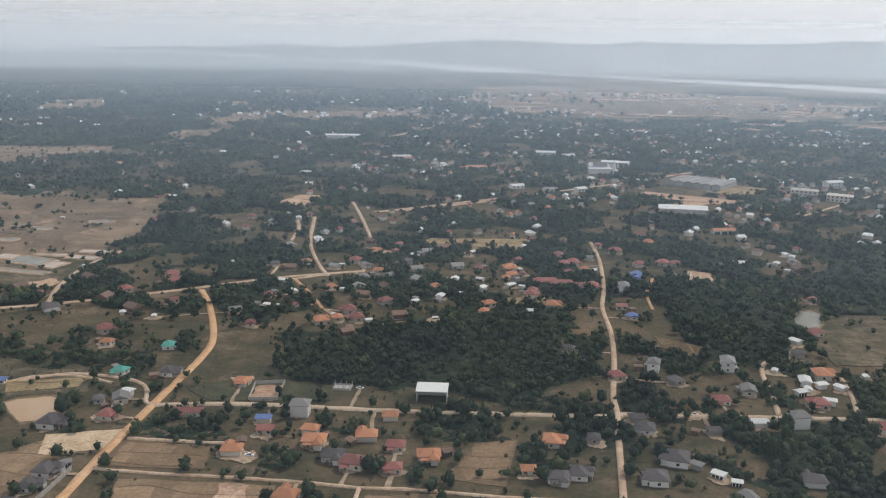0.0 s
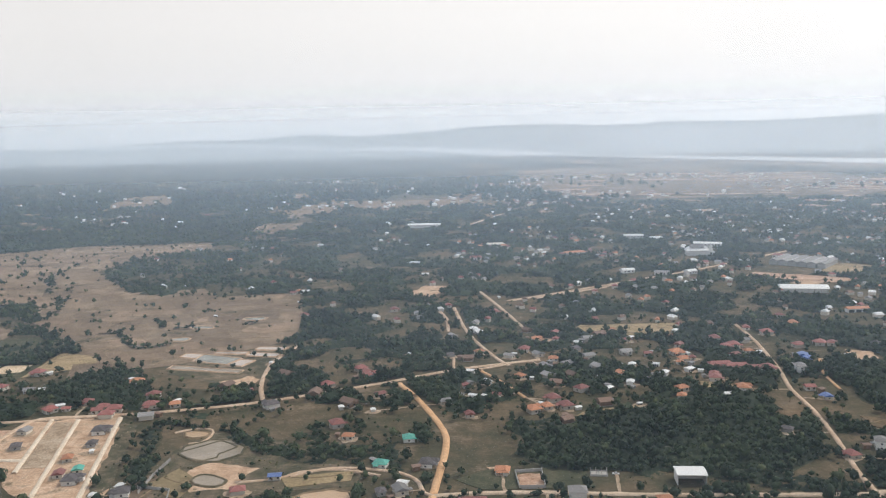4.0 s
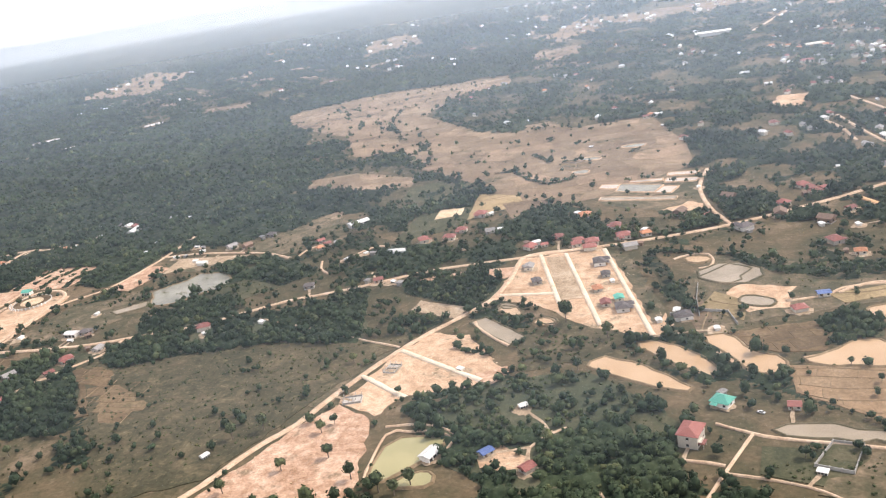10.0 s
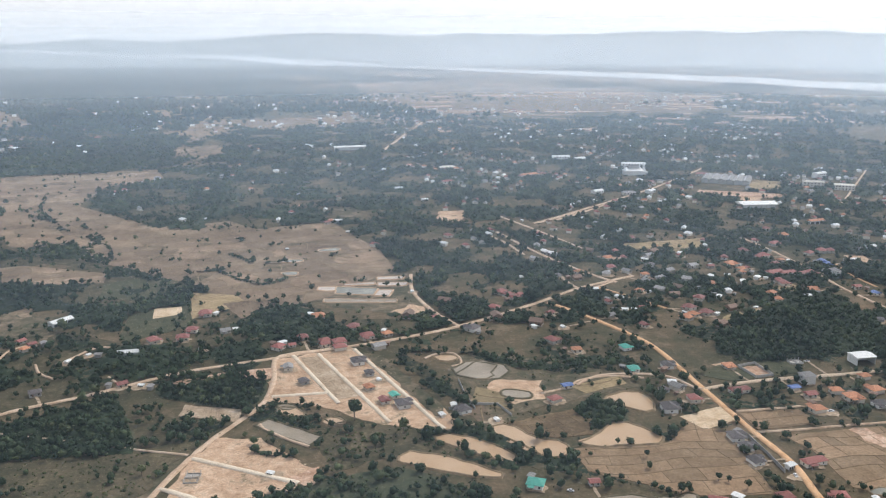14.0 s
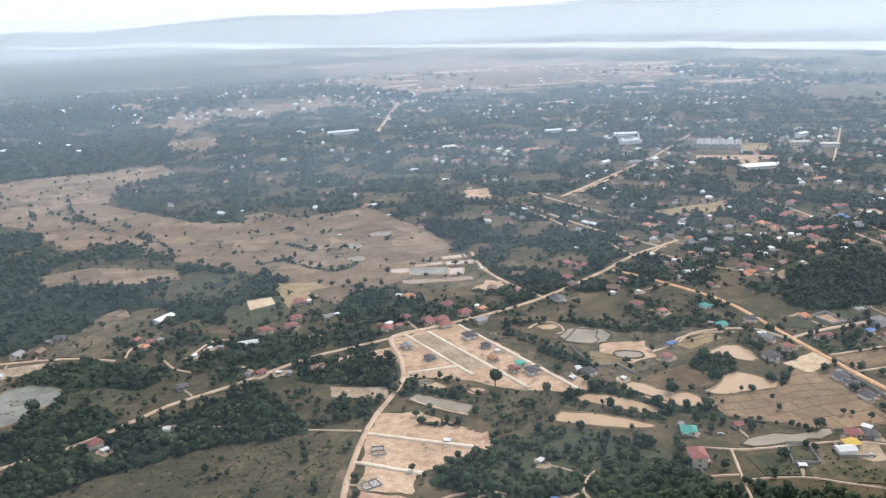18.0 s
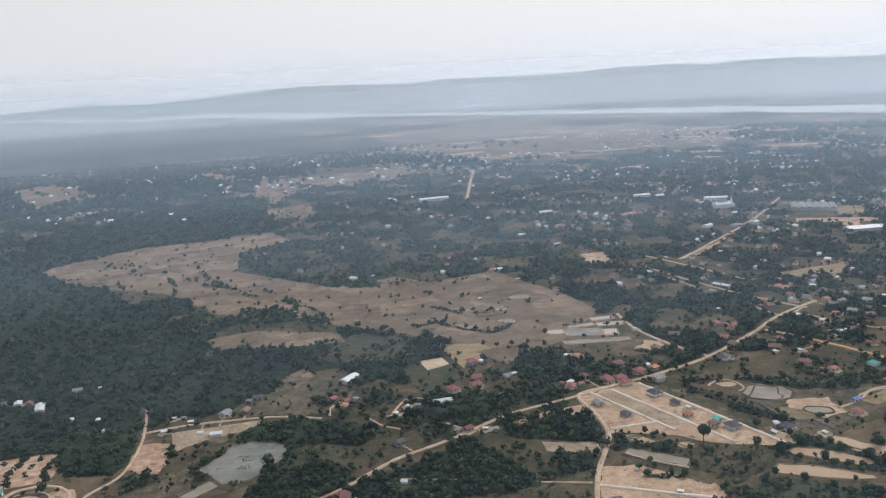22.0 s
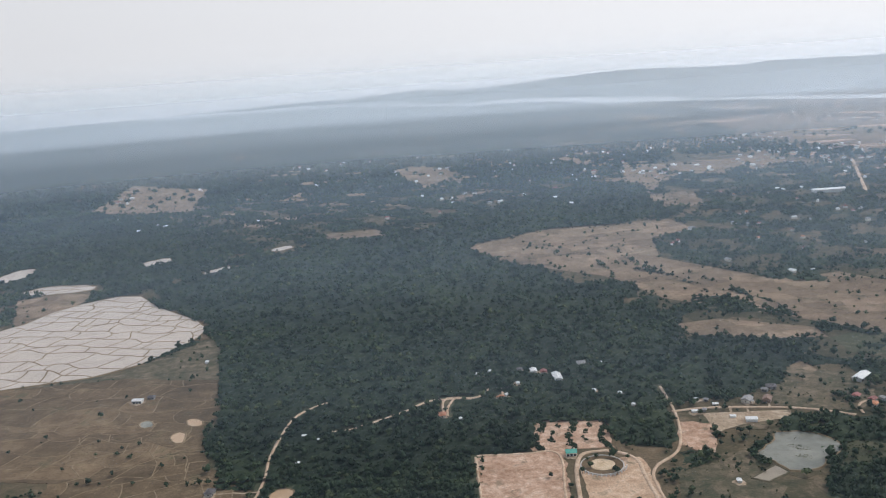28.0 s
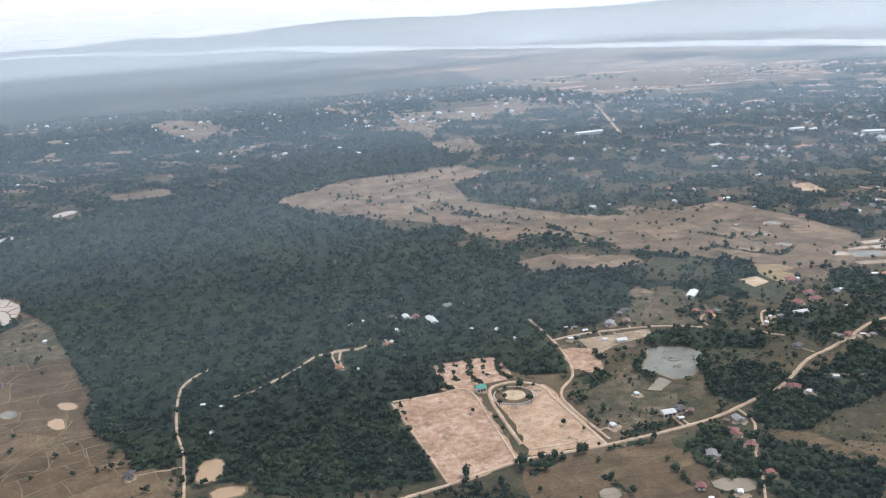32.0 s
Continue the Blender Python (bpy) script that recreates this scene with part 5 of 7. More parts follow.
def bunds(parent, poly, a, du, dv, wide, z, seed, kind=None, tone="bund"):
    """The plots of a field, each a low piece of its own, and the earth ridges between them as one part."""
    cx, cy = sum(p[0] for p in poly) / len(poly), sum(p[1] for p in poly) / len(poly)
    size = max(math.hypot(p[0] - cx, p[1] - cy) for p in poly)
    bv, bf = [], []
    count = 0

    def bent(u, v):
        w = noise.noise_vector(Vector((u * 0.03, v * 0.03, seed))) * dv * 0.7
        u, v = u + w.x, v + w.y
        return cx + u * math.cos(a) - v * math.sin(a), cy + u * math.sin(a) + v * math.cos(a)

    def run(u0, v0, u1, v1):
        n = max(2, int(math.hypot(u1 - u0, v1 - v0) / 3))
        return [bent(u0 + (u1 - u0) * i / n, v0 + (v1 - v0) * i / n) for i in range(n + 1)]

    def ridge(u0, v0, u1, v1):
        line = run(u0, v0, u1, v1)
        t = math.atan2(v1 - v0, u1 - u0) + a
        nx, ny = -math.sin(t) * wide, math.cos(t) * wide
        pts = np.array(line)
        last = None
        for (x, y), good in zip(line, inside(poly, pts[:, 0], pts[:, 1])):
            if not good:
                last = None
                continue
            b = len(bv)
            bv.extend([(x - nx, y - ny, z), (x, y, z + 0.28), (x + nx, y + ny, z)])
            if last is not None:
                bf.extend([(last, last + 1, b + 1, b), (last + 1, last + 2, b + 2, b + 1)])
            last = b
    v, row = -size, 0
    while v < size:
        step = dv * rng.uniform(0.75, 1.3)
        ridge(-size, v, size, v)
        u, cuts = -size + (row % 3) * du * 0.35, [-size]
        while u < size:
            x, y = bent(u, v + step / 2)
            if inside(poly, np.array([x]), np.array([y]))[0]:
                ridge(u, v, u, v + step)
            cuts.append(u)
            u += du * rng.uniform(0.45, 1.9)
        for u0, u1 in zip(cuts, cuts[1:] + [size]):
            if not kind or count >= 290:
                break
            g = wide * 0.6
            loop = run(u0 + g, v + g, u1 - g, v + g)[:-1] + run(u1 - g, v + g, u1 - g, v + step - g)[:-1] + run(u1 - g, v + step - g, u0 + g, v + step - g)[:-1] + run(u0 + g, v + step - g, u0 + g, v + g)[:-1]
            pts = np.array(loop)
            good = inside(poly, pts[:, 0], pts[:, 1])
            if good.sum() < max(5, 0.55 * len(loop)) or u1 - u0 < 3:
                continue
            k = [p for p, q in zip(loop, good) if q]
            h = z + 0.05 + 0.02 * rng.uniform()
            n = len(k)
            mesh_from("plot", [(x, y, z - 0.1) for x, y in k] + [(x, y, h) for x, y in k], [tuple(range(n, 2 * n))] + [(i, (i + 1) % n, n + (i + 1) % n, n + i) for i in range(n)], kind, parent)
            count += 1
        v += step
        row += 1
    if bf:
        mesh_from("bund", bv, bf, tone, parent)["kind"] = "stuff"


# ---- fields ----
FIELD_WORDS = {"stubble": "grey-brown stubble plain crossed by bunds", "paddy": "harvested stubble paddy with low bunds", "straw": "pale dry straw-coloured field", "brown": "brown fallow field with rough patches", "soil": "bare sandy cleared ground",
               "pinksoil": "pinkish bare laterite clearing", "sand": "pale sand yard beside the road", "yard": "trodden bare earth with weeds and litter", "green": "short green grass plot", "rough": "rough weedy ground with bare earth", "scrub": "olive scrub ground with weeds"}
for k, (name, (kind, poly)) in enumerate(FIELDS.items()):
    bare = kind in ("soil", "pinksoil", "rough", "scrub", "brown")
    edge = ragged(poly, 14, 16) if name.startswith("far_tan") else ragged(poly, 3, 2.8) if bare else ragged(poly, 7, 1.2)
    f = slab("field", edge, -0.05, 0.12 + 0.003 * k, kind)
    tagged(f, FIELD_WORDS[kind], "field", kind="structure")
    set_trees(poly, {"paddy": 0.0005, "stubble": 0.0034, "straw": 0.0012, "brown": 0.0008, "green": 0.006, "rough": 0.005, "scrub": 0.009}.get(kind, 0.0005), True)
    if kind in ("paddy", "stubble", "straw", "brown", "green"):
        hedge(edge, 0.02)
    if kind in ("paddy", "stubble", "brown", "straw") and max(p[1] for p in poly) < 1300:
        a = {"wide_paddy": -0.05, "furrow_field": -0.12, "far_paddy": -0.1, "east_paddy": -0.05}.get(name, rng.uniform(-0.4, 0.4))
        du, dv, wide = (15, 10, 0.2) if min(p[1] for p in poly) < 330 else (30, 22, 0.5)
        bunds(f, edge, a, du, dv, wide, 0.11 + 0.003 * k, k, kind)

# ---- woods: floor and density ----
for k, (name, (kind, poly)) in enumerate(sorted(WOODS.items(), key=lambda w: w[1][0] == "dense")):
    set_trees(poly, (0.092 if min(p[1] for p in poly) < 420 and len(poly) < 16 else 0.060) if kind == "dense" else 0.048, kind != "dense")
    w = slab("woodland_floor", ragged(poly, 10, 3), -0.05, 0.03 + 0.004 * k, "forest_floor" if kind == "dense" else "scrub")
    tagged(w, "shaded leaf-littered woodland floor", "ground", kind="structure")

for name in ("camp_clearing", "villa_lawn"):
    set_trees(FIELDS[name][1], 0.001)

WOOD_FRINGE = [(-389, 269), (-368, 297), (-318, 303), (-290, 272), (-322, 252), (-372, 258)]
set_trees(WOOD_FRINGE, 0.03)
set_trees([(-565, 335), (-538, 342), (-501, 348), (-439, 328), (-430, 283), (-480, 215), (-566, 280), (-575, 304)], 0.004, True)
set_trees(FIELDS["west_plots"][1], 0.001)

for line in HEDGES.values():
    hedge(line + line[-2:0:-1], 0.07)

# ---- ponds ----
for k, (name, (kind, poly)) in enumerate(PONDS.items()):
    shape = rounded(poly, 1) if name not in ("fish_a", "fish_b", "fish_c", "fish_d", "fish_e", "fish_f", "fish_g", "pond_f", "pond_j", "lake", "lake_pool") else poly
    shape = ragged(shape, 3, 1.5 if kind == "clay" or name == "lake" else 0.7)
    w = slab("pond", shape, -0.05, 0.42 + 0.004 * k, kind + "_water")
    words = {"clay": "shallow pond of muddy ochre water", "grey": "still grey-green pond with earth banks", "green": "yellowish green fish pond", "pale": "flooded pale silty paddy", "silt": "shallow brown pond with weedy banks"}
    tagged(w, words[kind], "pond", kind="structure")
    cx, cy = sum(p[0] for p in shape) / len(shape), sum(p[1] for p in shape) / len(shape)
    bv, bf = [], []
    n = len(shape)
    for i, (x, y) in enumerate(shape):
        (ax, ay), (bx, by) = shape[i - 1], shape[(i + 1) % n]
        l = math.hypot(bx - ax, by - ay) or 1
        nx, ny = (by - ay) / l, -(bx - ax) / l
        if (x + nx - cx) ** 2 + (y + ny - cy) ** 2 < (x - cx) ** 2 + (y - cy) ** 2:
            nx, ny = -nx, -ny
        for d, z in ((-0.3, 0.3), (0.35, 0.85), (0.9, 0.8), (1.7, 0.05)):
            bv.append((x + nx * d, y + ny * d, z))
    for i in range(n):
        j = (i + 1) % n
        for q in range(3):
            bf.append((4 * i + q, 4 * i + q + 1, 4 * j + q + 1, 4 * j + q))
    mesh_from("bank", bv, bf, "soil" if name.startswith(("fish", "farm")) else "dike_road" if kind == "silt" else "bund", w, "raised earth bank")
    if name.startswith("paddy_wet"):
        bunds(w, shape, -0.3, 24, 24, 0.8, 0.42 + 0.004 * k, k)
    set_trees(poly, 0)
    s, c = cover(poly)
    free[s] &= ~c

# ---- roads ----
ROAD_WORDS = {"clay": "orange unpaved clay road", "sand": "pale sandy track", "dike": "narrow weedy earth dike between ponds", "paved": "dusty pale paved road", "pale": "pale concrete estate street"}
for k, (name, (kind, width, pts)) in enumerate(ROADS.items()):
    line = smooth_line(pts)
    rv, rf = [], []
    for i, (x, y) in enumerate(line):
        (ax, ay), (bx, by) = line[max(i - 1, 0)], line[min(i + 1, len(line) - 1)]
        l = math.hypot(bx - ax, by - ay) or 1
        nx, ny = -(by - ay) / l, (bx - ax) / l
        wob = noise.noise(Vector((x * 0.15, y * 0.15, k))) * 0.7
        h = width * (0.28 if y < 330 and width < 2.1 else 0.4 if y < 700 else 0.5)
        z = 0.62 + 0.004 * k
        for d, dz in ((-h - 0.3, -0.6), (-h - wob * 0.5, 0), (0, 0.06), (h - wob, 0), (h + 0.3, -0.6)):
            rv.append((x + nx * d, y + ny * d, z + dz))
        if i % 2 == 0:
            clear_trees(x, y, h + (2.2 if y < 400 else 3.4 if y < 700 else 4.5))
    for i in range(len(line) - 1):
        for q in range(4):
            rf.append((5 * i + q, 5 * i + q + 1, 5 * i + q + 6, 5 * i + q + 5))
    rd = mesh_from("road", rv, rf, kind + "_road", smooth=True)
    tagged(rd, ROAD_WORDS[kind], "road", kind="structure")

# ---- river ----
RIVER = [(2500, 700, 250), (2150, 1350, 250), (1720, 2120, 235), (1350, 2780, 180), (1032, 3213, 140), (663, 3690, 110), (292, 4110, 80), (-228, 4376, 30), (-760, 4440, 20), (-1245, 4480, 20), (-1894, 4381, 24), (-2250, 4280, 30)]
cv = smooth_line([p[:2] for p in RIVER], 60)
rv, rf = [], []
for i, (x, y) in enumerate(cv):
    (ax, ay), (bx, by) = cv[max(i - 1, 0)], cv[min(i + 1, len(cv) - 1)]
    l = math.hypot(bx - ax, by - ay)
    nx, ny = -(by - ay) / l, (bx - ax) / l
    h = float(np.interp(x, [p[0] for p in RIVER[::-1]], [p[2] for p in RIVER[::-1]])) * (1 + 0.25 * noise.noise(Vector((x * 0.003, y * 0.003, 1))))
    for q in (0, 0.66, 1.33, 2):
        px, py = x - nx * h * q + 14 * noise.noise(Vector((x * 0.006, y * 0.006, q))), y - ny * h * q
        rv.append((px, py, land(px, py) + (2.5 if land(px, py) < 1 else 7)))
for i in range(len(cv) - 1):
    for q in range(3):
        rf.append((4 * i + q, 4 * i + q + 1, 4 * i + q + 5, 4 * i + q + 4))
river_edge = rv
tagged(mesh_from("river", rv, rf, "river", smooth=True), "wide river coloured pale as if mirroring sky, crossing the hazy plain", "river", kind="structure")


# ---- houses ----
def box(bm, x0, y0, z0, x1, y1, z1):
    v = [bm.verts.new(c) for c in ((x0, y0, z0), (x1, y0, z0), (x1, y1, z0), (x0, y1, z0), (x0, y0, z1), (x1, y0, z1), (x1, y1, z1), (x0, y1, z1))]
    for f in ((0, 1, 5, 4), (1, 2, 6, 5), (2, 3, 7, 6), (3, 0, 4, 7), (4, 5, 6, 7), (3, 2, 1, 0)):
        bm.faces.new([v[i] for i in f])


def boxed(name, dims, material, parent, label=""):
    bm = bmesh.new()
    box(bm, *dims)
    return part(name, bm, material, parent, label)


def roof_mesh(w, d, z, rise, hip, over=0.8, x=0.0, y=0.0, thick=0.16):
    """Hipped (hip > 0: how far the ridge is drawn in) or gabled roof, ridge along x, with a fascia."""
    bm = bmesh.new()
    a, b = w / 2 + over, d / 2 + over
    low = [(-a, -b), (a, -b), (a, b), (-a, b)]
    r = max(a - hip, 0.02)
    under = [bm.verts.new((x + p, y + q, z)) for p, q in low]
    eave = [bm.verts.new((x + p, y + q, z + thick)) for p, q in low]
    r0, r1 = bm.verts.new((x - r, y, z + thick + rise)), bm.verts.new((x + r, y, z + thick + rise))
    for i in range(4):
        j = (i + 1) % 4
        bm.faces.new((under[i], under[j], eave[j], eave[i]))
    bm.faces.new((eave[0], eave[1], r1, r0))
    bm.faces.new((eave[2], eave[3], r0, r1))
    bm.faces.new((eave[1], eave[2], r1))
    bm.faces.new((eave[3], eave[0], r0))
    bm.faces.new(under[::-1])
    return bm


def window(parent, x, y, z, w, h, side):
    """A window with a frame standing proud of the wall, facing side (0 -y, 1 +x, 2 +y, 3 -x)."""
    o = 0.05
    if side in (0, 2):
        s = -1 if side == 0 else 1
        dims = (x - w / 2, y, z, x + w / 2, y + s * o, z + h)
        sill = (x - w / 2 - 0.1, y, z - 0.12, x + w / 2 + 0.1, y + s * 0.15, z - 0.02)
    else:
        s = 1 if side == 1 else -1
        dims = (x, y - w / 2, z, x + s * o, y + w / 2, z + h)
        sill = (x, y - w / 2 - 0.1, z - 0.12, x + s * 0.15, y + w / 2 + 0.1, z - 0.02)
    win = boxed("window", dims, "glass", parent)
    boxed("sill", sill, "wall_white", win)


def house(roof, label, w=10.0, d=8.0, h=3.2, rise=2.4, hip=4.0, walls="wall", porch=True, wing=False, storeys=1, windows=True):
    e = tagged(new("house"), label, "house")
    H = h * storeys
    boxed("wall", (-w / 2, -d / 2, 0, w / 2, d / 2, H), walls, e)
    boxed("plinth", (-w / 2 - 0.15, -d / 2 - 0.15, 0, w / 2 + 0.15, d / 2 + 0.15, 0.35), "cement", e)
    part("roof", roof_mesh(w, d, H, rise, hip), roof, e)
    if wing:
        boxed("wing_wall", (w * 0.08, -d / 2 - 3.2, 0, w * 0.42, -d / 2, H), walls, e)
        bm = roof_mesh(4.0 + d / 2, w * 0.34, H, rise * 0.72, w * 0.2)
        bmesh.ops.rotate(bm, cent=(0, 0, 0), matrix=Matrix.Rotation(math.pi / 2, 3, "Z"), verts=bm.verts)
        bmesh.ops.translate(bm, vec=(w * 0.25, -d / 4 - 1.4, 0.03), verts=bm.verts)
        part("wing_roof", bm, roof, e)
    if porch:
        bm = roof_mesh(w * 0.36, 2.6, 2.55, 0.5, 0.8, 0.3, -w * 0.22, -d / 2 - 1.4, 0.1)
        part("porch_roof", bm, roof, e)
        for px in (-w * 0.38, -w * 0.06):
            boxed("post", (px - 0.12, -d / 2 - 2.5, 0, px + 0.12, -d / 2 - 2.26, 2.58), "cement", e)
    boxed("door", (-w * 0.22 - 0.5, -d / 2 - 0.06, 0.1, -w * 0.22 + 0.5, -d / 2, 2.15), "frame", e)
    if windows:
        for s in range(storeys):
            z = 1.0 + s * h
            window(e, -w * 0.42 + 0.6, -d / 2, z, 1.1, 1.2, 0)
            window(e, w * 0.3 if not wing else 0.0, -d / 2, z, 1.3, 1.2, 0)
            window(e, w / 2, 0, z, 1.3, 1.2, 1)
            window(e, -w / 2, 0, z, 1.3, 1.2, 3)
    return e


def shed(roof, label, w=12.0, d=7.0, h=3.4, rise=1.2, walls="wall_white"):
    e = tagged(new("shed"), label, "shed")
    boxed("wall", (-w / 2, -d / 2 + 0.3, 0, w / 2, d / 2, h), walls, e)
    part("roof", roof_mesh(w, d, h, rise, 0.0, 0.6), roof, e)
    # openings are dark plates on the closed wall, coloured as a shaded inside
    for i in range(3):
        x = -w / 2 + w * (i + 0.5) / 3
        boxed("opening", (x - w / 8, -d / 2 + 0.24, 0, x + w / 8, -d / 2 + 0.3, h * 0.72), "glass", e)
    return e


def villa(roof, label, w=11.0, d=8.0, walls="wall_white"):
    e = house(roof, label, w, d, 3.3, 2.6, 4.0, walls, True, False, 2)
    boxed("balcony", (-w * 0.4, -d / 2 - 1.6, 3.2, -w * 0.05, -d / 2, 3.4), walls, e)
    for i in range(6):
        x = -w * 0.4 + w * 0.35 * i / 5
        boxed("baluster", (x - 0.05, -d / 2 - 1.6, 3.4, x + 0.05, -d / 2 - 1.5, 4.2), walls, e)
    boxed("handrail", (-w * 0.42, -d / 2 - 1.65, 4.2, -w * 0.03, -d / 2 - 1.45, 4.3), walls, e)
    return e


def shell(label, w=11.0, d=8.0):
    """A house being built: bare posts, beams and low block walls."""
    e = tagged(new("unfinished_house"), label, "house")
    for i in range(4):
        for j in range(3):
            x, y = -w / 2 + w * i / 3, -d / 2 + d * j / 2
            boxed("post", (x - 0.15, y - 0.15, 0, x + 0.15, y + 0.15, 3.0), "cement", e)
    for y in (-d / 2, d / 2):
        boxed("low_wall", (-w / 2, y - 0.1, 0, w / 2, y + 0.1, 1.2), "wall_grey", e)
    for x in (-w / 2, 0, w / 2):
        boxed("low_wall", (x - 0.1, -d / 2, 0, x + 0.1, d / 2, 1.0), "wall_grey", e)
    boxed("slab", (-w / 2 - 0.4, -d / 2 - 0.4, 0, w / 2 + 0.4, d / 2 + 0.4, 0.25), "cement", e)
    return e


KINDS = {
    "orange": house("orange", "single-storey house with orange hipped tile roof", 10, 8, wing=True),
    "orange_s": house("orange", "small house with orange tile roof", 7, 6, 2.8, 1.8, 2.5, porch=False),
    "orangelong": shed("orange", "long low building with orange roof", 24, 8, 4, 2.0),
    "red": house("red", "single-storey house with faded red hipped roof", 9.5, 8),
    "red_s": house("red", "small house with red metal roof", 6.5, 5.5, 2.7, 1.5, 0.1, porch=False),
    "redlong": house("red", "long low house with faded red roof", 17, 7, 3.2, 1.9, 2.0),
    "dark": house("dark", "house with dark grey hipped tile roof", 10.5, 8.5, wing=True, walls="wall_white"),
    "dark_s": house("dark", "small house with dark grey roof", 7.5, 6, 2.8, 1.7, 2.6, porch=False, walls="wall_grey"),
    "villa_grey": villa("grey", "two-storey villa with grey hipped roof", 9, 8),
    "villa_red": villa("red", "two-storey villa with red hipped roof and balcony", 12, 9, "wall"),
    "villa_white": villa("grey", "white two-storey villa with grey roof", 11, 8),
    "blue": house("blue", "house with bright blue metal roof", 9, 7, 3, 1.5, 0.1),
    "blue_s": house("blue", "hut with bright blue metal roof", 7, 5, 2.6, 1.0, 0.1, porch=False),
    "white": shed("white", "low shed with white metal roof", 10, 6.5, 3.2, 1.1),
    "white_s": shed("white", "small hut with white metal roof", 6, 4.5, 2.6, 0.8),
    "whitelong": shed("white", "long barn with white metal roof", 19, 8, 3.6, 1.6),
    "yellow": house("yellow", "small building with bright yellow roof", 8, 6, 3, 1.5, 2.0),
    "teal": house("teal", "pavilion with turquoise hipped metal roof", 9, 8, 3, 2.6, 4.2, "wall_white"),
    "gate": shed("teal", "turquoise-roofed gate hall of the shrine court", 9, 7, 3.6, 2.4),
    "teal_s": house("teal", "small house with turquoise metal roof", 7, 6, 2.8, 1.4, 0.1, porch=False),
    "ruin": shell("unfinished house of bare cement posts"),
    "grey": house("grey", "village house with grey fibre-cement roof", 9, 7, 3, 1.8, 0.1),
    "rust": house("rust", "old village house with rusty zinc roof", 9, 7, 3.4, 2.2, 0.1, "frame", porch=False),
}


def car(label):
    e = tagged(new("car"), label, "car")
    bm = bmesh.new()
    box(bm, -2.2, -0.85, 0.35, 2.2, 0.85, 0.95)
    part("body", bm, "paint", e)
    bm = bmesh.new()
    box(bm, -1.0, -0.75, 0.95, 1.1, 0.75, 1.5)
    for v in bm.verts:
        if v.co.z > 1.4:
            v.co.x, v.co.y = v.co.x * 0.75, v.co.y * 0.85
    part("cabin", bm, "glass", e)
    boxed("roof", (-0.7, -0.62, 1.5, 0.8, 0.62, 1.54), "paint", e)
    for x in (-1.4, 1.4):
        for y in (-0.8, 0.8):
            bm = bmesh.new()
            bmesh.ops.create_cone(bm, cap_ends=True, segments=12, radius1=0.34, radius2=0.34, depth=0.22, matrix=Matrix.Translation((x, y, 0.34)) @ Matrix.Rotation(math.pi / 2, 4, "X"))
            part("wheel", bm, "tyre", e)
    return e


KINDS["car"] = car("small white car parked beside a house")
used = set()
homes = []


FAMILY = {k: [o, *o.children_recursive] for k, o in KINDS.items()}


def repeat(kind, m):
    """Another of that kind: the parts share the meshes of the first."""
    made = {}
    for o in FAMILY[kind]:
        made[o] = o.copy()
        scene.collection.objects.link(made[o])
        made[o].parent = made.get(o.parent)
    first = made[FAMILY[kind][0]]
    first.matrix_basis = m
    return first


def settle(kind, x, y, angle, size=1.0):
    m = pose(x, y, 0.1, 0, 0, angle) @ Matrix.Diagonal((size, size, size, 1))
    ob = KINDS[kind]
    if kind in used:
        ob = repeat(kind, m)
    else:
        ob.matrix_basis = m
        used.add(kind)
    homes.append((x, y))
    clear_trees(x, y, 6.5 * size)
    if y < 480:
        clear_trees(x, y - 9, 5.5)
    return ob


ROAD_SPANS = [(a, c) for _, _, pts in ROADS.values() for a, c in zip(pts, pts[1:])]


def along_road(x, y):
    """The angle at which a house's front faces the nearest road, or None."""
    best, ang = 3600.0, None
    for (ax, ay), (bx, by) in ROAD_SPANS:
        l = (bx - ax) ** 2 + (by - ay) ** 2
        t = min(max(((x - ax) * (bx - ax) + (y - ay) * (by - ay)) / l, 0), 1)
        px, py = ax + t * (bx - ax) - x, ay + t * (by - ay) - y
        if px * px + py * py < best:
            best = px * px + py * py
            ang = math.degrees(math.atan2(by - ay, bx - ax))
            if (by - ay) * px - (bx - ax) * py < 0:
                ang += 180
    return ang


for kind, places in HOMES.items():
    for x, y in places:
        ang = rng.choice([0, 0, 0, 90, 180]) + rng.uniform(-14, 14) if kind not in ("villa_red", "redlong", "whitelong", "orangelong") else rng.uniform(-8, 8)
        road = along_road(x, y)
        if road is not None and kind not in ("villa_red", "gate", "ruin", "redlong", "orangelong"):
            ang = road + rng.uniform(-7, 7)
        settle(kind, x, y, 70 if kind == "villa_red" else 0 if kind == "gate" else ang, rng.uniform(0.66, 0.88) * (0.72 if kind == "white_s" else 1))

# the rest of the villages, by how thickly each quarter is built
QUARTERS = [(-130, 480, 130, 660, 40), (130, 330, 330, 640, 30), (-60, 380, 120, 560, 12), (-640, 480, -420, 600, 3), (-330, 480, -140, 560, 8), (90, 250, 210, 350, 6)]
open_land = np.zeros(gx.shape, bool)
for name, (kind, poly) in list(FIELDS.items()) + list(PONDS.items()) + [w for w in WOODS.items() if w[1][0] == "dense"]:
    s, c = cover(poly)
    open_land[s] |= c


def vacant(x, y, gap=190):
    i, j = int((y - Y0) / CELL), int((x - X0) / CELL)
    if not (0 <= i < gx.shape[0] and 0 <= j < gx.shape[1]) or not free[i, j] or open_land[i, j]:
        return False
    return all((x - a) ** 2 + (y - b) ** 2 > gap for a, b in homes)


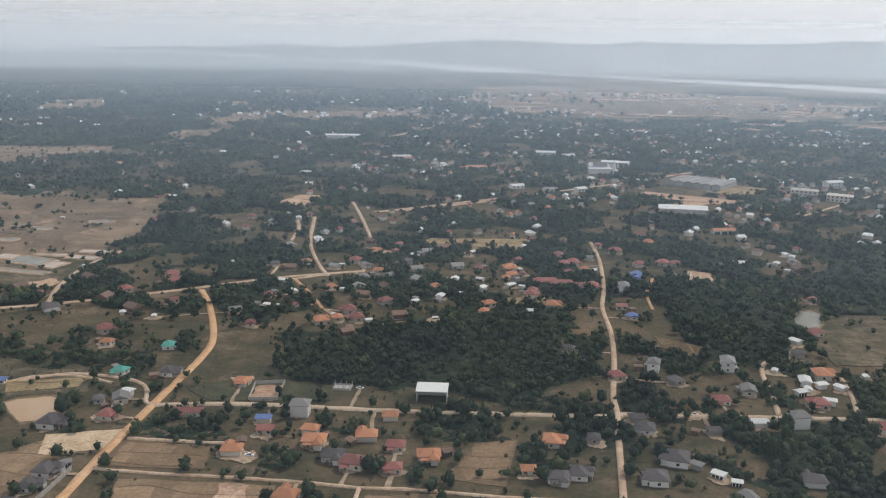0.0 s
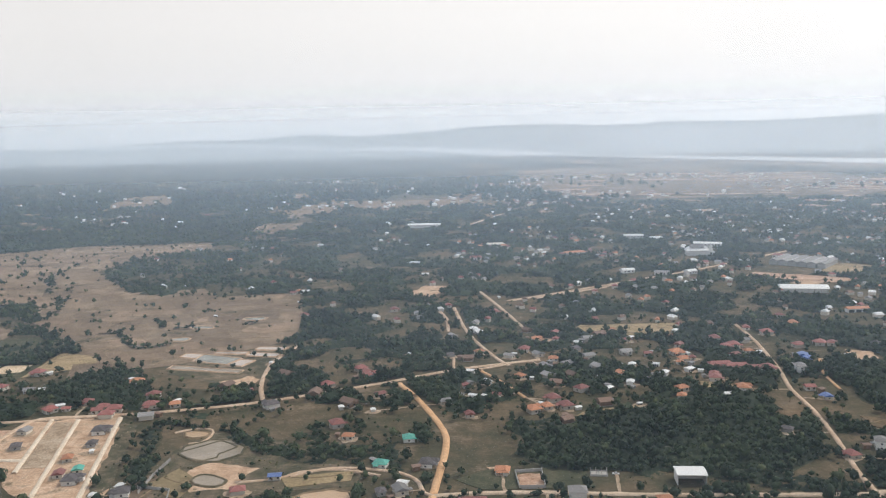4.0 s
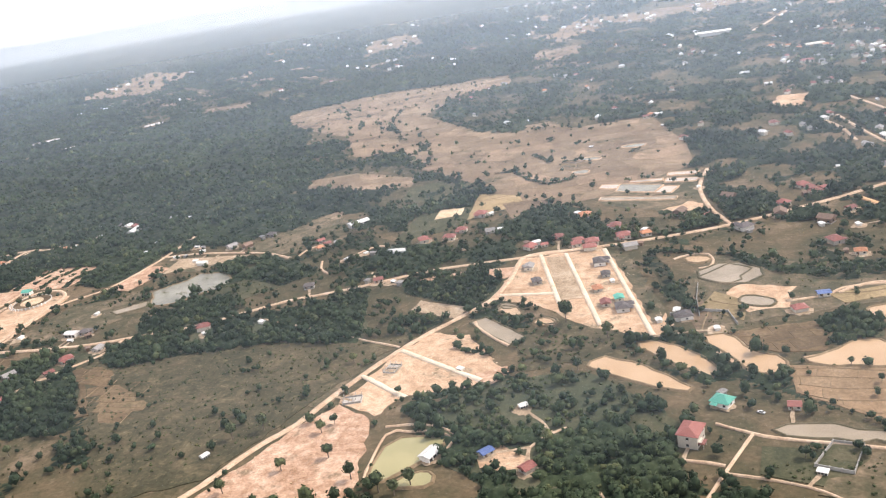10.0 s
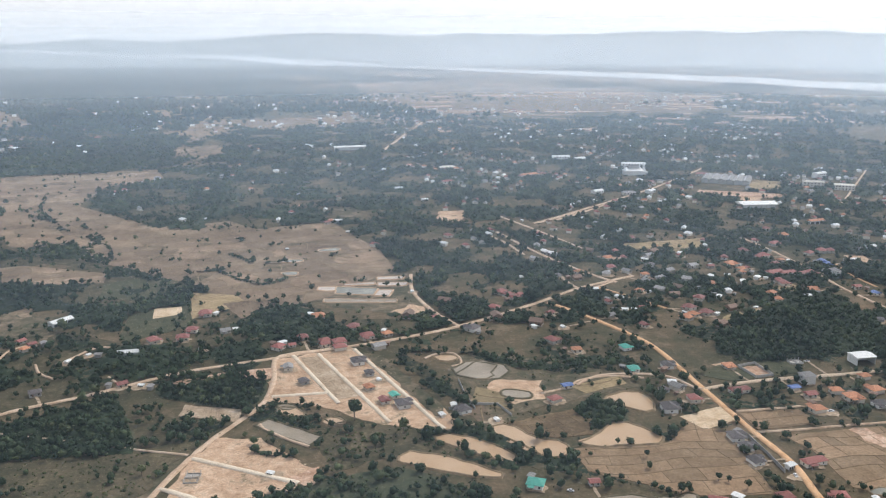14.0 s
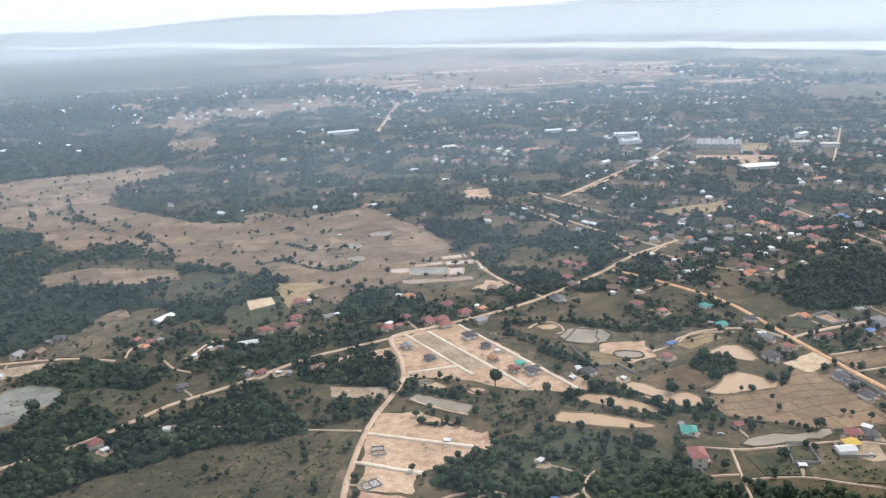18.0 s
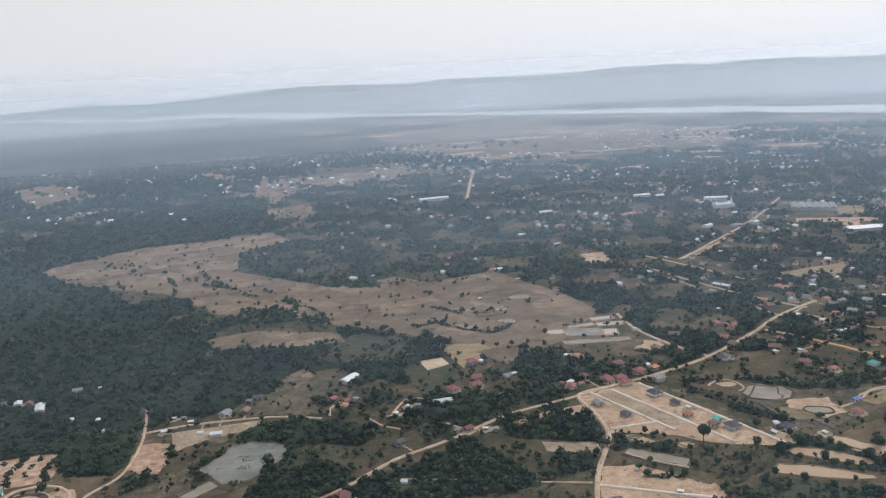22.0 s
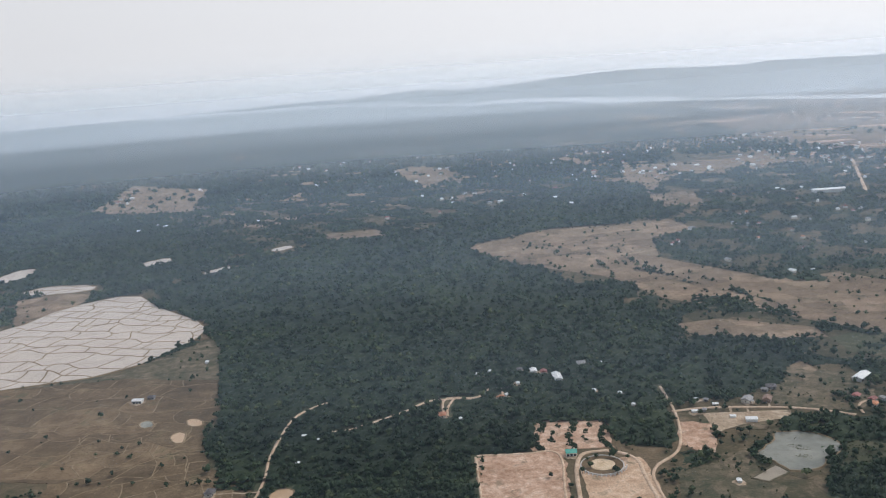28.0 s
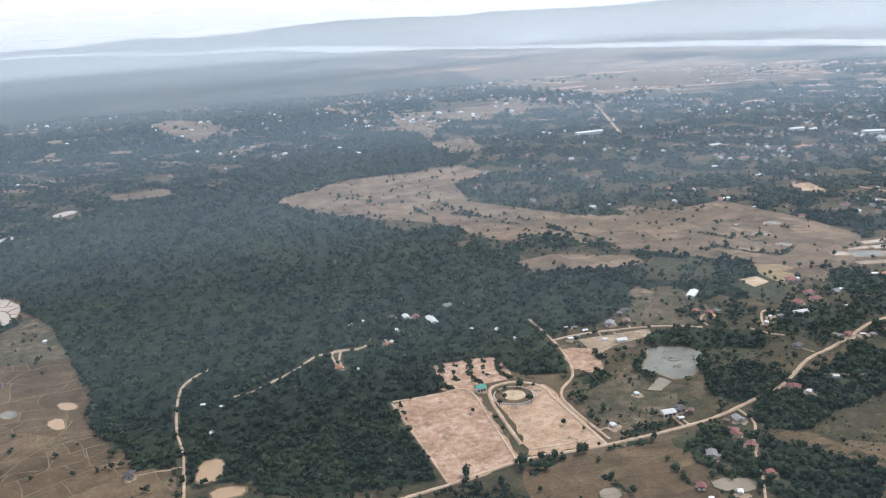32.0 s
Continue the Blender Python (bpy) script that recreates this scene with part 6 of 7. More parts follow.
for x0, y0, x1, y1, n in QUARTERS:
    for _ in range(n):
        for attempt in range(12):
            x, y = rng.uniform(x0, x1), rng.uniform(y0, y1)
            if vacant(x, y):
                settle(rng.choice(["grey", "rust", "red", "white_s", "orange_s", "red_s", "dark_s", "white_s", "rust", "grey"]), x, y, rng.uniform(0, 360), rng.uniform(0.7, 0.95))
                break
for k, ob in KINDS.items():
    if k not in used:
        ob.matrix_basis = pose(300 + 20 * len(used), 700, 0.05)
        used.add(k)

def road_point(x, y):
    """The nearest point of a road within 40 m."""
    best, at = 1600.0, None
    for (ax, ay), (bx, by) in ROAD_SPANS:
        l = (bx - ax) ** 2 + (by - ay) ** 2 or 1
        t = min(max(((x - ax) * (bx - ax) + (y - ay) * (by - ay)) / l, 0), 1)
        px, py = ax + t * (bx - ax), ay + t * (by - ay)
        if (px - x) ** 2 + (py - y) ** 2 < best:
            best, at = (px - x) ** 2 + (py - y) ** 2, (px, py)
    return at


# yards of trodden earth, outbuildings and garden trees round the nearer houses
KINDS["hut"] = shed("grey", "small open lean-to with grey roof", 3.6, 2.8, 2.1, 0.4, "wall_grey")
KINDS["hut_rust"] = shed("rust", "small outhouse with rusty zinc roof", 3.2, 2.6, 2.1, 0.5, "frame")
KINDS["hut_white"] = shed("white", "small carport with white metal roof", 4.2, 3.0, 2.2, 0.4, "wall_white")
for k in ("hut", "hut_rust", "hut_white"):
    FAMILY[k] = [KINDS[k], *KINDS[k].children_recursive]
yard_v, yard_f = [], []
for x, y in list(homes):
    if y > 640:
        continue
    i, j = int((y - Y0) / CELL), int((x - X0) / CELL)
    s = (slice(max(0, i - 7), i + 8), slice(max(0, j - 7), j + 8))
    d = np.hypot(gx[s] - x, gy[s] - y)
    trees[s] = np.where((d > 5) & (d < 13) & ~open_land[s], np.maximum(trees[s], 0.024), trees[s])
    z = 0.36 + 0.0008 * (len(yard_f) % 60)
    gate = road_point(x, y)
    if rng.uniform() < 0.7:
        rx, ry = rng.uniform(3.5, 6.5), rng.uniform(3.2, 5.5)
        b = len(yard_v)
        for t in np.linspace(0, 2 * math.pi, 26, endpoint=False):
            q = 1 + 0.55 * noise.noise(Vector((x + math.cos(t) * 1.1, y + math.sin(t) * 1.1, 4))) + 0.3 * noise.noise(Vector((x + math.cos(t) * 4, y + math.sin(t) * 4, 8)))
            yard_v.append((x + rx * q * math.cos(t), y - 1.5 + ry * q * math.sin(t), z))
        yard_f.append(tuple(range(b, b + 26)))
    if rng.uniform() < 0.45 and gate and 5 < math.hypot(gate[0] - x, gate[1] - y) < 32:
        l = math.hypot(gate[0] - x, gate[1] - y)
        nx, ny = -(gate[1] - y) / l, (gate[0] - x) / l
        b = len(yard_v)
        steps = max(2, int(l / 3))
        for k in range(steps + 1):
            q = k / steps
            px, py = x + (gate[0] - x) * q, y + (gate[1] - y) * q
            bend = 1.2 * noise.noise(Vector((px * 0.12, py * 0.12, 1)))
            h = 0.8 + 0.4 * noise.noise(Vector((px * 0.3, py * 0.3, 6)))
            yard_v += [(px + nx * (bend - h), py + ny * (bend - h), z + 0.06), (px + nx * (bend + h), py + ny * (bend + h), z + 0.06)]
            clear_trees(px, py, 2.4)
        yard_f += [(b + 2 * k, b + 2 * k + 1, b + 2 * k + 3, b + 2 * k + 2) for k in range(steps)]
    if rng.uniform() < 0.55:
        t = rng.uniform(0, 6.28)
        px, py = x + 7.5 * math.cos(t), y + 7.5 * math.sin(t)
        if vacant(px, py, 30):
            settle(rng.choice(["hut", "hut_rust", "hut_white"]), px, py, rng.uniform(0, 360), rng.uniform(0.7, 1.1))
tagged(mesh_from("yards", yard_v, yard_f, "yard"), "trodden earth yards round the houses", "yards", kind="stuff")

# the large white hall beside the town
hall = tagged(new("hall"), "large white metal-roofed hall", "hall")
boxed("wall", (-21, -8, 0, 21, 8, 4), "wall_white", hall)
part("roof", roof_mesh(42, 16, 4, 2.6, 0.0, 1.2), "white", hall)
for i in range(8):
    boxed("column", (-20.6 + i * 5.8, -8.5, 0, -20 + i * 5.8, -8.05, 4), "cement", hall)
hall.matrix_basis = pose(216, 806, 0.05, 0, 0, -10)
clear_trees(216, 806, 24)
# long white building, far
barn = tagged(new("long_building"), "very long low white-roofed building", "building")
boxed("wall", (-26, -5, 0, 26, 5, 5), "wall_white", barn)
part("roof", roof_mesh(52, 10, 5, 1.8, 0.0, 1.0), "white", barn)
barn.matrix_basis = pose(-172, 1384, 0.05)
clear_trees(-172, 1384, 26)
# the open white roadside shed
store = tagged(new("roadside_shed"), "open-fronted white shed beside the paved road", "shed")
boxed("wall", (-6.5, 3, 0, 6.5, 5, 5), "wall_white", store)
for s in (-1, 1):
    boxed("side_wall", (s * 6.5 - 0.15, -5, 0, s * 6.5 + 0.15, 3, 5), "wall_white", store)
part("roof", roof_mesh(13, 10, 5, 0.8, 0.0, 0.5), "white", store)
store.matrix_basis = pose(-7, 362, 0.05, 0, 0, -3)
clear_trees(-7, 362, 12)


# the round shrine court
court = tagged(new("shrine_court"), "round sandy shrine court ringed by white posts", "courtyard")
cx, cy = COURT


def ring(name, r0, r1, z, material, parent, label=""):
    v, f = [], []
    for i in range(48):
        t = 2 * math.pi * i / 48
        for r, h in ((r0, z), (r1, z), (r1, 0.0)):
            v.append((r * math.cos(t), r * math.sin(t), h))
    for i in range(48):
        j = (i + 1) % 48
        f += [(3 * i, 3 * i + 1, 3 * j + 1, 3 * j), (3 * i + 1, 3 * i + 2, 3 * j + 2, 3 * j + 1)]
    if r0 < 0.1:
        f.append(tuple(3 * i for i in range(47, -1, -1)))
    return mesh_from(name, v, f, material, parent, label)


ring("platform", 0.05, 8.0, 0.9, "sand", court, "raised round sand platform")
ring("walk", 8.05, 13.0, 0.5, "brown", court, "brown ring walk")
ring("kerb", 13.05, 13.8, 0.8, "cement", court, "pale low kerb")
for i in range(15):
    t = math.radians(195 + i * 10.5)
    x, y = 15.2 * math.cos(t), 15.2 * math.sin(t)
    boxed("post", (x - 0.28, y - 0.28, 0, x + 0.28, y + 0.28, 1.8), "wall_white", court)
court.matrix_basis = pose(cx, cy, 0.2)


def garden_wall(corners, high, label, closed=True):
    """A block wall round a plot: a panel for each side, and posts."""
    e = tagged(new("garden_wall"), label, "wall")
    ends = corners[1:] + (corners[:1] if closed else [])
    for (ax, ay), (bx, by) in zip(corners, ends):
        l = math.hypot(bx - ax, by - ay)
        t = math.atan2(by - ay, bx - ax)
        o = boxed("panel", (0, -0.12, 0, l, 0.12, high), "wall_grey", e)
        o.matrix_basis = pose(ax, ay, 0.05, 0, 0, math.degrees(t))
        for i in range(int(l / 4) + 1):
            q = boxed("post", (i * 4 - 0.18, -0.18, 0, i * 4 + 0.18, 0.18, high + 0.25), "cement", e)
            q.matrix_basis = pose(ax, ay, 0.05, 0, 0, math.degrees(t))


for corners, high, label in WALLS:
    garden_wall(corners, high, label, "round an" in label or "round the building" in label)

# the market halls: ridged grey roofs side by side
mx, my, ma = MARKET
for i in range(6):
    hall_m = tagged(new("market_hall"), "long grey market hall with ridged metal roof", "hall", "market halls of the town")
    boxed("wall", (-4.6, -24, 0, 4.6, 24, 5), "wall_grey", hall_m)
    bm = roof_mesh(48, 9.4, 5, 1.6, 0.0, 0.3)
    bmesh.ops.rotate(bm, cent=(0, 0, 0), matrix=Matrix.Rotation(math.pi / 2, 3, "Z"), verts=bm.verts)
    part("roof", bm, "grey", hall_m)
    for y in (-16, -8, 0, 8, 16):
        boxed("skylight", (-2.6, y - 1, 6.1, -1.4, y + 1, 6.45), "white", hall_m)
    hall_m.matrix_basis = pose(mx, my, 0.05, 0, 0, ma) @ pose((i - 2.5) * 10.4, 0, 0)
clear_trees(mx, my, 52)
clear_trees(mx - 40, my - 45, 30)

# larger buildings of the town
def town_block(x, y, turn, w, d, storeys, roof, label):
    e = tagged(new("town_building"), label, "building")
    top = 3.2 * storeys
    boxed("wall", (-w / 2, -d / 2, 0, w / 2, d / 2, top), "wall" if roof != "white" else "wall_white", e)
    part("roof", roof_mesh(w, d, top, 1.6, 0.0 if roof == "white" else 2.5, 0.7), roof, e)
    for s in range(storeys):
        for i in range(max(3, int(w / 4))):
            u = -w / 2 + w * (i + 0.5) / max(3, int(w / 4))
            boxed("window", (u - 0.9, -d / 2 - 0.06, 1 + 3.2 * s, u + 0.9, -d / 2, 2.4 + 3.2 * s), "glass", e)
    e.matrix_basis = pose(x, y, 0.05, 0, 0, turn)
    clear_trees(x, y, 0.55 * w)
    homes.append((x, y))


for x, y, turn, w, d, storeys, roof, label in (
        (128, 1191, -8, 26, 10, 2, "white", "white two-storey town hall with metal roof"), (158, 1187, 12, 16, 9, 1, "white", "low white building with metal roof"), (206, 1100, -20, 34, 12, 2, "white", "pale school block with white roof"),
        (366, 902, -30, 26, 9, 2, "wall", "cream two-storey building with flat pale roof"), (390, 872, -30, 24, 9, 2, "wall", "cream two-storey building with flat pale roof"), (-67, 1154, 5, 26, 10, 1, "wall", "cream compound building with pale roof"),
        (30, 1066, 14, 26, 9, 1, "orange", "long building with orange roof"), (52, 1060, -70, 18, 8, 1, "red", "long building with red roof"), (70, 928, 20, 14, 8, 1, "white", "white workshop with metal roof"), (104, 909, -10, 16, 8, 1, "grey", "low workshop with grey metal roof"),
        (136, 914, 30, 12, 8, 1, "white", "white workshop with metal roof"), (-95, 1040, 0, 14, 9, 1, "red", "hall with bright red roof"), (268, 1010, -35, 18, 9, 1, "red", "long building with red roof"), (420, 960, 15, 20, 10, 2, "white", "white town block with metal roof")):
    town_block(x, y, turn, w, d, storeys, roof, label)

# the temple with its spire
tx0, ty0 = TEMPLE
temple = tagged(new("temple"), "white temple with stepped roof and slender spire", "temple")
boxed("wall", (-13, -6, 0, 13, 6, 6), "wall_white", temple)
part("roof", roof_mesh(26, 12, 6, 4.5, 3.0, 1.0), "white", temple)
part("upper_roof", roof_mesh(16, 7, 9.5, 4.0, 1.5, 0.8), "grey", temple)
bm = bmesh.new()
bmesh.ops.create_cone(bm, segments=12, radius1=3.4, radius2=0.15, depth=13, matrix=Matrix.Translation((17, 0, 10)))
box(bm, 12.6, -4.4, 0, 21.4, 4.4, 4.2)
part("spire", bm, "wall_white", temple)
temple.matrix_basis = pose(tx0, ty0, 0.05)
clear_trees(tx0, ty0, 22)

# stones and building rubble strewn over the cleared plots
rub_v, rub_f = [], []
for name in ("estate", "south_plots", "pink_clearing", "cleared_square", "south_clay", "gravel_plot", "sand_yard", "bank_clay", "corner_rough", "brick_yard", "rubble_yard", "court_field", "forest_yard", "site_floor", "dump_patch", "compound", "site_earth", "bank_clay", "estate_side"):
    poly = FIELDS[name][1]
    xs, ys = [p[0] for p in poly], [p[1] for p in poly]
    area = (max(xs) - min(xs)) * (max(ys) - min(ys))
    x, y = rng.uniform(min(xs), max(xs), int(area * 0.08)), rng.uniform(min(ys), max(ys), int(area * 0.08))
    k = inside(poly, x, y) & (np.sin(x / 5) + np.sin(y / 4 + x / 9) > 0.3)
    for px, py in zip(x[k], y[k]):
        w, d, h, a = rng.uniform(0.12, 0.5), rng.uniform(0.1, 0.4), rng.uniform(0.1, 0.35), rng.uniform(0, 3.14)
        c, s = math.cos(a), math.sin(a)
        b = len(rub_v)
        for z, q in ((0.1, 1.0), (0.12 + h, 0.7)):
            rub_v += [(px + (u * c - v * s) * q, py + (u * s + v * c) * q, z) for u, v in ((-w, -d), (w, -d), (w, d), (-w, d))]
        rub_f += [(b, b + 1, b + 5, b + 4), (b + 1, b + 2, b + 6, b + 5), (b + 2, b + 3, b + 7, b + 6), (b + 3, b, b + 4, b + 7), (b + 4, b + 5, b + 6, b + 7)]
tagged(mesh_from("rubble", rub_v, rub_f, "sand"), "pale stones and rubble strewn over bare ground", "rubble", kind="stuff")

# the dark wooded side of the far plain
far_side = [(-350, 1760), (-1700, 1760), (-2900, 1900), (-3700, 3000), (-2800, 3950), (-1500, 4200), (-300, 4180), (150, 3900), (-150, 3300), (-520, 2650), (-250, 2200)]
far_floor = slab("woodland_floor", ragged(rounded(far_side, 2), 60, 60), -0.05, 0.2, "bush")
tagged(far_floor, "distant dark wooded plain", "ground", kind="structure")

# pale parcels of the far plain
par = {"paddy": ([], []), "pinksoil": ([], [])}
for k in range(620):
    y = rng.uniform(1550, 3700)
    x = rng.uniform(-0.1, 1.0) * y * 0.8 - 300 if rng.uniform() < 0.8 else rng.uniform(-0.85, 0) * y * 0.8 - 350
    w, d, a = rng.uniform(20, 110), rng.uniform(10, 38), rng.uniform(-0.35, 0.35) - 0.3
    pv, pf = par["pinksoil" if k % 5 < 3 and x > 0 else "paddy"]
    b = len(pv)
    shape = [(w * math.cos(t) * rng.uniform(0.65, 1.15), d * math.sin(t) * rng.uniform(0.65, 1.15)) for t in np.linspace(0, 2 * math.pi, 11, endpoint=False)]
    z = 0.3 + 0.4 * rng.uniform()
    pv += [(x + u * math.cos(a) - v * math.sin(a), y + u * math.sin(a) + v * math.cos(a), z) for u, v in shape]
    pf.append(tuple(range(b, b + 11)))
tagged(mesh_from("far_fields", *par["paddy"], "paddy"), "pale dry fields of the distant plain", "fields", kind="stuff")
tagged(mesh_from("far_fields", *par["pinksoil"], "pinksoil"), "pinkish bare ground of the distant town", "fields", kind="stuff")

# the villages farther off and the distant town: small roofs without number
groups = {"white": ([], []), "red": ([], []), "grey": ([], []), "rust": ([], []), "orange": ([], []), "wall": ([], [])}


def small_house(x, y, roof, w, d, h, a):
    c, s = math.cos(a), math.sin(a)

    def at(u, v, z):
        return (x + u * c - v * s, y + u * s + v * c, z)
    v, f = groups["wall"]
    b = len(v)
    v += [at(-w, -d, 0), at(w, -d, 0), at(w, d, 0), at(-w, d, 0), at(-w, -d, h), at(w, -d, h), at(w, d, h), at(-w, d, h)]
    f += [(b, b + 1, b + 5, b + 4), (b + 1, b + 2, b + 6, b + 5), (b + 2, b + 3, b + 7, b + 6), (b + 3, b, b + 4, b + 7)]
    v, f = groups[roof]
    b = len(v)
    w, d = w + 0.6, d + 0.6
    v += [at(-w, -d, h), at(w, -d, h), at(w, d, h), at(-w, d, h), at(-w * 0.7, 0, h + 1.8), at(w * 0.7, 0, h + 1.8)]
    f += [(b, b + 1, b + 5, b + 4), (b + 2, b + 3, b + 4, b + 5), (b + 1, b + 2, b + 5), (b + 3, b, b + 4)]


HAMLETS = [(-130, 660, 130, 800, 50), (-120, 800, 480, 1300, 760), (-380, 700, -120, 1000, 40), (-420, 1000, -100, 1450, 60), (330, 640, 620, 1000, 170), (130, 640, 330, 800, 50), (-560, 840, -430, 1150, 14), (-60, 1300, 700, 1700, 430)]
roofs = ["white", "white", "grey", "rust", "rust", "red", "grey", "orange", "grey", "red"]
for x0, y0, x1, y1, n in HAMLETS:
    for _ in range(n):
        x, y = rng.uniform(x0, x1), rng.uniform(y0, y1)
        if vacant(x, y, 120) and noise.noise(Vector((x * 0.011, y * 0.009, 2.2))) > -0.08:
            homes.append((x, y))
            clear_trees(x, y, 4.2)
            small_house(x, y, rng.choice(roofs), rng.uniform(1.7, 3.9), rng.uniform(1.5, 2.8), rng.uniform(2.2, 3.2), rng.uniform(0, 3.14))
n = 2900
hx, hy = rng.uniform(-900, 2400, n), rng.uniform(1700, 3100, n)
keep = (np.sin(hx / 130 + hy / 260) + np.sin(hy / 90 - hx / 310) > rng.uniform(-0.6, 1.6, n)) & (hx > (hy - 1500) * 0.2 - 230)
for x, y in zip(hx[keep], hy[keep]):
    small_house(x, y, rng.choice(roofs), rng.uniform(2.4, 5.5), rng.uniform(2, 4), rng.uniform(3, 5), rng.uniform(0, 3.14))
# scattered roofs among the far western woods
for cx, cy, n in ((-1150, 2300, 12), (-915, 2440, 14), (-1500, 1900, 10), (-850, 1890, 10), (-430, 2490, 16), (-545, 2530, 14), (-634, 2036, 16), (-756, 2029, 9), (-784, 1581, 8), (-715, 1503, 5), (-407, 1788, 14), (-657, 1635, 6), (-1250, 1500, 5), (-250, 1800, 22), (-330, 2150, 18)):
    for _ in range(n):
        small_house(cx + rng.normal(0, 110), cy + rng.normal(0, 60), rng.choice(["white", "white", "grey", "red"]), rng.uniform(2, 5), rng.uniform(2, 3.4), 3.2, rng.uniform(-0.4, 0.4))
for r, (v, f) in groups.items():
    o = mesh_from("town_walls" if r == "wall" else "town_roofs", v, f, r)
    tagged(o, {"white": "pale metal roofs of the distant town", "red": "red roofs of the distant town", "grey": "grey roofs of the distant town", "rust": "rusty roofs of the distant town",
               "orange": "orange tile roofs of the distant town", "wall": "cream walls of the distant town"}[r], "town", kind="stuff")


# ---- trees ----
def crown_points(n_leaf, seed, tall=0.9, leaf=0.5, plain=False):
    """One crown of radius 1: a dark core and loose leaf clumps round it, as triangles."""
    g = np.random.default_rng(seed)
    bm = bmesh.new()
    if plain:
        ends = [bm.verts.new(c) for c in ((0.74, 0, 0), (0, 0.74, 0), (-0.74, 0, 0), (0, -0.74, 0), (0, 0, 0.8), (0, 0, -0.6))]
        for i in range(4):
            bm.faces.new((ends[i], ends[(i + 1) % 4], ends[4]))
            bm.faces.new((ends[(i + 1) % 4], ends[i], ends[5]))
    else:
        bmesh.ops.create_icosphere(bm, subdivisions=1, radius=0.72)
    bm.verts.index_update()
    core = np.array([v.co[:] for v in bm.verts]) * g.uniform(0.75, 1.2, (len(bm.verts), 1)) * (1, 1, tall)
    tri = np.array([[v.index for v in f.verts] for f in bm.faces])
    bm.free()
    vs, fs = [core], [tri]
    lobes = g.normal(size=(7, 3))
    lobes /= np.linalg.norm(lobes, axis=1)[:, None]
    lobes[:, 2] = np.abs(lobes[:, 2]) * 0.9 - 0.15
    lobes *= 0.55
    d = g.normal(size=(n_leaf, 3))
    d /= np.linalg.norm(d, axis=1)[:, None]
    c = lobes[g.integers(0, 7, n_leaf)] + d * g.uniform(0.3, 0.52, (n_leaf, 1))
    c[:, 2] *= tall
    a = g.normal(size=(n_leaf, 3))
    b = np.cross(d + 0.5 * g.normal(size=(n_leaf, 3)), a)
    a = np.cross(b, d)
    for q in (a, b):
        q /= np.linalg.norm(q, axis=1)[:, None]
    s = leaf * g.uniform(0.6, 1.1, (n_leaf, 1))
    leaves = np.stack([c + a * s * 0.7, c - a * s * 0.4 + b * s * 0.55, c - a * s * 0.4 - b * s * 0.55], 1).reshape(-1, 3)
    vs.append(leaves)
    fs.append(len(core) + np.arange(3 * n_leaf).reshape(-1, 3))
    return np.concatenate(vs), np.concatenate(fs)


def scatter(name, x, y, r, lift, protos, material, label, category):
    """Many crowns in one mesh."""
    vs, fs, off = [], [], 0
    which = rng.integers(0, len(protos), len(x))
    for k, (pv, pf) in enumerate(protos):
        i = np.nonzero(which == k)[0]
        if not len(i):
            continue
        ang = rng.uniform(0, 2 * np.pi, len(i))
        ca, sa, rr = np.cos(ang)[:, None], np.sin(ang)[:, None], r[i][:, None]
        wide = rng.uniform(0.85, 1.15, (len(i), 1))
        px = (pv[None, :, 0] * ca - pv[None, :, 1] * sa) * rr * wide + x[i][:, None]
        py = (pv[None, :, 0] * sa + pv[None, :, 1] * ca) * rr / wide + y[i][:, None]
        pz = (pv[None, :, 2] + lift) * rr * rng.uniform(0.85, 1.3, (len(i), 1))
        vs.append(np.stack([px, py, pz], 2).reshape(-1, 3))
        fs.append((pf[None] + (np.arange(len(i)) * len(pv))[:, None, None]).reshape(-1, 3) + off)
        off += len(i) * len(pv)
    v, f = np.concatenate(vs).astype(np.float32), np.concatenate(fs).astype(np.int32)
    me = bpy.data.meshes.new(name)
    me.vertices.add(len(v))
    me.vertices.foreach_set("co", v.ravel())
    me.loops.add(f.size)
    me.loops.foreach_set("vertex_index", f.ravel())
    me.polygons.add(len(f))
    me.polygons.foreach_set("loop_start", np.arange(0, f.size, 3, dtype=np.int32))
    me.update(calc_edges=True)
    me.materials.append(M[material])
    return tagged(new(name, me), label, category, kind="stuff")


PROTO = [crown_points(44, s, (0.8, 0.95, 1.1, 1.25)[s % 4], 0.40) for s in range(8)]
PROTO_NEXT = [crown_points(15, s + 10, (0.8, 0.95, 1.15)[s % 3], 0.66, True) for s in range(6)]
PROTO_MID = [crown_points(6, s + 20, 0.9, 0.9, True) for s in range(5)]
PROTO_FAR = [crown_points(6, s + 30, 0.75, 1.0, True) for s in range(4)]

seen_from = np.abs((gx + 420) / (gy + 420)) < 1.35
chance = np.where(gy > 560, 0.58, 1.0) * np.where(gy > 900, 0.95, 1.0) * trees * free * seen_from * CELL * CELL
pick = np.nonzero((rng.uniform(size=gx.shape) < chance).ravel())[0]
tx, ty = gx.ravel()[pick] + rng.uniform(-1, 1, len(pick)), gy.ravel()[pick] + rng.uniform(-1, 1, len(pick))
dense_here = trees.ravel()[pick] > 0.018
tr = np.where(dense_here, rng.uniform(0.95, 1.85, len(pick)) ** 2 * np.where(rng.uniform(size=len(pick)) < 0.07, 1.35, 0.95), rng.uniform(1.0, 3.0, len(pick)) * rng.uniform(0.7, 1.1, len(pick)))
tr = tr * np.where(ty > 900, 1.16, np.where(ty > 560, 1.07, 1.0))
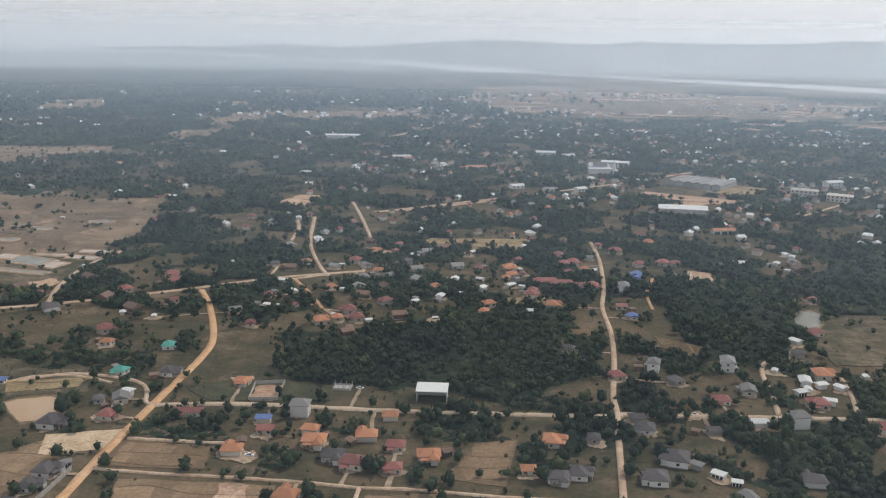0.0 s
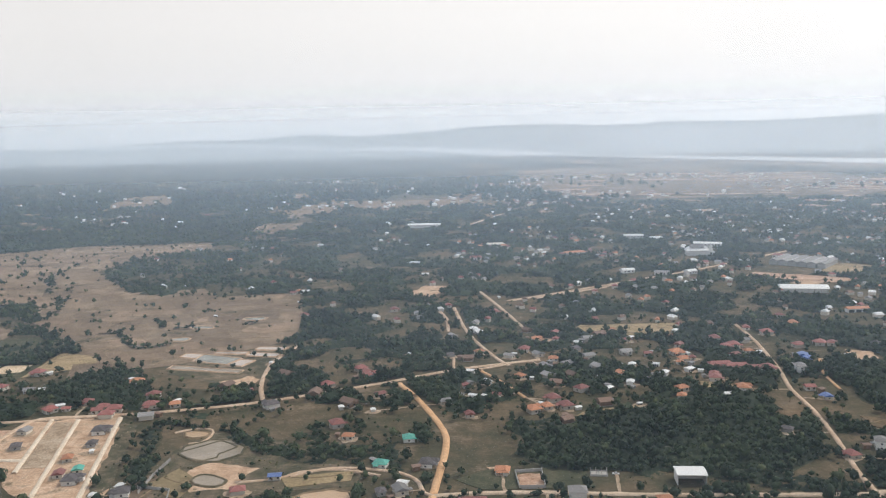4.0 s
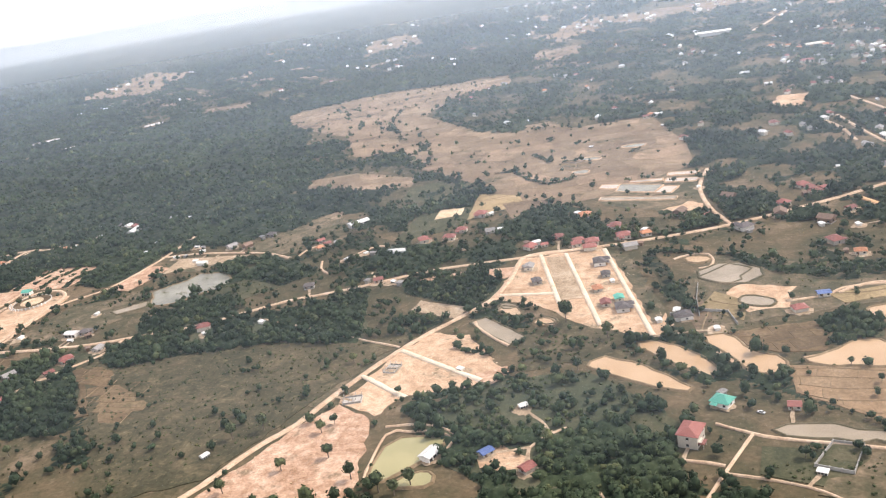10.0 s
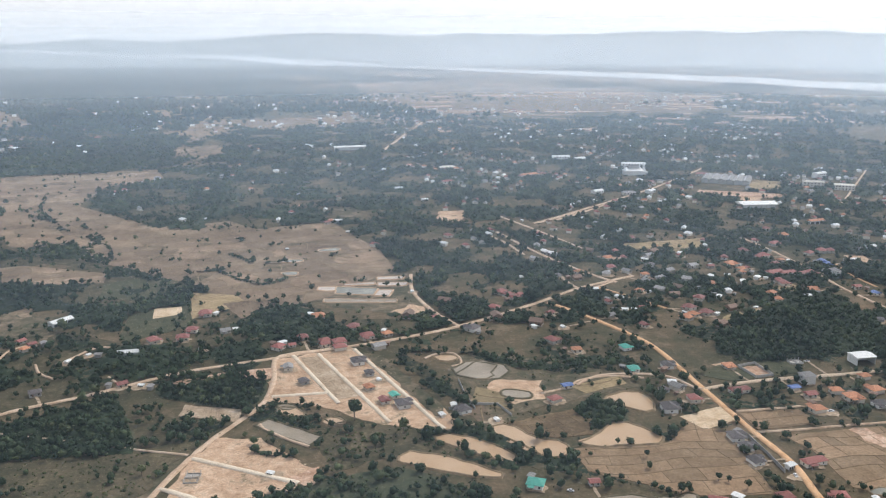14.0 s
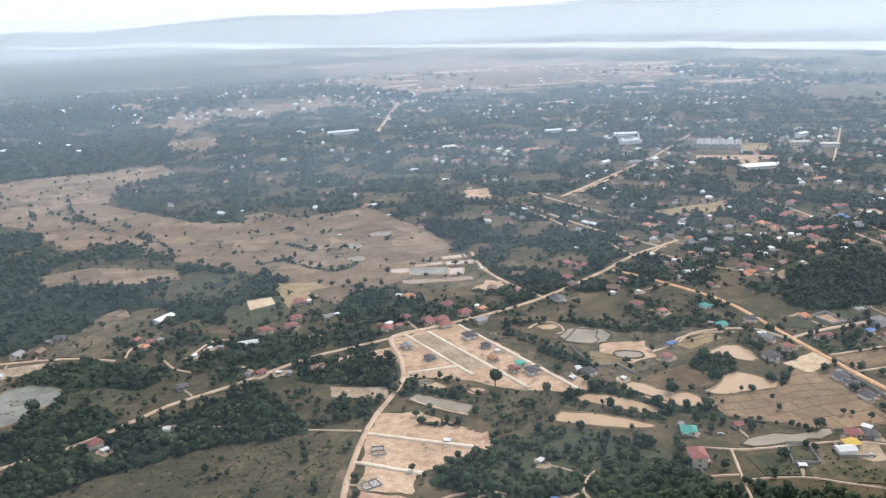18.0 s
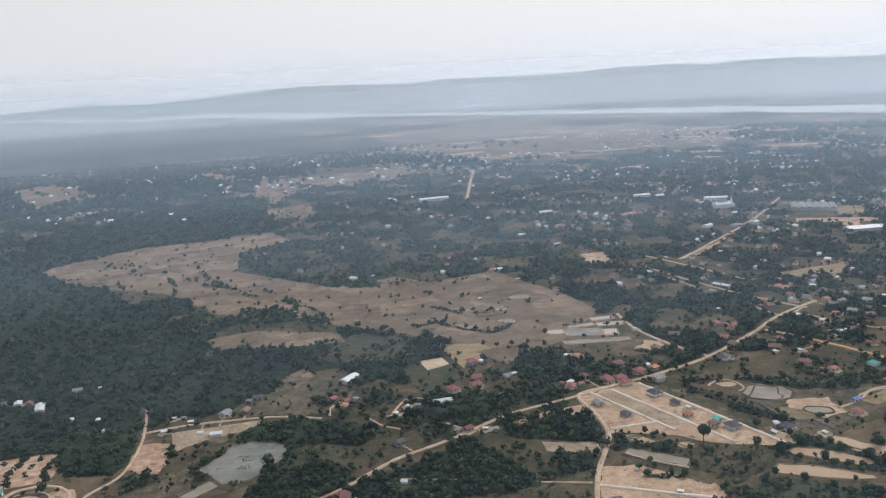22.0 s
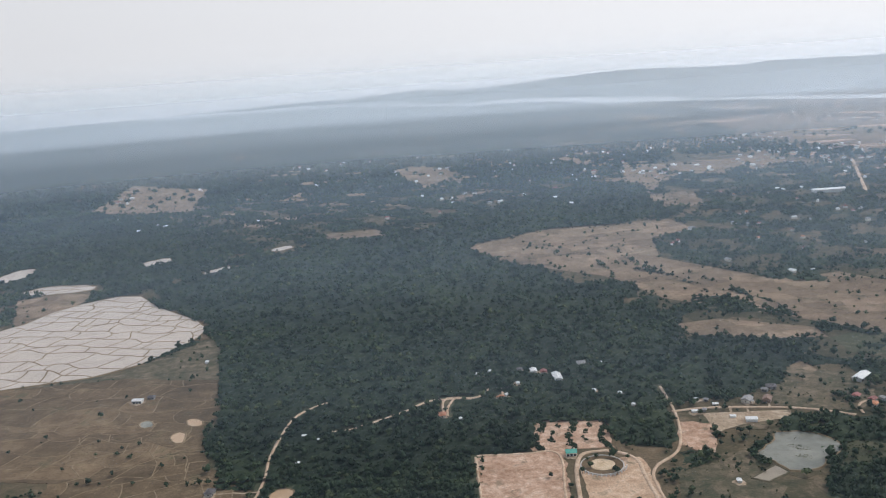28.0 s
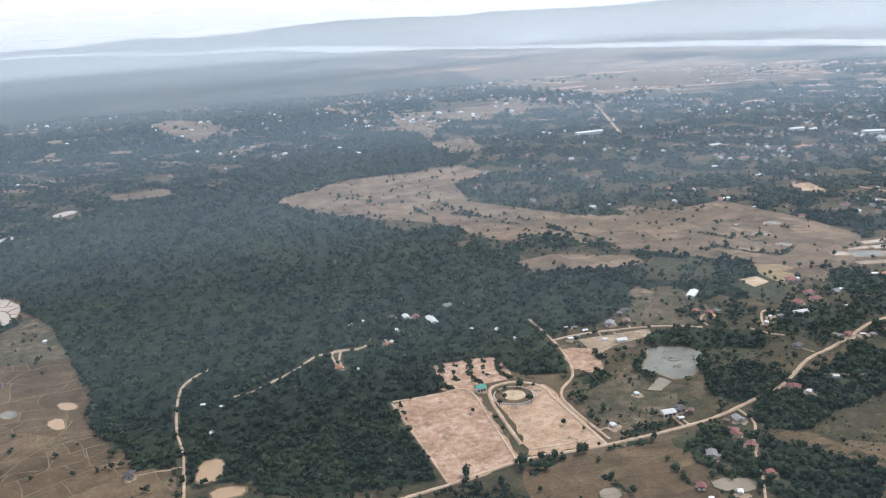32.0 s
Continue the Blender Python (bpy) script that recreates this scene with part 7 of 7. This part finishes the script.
for lo, hi, protos in ((0, 370, PROTO), (370, 580, PROTO_NEXT), (580, 1100, PROTO_MID), (1100, 1800, PROTO_FAR)):
    k = (ty >= lo) & (ty < hi)
    light = rng.uniform(size=len(tx)) < 0.08
    scatter("tree_cover", tx[k & ~light], ty[k & ~light], tr[k & ~light], 0.95, protos, "leaf", "dense dark green broadleaf trees", "trees")
    scatter("tree_cover", tx[k & light], ty[k & light], tr[k & light], 1.0, protos, "leaf_light", "lighter green broadleaf trees", "trees")

# undergrowth: an uneven blanket of bushes under the woods and hedges
def undergrowth(x0, x1, y0, y1, fine, high):
    ux, uy = np.meshgrid(np.arange(x0, x1, fine), np.arange(y0, y1 + fine, fine))
    ui, uj = ((uy - Y0) / CELL).astype(int), ((ux - X0) / CELL).astype(int)
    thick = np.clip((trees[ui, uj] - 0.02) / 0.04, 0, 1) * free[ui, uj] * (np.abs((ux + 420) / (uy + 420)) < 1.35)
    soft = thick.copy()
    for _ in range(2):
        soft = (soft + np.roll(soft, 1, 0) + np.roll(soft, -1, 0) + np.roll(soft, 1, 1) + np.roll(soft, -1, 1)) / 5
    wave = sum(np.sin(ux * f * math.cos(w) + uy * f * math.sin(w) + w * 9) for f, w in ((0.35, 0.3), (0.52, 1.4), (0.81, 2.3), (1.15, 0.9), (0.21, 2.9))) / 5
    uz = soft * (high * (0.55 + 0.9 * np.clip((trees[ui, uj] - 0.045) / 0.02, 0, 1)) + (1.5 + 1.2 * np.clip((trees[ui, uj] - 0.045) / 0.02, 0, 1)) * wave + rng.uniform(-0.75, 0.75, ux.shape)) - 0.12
    ux, uy = ux + rng.uniform(-0.36, 0.36, ux.shape) * fine, uy + rng.uniform(-0.36, 0.36, uy.shape) * fine
    full = soft > 0.3
    si, sj = np.nonzero(full[:-1, :-1] & full[1:, 1:] & full[1:, :-1] & full[:-1, 1:])
    cols = ux.shape[1]
    first = si * cols + sj
    kept, back = np.unique(np.stack([first, first + 1, first + cols + 1, first + cols], 1), return_inverse=True)
    back = back.reshape(-1, 4)
    me = bpy.data.meshes.new("undergrowth")
    me.vertices.add(len(kept))
    me.vertices.foreach_set("co", np.stack([ux.ravel()[kept], uy.ravel()[kept], uz.ravel()[kept]], 1).astype(np.float32).ravel())
    tri = np.concatenate([back[:, [0, 1, 2]], back[:, [0, 2, 3]]]).astype(np.int32)
    me.loops.add(tri.size)
    me.loops.foreach_set("vertex_index", tri.ravel())
    me.polygons.add(len(tri))
    me.polygons.foreach_set("loop_start", np.arange(0, tri.size, 3, dtype=np.int32))
    me.update(calc_edges=True)
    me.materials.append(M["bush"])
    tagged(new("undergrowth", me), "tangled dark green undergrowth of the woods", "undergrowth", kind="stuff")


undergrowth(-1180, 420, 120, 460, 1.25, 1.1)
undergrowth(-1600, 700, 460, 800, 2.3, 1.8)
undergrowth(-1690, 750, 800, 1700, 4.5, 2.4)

# shrubs and tall weeds on rough ground
low = free & (trees > 0.002) & (trees < 0.03) & seen_from & (gy < 560)
pick = np.nonzero((rng.uniform(size=gx.shape) < low * np.clip(0.5 + 0.9 * clump, 0.1, 1.6) * 0.15 * np.where(gy < 400, 1, 0.5)).ravel())[0]
scatter("shrubs", gx.ravel()[pick] + rng.uniform(-1, 1, len(pick)), gy.ravel()[pick] + rng.uniform(-1, 1, len(pick)), rng.uniform(0.3, 1.0, len(pick)) * rng.uniform(0.7, 1.2, len(pick)), 0.5, [crown_points(16, s + 60, 0.8, 0.7, True) for s in range(4)], "shrub",
        "low olive shrubs and tall weeds", "shrubs")

# thickets of lighter bushes on banks, fallow plots and the wood's edge
for poly, many, small, large in ((WOOD_FRINGE, 0.10, 0.8, 2.0), (FIELDS["bank_scrub"][1], 0.12, 0.5, 1.4), (FIELDS["grass_corner"][1], 0.07, 0.4, 1.0), (FIELDS["weed_meadow"][1], 0.05, 0.3, 0.8), (FIELDS["villa_lawn"][1], 0.07, 0.4, 1.0),
                                 (FIELDS["corner_rough"][1], 0.03, 0.3, 0.8), (FIELDS["scrub_west"][1], 0.06, 0.3, 0.9), (FIELDS["lake_meadow"][1], 0.06, 0.5, 1.3), (FIELDS["house_meadow"][1], 0.05, 0.3, 0.9), (FIELDS["south_open"][1], 0.03, 0.4, 1.2)):
    bx, by = [p[0] for p in poly], [p[1] for p in poly]
    many = int((max(bx) - min(bx)) * (max(by) - min(by)) * many)
    x, y = rng.uniform(min(bx), max(bx), many), rng.uniform(min(by), max(by), many)
    ok = inside(poly, x, y) & free[((y - Y0) / CELL).astype(int), ((x - X0) / CELL).astype(int)] & (np.sin(x / 6.1 + 1.3 * np.sin(y / 9)) + np.sin(y / 4.7 - x / 13) > rng.uniform(-1.6, 1.0, many))
    scatter("bushes", x[ok], y[ok], rng.uniform(small, large, ok.sum()), 0.55, [crown_points(18, q + 80, 0.8, 0.62, True) for q in range(4)], "leaf_light", "thicket of light green bushes", "bushes")

# broken rows of weeds on the half-cleared plot, reeds in the lake
poly = FIELDS["striped_plot"][1]
x, y = rng.uniform(-775, -706, 5200), rng.uniform(475, 532, 5200)
across = (x + 740) * math.sin(1.45) - (y - 500) * math.cos(1.45) + 2.5 * np.sin(y / 7)
ok = inside(poly, x, y) & (np.sin(across * 2 * np.pi / 11) + 0.8 * np.sin(x / 3.3 + y / 5) * np.sin(y / 4.1) > rng.uniform(0.35, 1.2, 5200))
scatter("weeds", x[ok], y[ok], rng.uniform(0.4, 1.3, ok.sum()), 0.5, [crown_points(14, q + 90, 0.8, 0.66, True) for q in range(3)], "leaf", "broken rows of dark weeds on cleared earth", "weeds")
x, y = rng.normal(-598, 9, 900), rng.normal(452, 8, 900)
ok = inside(PONDS["lake"][1], x, y) & (np.sin(x / 3.1) + np.sin(y / 2.4 + x / 5) > 0.5)
scatter("reeds", x[ok], y[ok], rng.uniform(0.2, 0.5, ok.sum()), 0.9, [crown_points(14, q + 95, 1.0, 0.6, True) for q in range(3)], "shrub", "reeds and floating weeds in the grey lake", "reeds")

# trees that stand alone, each with trunk, limbs and crown
def lone_tree(seed, label, leaf="leaf"):
    g = np.random.default_rng(seed)
    e = tagged(new("tree"), label, "tree")
    bm = bmesh.new()
    segs, h = 6, 2.6
    stems = [((0, 0, 0), (0.08, 0.05, h), 0.26, 0.16)]
    for i in range(4):
        t = i * 1.57 + g.uniform(-0.4, 0.4)
        stems.append(((0.06, 0.04, h * g.uniform(0.7, 0.95)), (math.cos(t) * 1.3, math.sin(t) * 1.3, h + g.uniform(0.9, 1.8)), 0.13, 0.05))
    for p, q, r0, r1 in stems:
        lo = [bm.verts.new((p[0] + r0 * math.cos(k), p[1] + r0 * math.sin(k), p[2])) for k in np.linspace(0, 2 * math.pi, segs, endpoint=False)]
        hi = [bm.verts.new((q[0] + r1 * math.cos(k), q[1] + r1 * math.sin(k), q[2])) for k in np.linspace(0, 2 * math.pi, segs, endpoint=False)]
        for i in range(segs):
            bm.faces.new((lo[i], lo[(i + 1) % segs], hi[(i + 1) % segs], hi[i]))
    part("trunk", bm, "bark", e)
    pv, pf = crown_points(190, seed + 50, 0.95, 0.36)
    pv = pv * 2.7 + (0, 0, 4.3)
    mesh_from("crown", [tuple(map(float, v)) for v in pv], [tuple(map(int, f)) for f in pf], leaf, e)
    return e


for k in range(5):
    KINDS["tree%d" % k] = lone_tree(k, "lone broadleaf tree with rounded dark green crown" if k < 3 else "lone broadleaf tree with lighter green crown", "leaf" if k < 3 else "leaf_light")
    FAMILY["tree%d" % k] = [KINDS["tree%d" % k], *KINDS["tree%d" % k].children_recursive]
planted = 0


def plant(x, y, size):
    kind = "tree%d" % rng.integers(0, 5)
    m = pose(x, y, 0.05, 0, 0, rng.uniform(0, 360)) @ Matrix.Diagonal((size, size, size * rng.uniform(0.9, 1.25), 1))
    if kind in used:
        ob = repeat(kind, m)
    else:
        ob = KINDS[kind]
        ob.matrix_basis = m
        used.add(kind)
    ob["group"] = "lone trees of the open land"


for x, y, size in LONE:
    plant(x, y, size)
lone = np.nonzero((trees.ravel() < 0.012) & (trees.ravel() > 0.002) & free.ravel() & seen_from.ravel() & (gy.ravel() < 620))[0]
for i in rng.choice(lone, 130, replace=False):
    plant(gx.ravel()[i], gy.ravel()[i], rng.uniform(0.35, 0.95))

# far woods beyond the mapped land, in drifts
n = 66000
fy = rng.uniform(1200, 4300, n) ** 1.0
fx = rng.uniform(-1.0, 1.0, n) * (fy * 0.85 + 300) - 350
drift = np.sin(fx / 210 + 2 * np.sin(fy / 330)) * np.sin(fy / 120 + 1.5 * np.sin(fx / 400)) + 0.55 * np.sin(fx / 67 + fy / 140) + 0.4 * np.sin(fy / 47 - fx / 170)
keep = (drift > rng.uniform(-0.9, 0.7, n) + np.clip((fx + 150) / 1100, -0.85, 0.75)) & ((fy > 1740) | (fx < -1690) | (fx > 750))
for name in [f for f in FIELDS if f.startswith("far_tan")]:
    keep &= ~inside(FIELDS[name][1], fx, fy) | (rng.uniform(size=n) < 0.08)
river_d = np.full(n, 1e9)
for i in range(0, len(cv) - 3, 3):
    (ax, ay, _), (bx, by, _), (ex, ey, _) = river_edge[4 * i], river_edge[4 * i + 3], river_edge[4 * i + 12]
    half = math.hypot(bx - ax, by - ay) / 2
    ax, ay, bx, by = (ax + bx) / 2, (ay + by) / 2, (ex + river_edge[4 * i + 15][0]) / 2, (ey + river_edge[4 * i + 15][1]) / 2
    t = np.clip(((fx - ax) * (bx - ax) + (fy - ay) * (by - ay)) / ((bx - ax) ** 2 + (by - ay) ** 2), 0, 1)
    river_d = np.minimum(river_d, np.hypot(fx - ax - t * (bx - ax), fy - ay - t * (by - ay)) - half)
keep &= (river_d > 25) & (np.hypot(fx + 400, fy + 50) < 4340)
fx, fy = fx[keep], fy[keep]
scatter("far_woods", fx, fy, rng.uniform(4, 9, len(fx)), 0.45, PROTO_FAR, "leaf", "distant hazy woods on the plain", "woods")


# ---- haze over the plain painted on added veils, clear near ground and thicker above ----
def veil(r, low, high, thick):
    m = bpy.data.materials.new("painted_haze")
    m.use_nodes = True
    n, l = m.node_tree.nodes, m.node_tree.links
    n.clear()
    out, mix, clear = n.new("ShaderNodeOutputMaterial"), n.new("ShaderNodeMixShader"), n.new("ShaderNodeBsdfTransparent")
    a, b, add = n.new("ShaderNodeBsdfDiffuse"), n.new("ShaderNodeBsdfTranslucent"), n.new("ShaderNodeAddShader")
    # scattered light given as the sheet's own colour: bluer near, paler far off
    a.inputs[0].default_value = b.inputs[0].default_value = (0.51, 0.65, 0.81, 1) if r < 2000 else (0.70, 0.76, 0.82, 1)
    l.new(a.outputs[0], add.inputs[0])
    l.new(b.outputs[0], add.inputs[1])
    sep = n.new("ShaderNodeSeparateXYZ")
    l.new(n.new("ShaderNodeNewGeometry").outputs["Position"], sep.inputs[0])
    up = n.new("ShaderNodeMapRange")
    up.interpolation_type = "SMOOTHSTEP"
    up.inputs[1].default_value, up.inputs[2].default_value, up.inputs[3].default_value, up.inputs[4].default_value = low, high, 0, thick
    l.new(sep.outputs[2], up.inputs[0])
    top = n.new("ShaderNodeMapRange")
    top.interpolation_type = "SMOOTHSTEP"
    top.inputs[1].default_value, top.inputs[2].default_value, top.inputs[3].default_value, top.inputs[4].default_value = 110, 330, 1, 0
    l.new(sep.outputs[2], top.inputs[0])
    # nearer sheets denser towards the sun for brighter haze, the farthest denser westward
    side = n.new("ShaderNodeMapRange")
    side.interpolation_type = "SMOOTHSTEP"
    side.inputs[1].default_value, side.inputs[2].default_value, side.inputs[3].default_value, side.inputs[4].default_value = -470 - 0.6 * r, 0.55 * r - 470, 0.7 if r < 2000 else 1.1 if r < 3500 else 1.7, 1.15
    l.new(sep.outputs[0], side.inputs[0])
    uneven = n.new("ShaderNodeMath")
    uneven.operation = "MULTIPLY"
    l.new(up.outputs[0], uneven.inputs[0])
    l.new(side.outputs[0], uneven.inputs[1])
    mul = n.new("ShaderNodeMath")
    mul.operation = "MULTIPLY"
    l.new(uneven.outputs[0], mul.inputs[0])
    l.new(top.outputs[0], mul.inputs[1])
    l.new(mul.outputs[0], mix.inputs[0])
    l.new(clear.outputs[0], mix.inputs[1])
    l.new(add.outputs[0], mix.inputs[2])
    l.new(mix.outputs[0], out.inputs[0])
    M["air%d" % r] = m
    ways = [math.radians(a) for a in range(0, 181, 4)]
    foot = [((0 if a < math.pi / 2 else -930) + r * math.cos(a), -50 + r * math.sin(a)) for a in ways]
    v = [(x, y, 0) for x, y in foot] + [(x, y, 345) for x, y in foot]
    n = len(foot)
    tagged(mesh_from("backdrop", v, [(i, i + 1, n + i + 1, n + i) for i in range(n - 1)], "air%d" % r, smooth=True), "added translucent sheet coloured as pale blue haze", "haze", kind="structure")


# nearest sheet added to lift the dark tones of the close land
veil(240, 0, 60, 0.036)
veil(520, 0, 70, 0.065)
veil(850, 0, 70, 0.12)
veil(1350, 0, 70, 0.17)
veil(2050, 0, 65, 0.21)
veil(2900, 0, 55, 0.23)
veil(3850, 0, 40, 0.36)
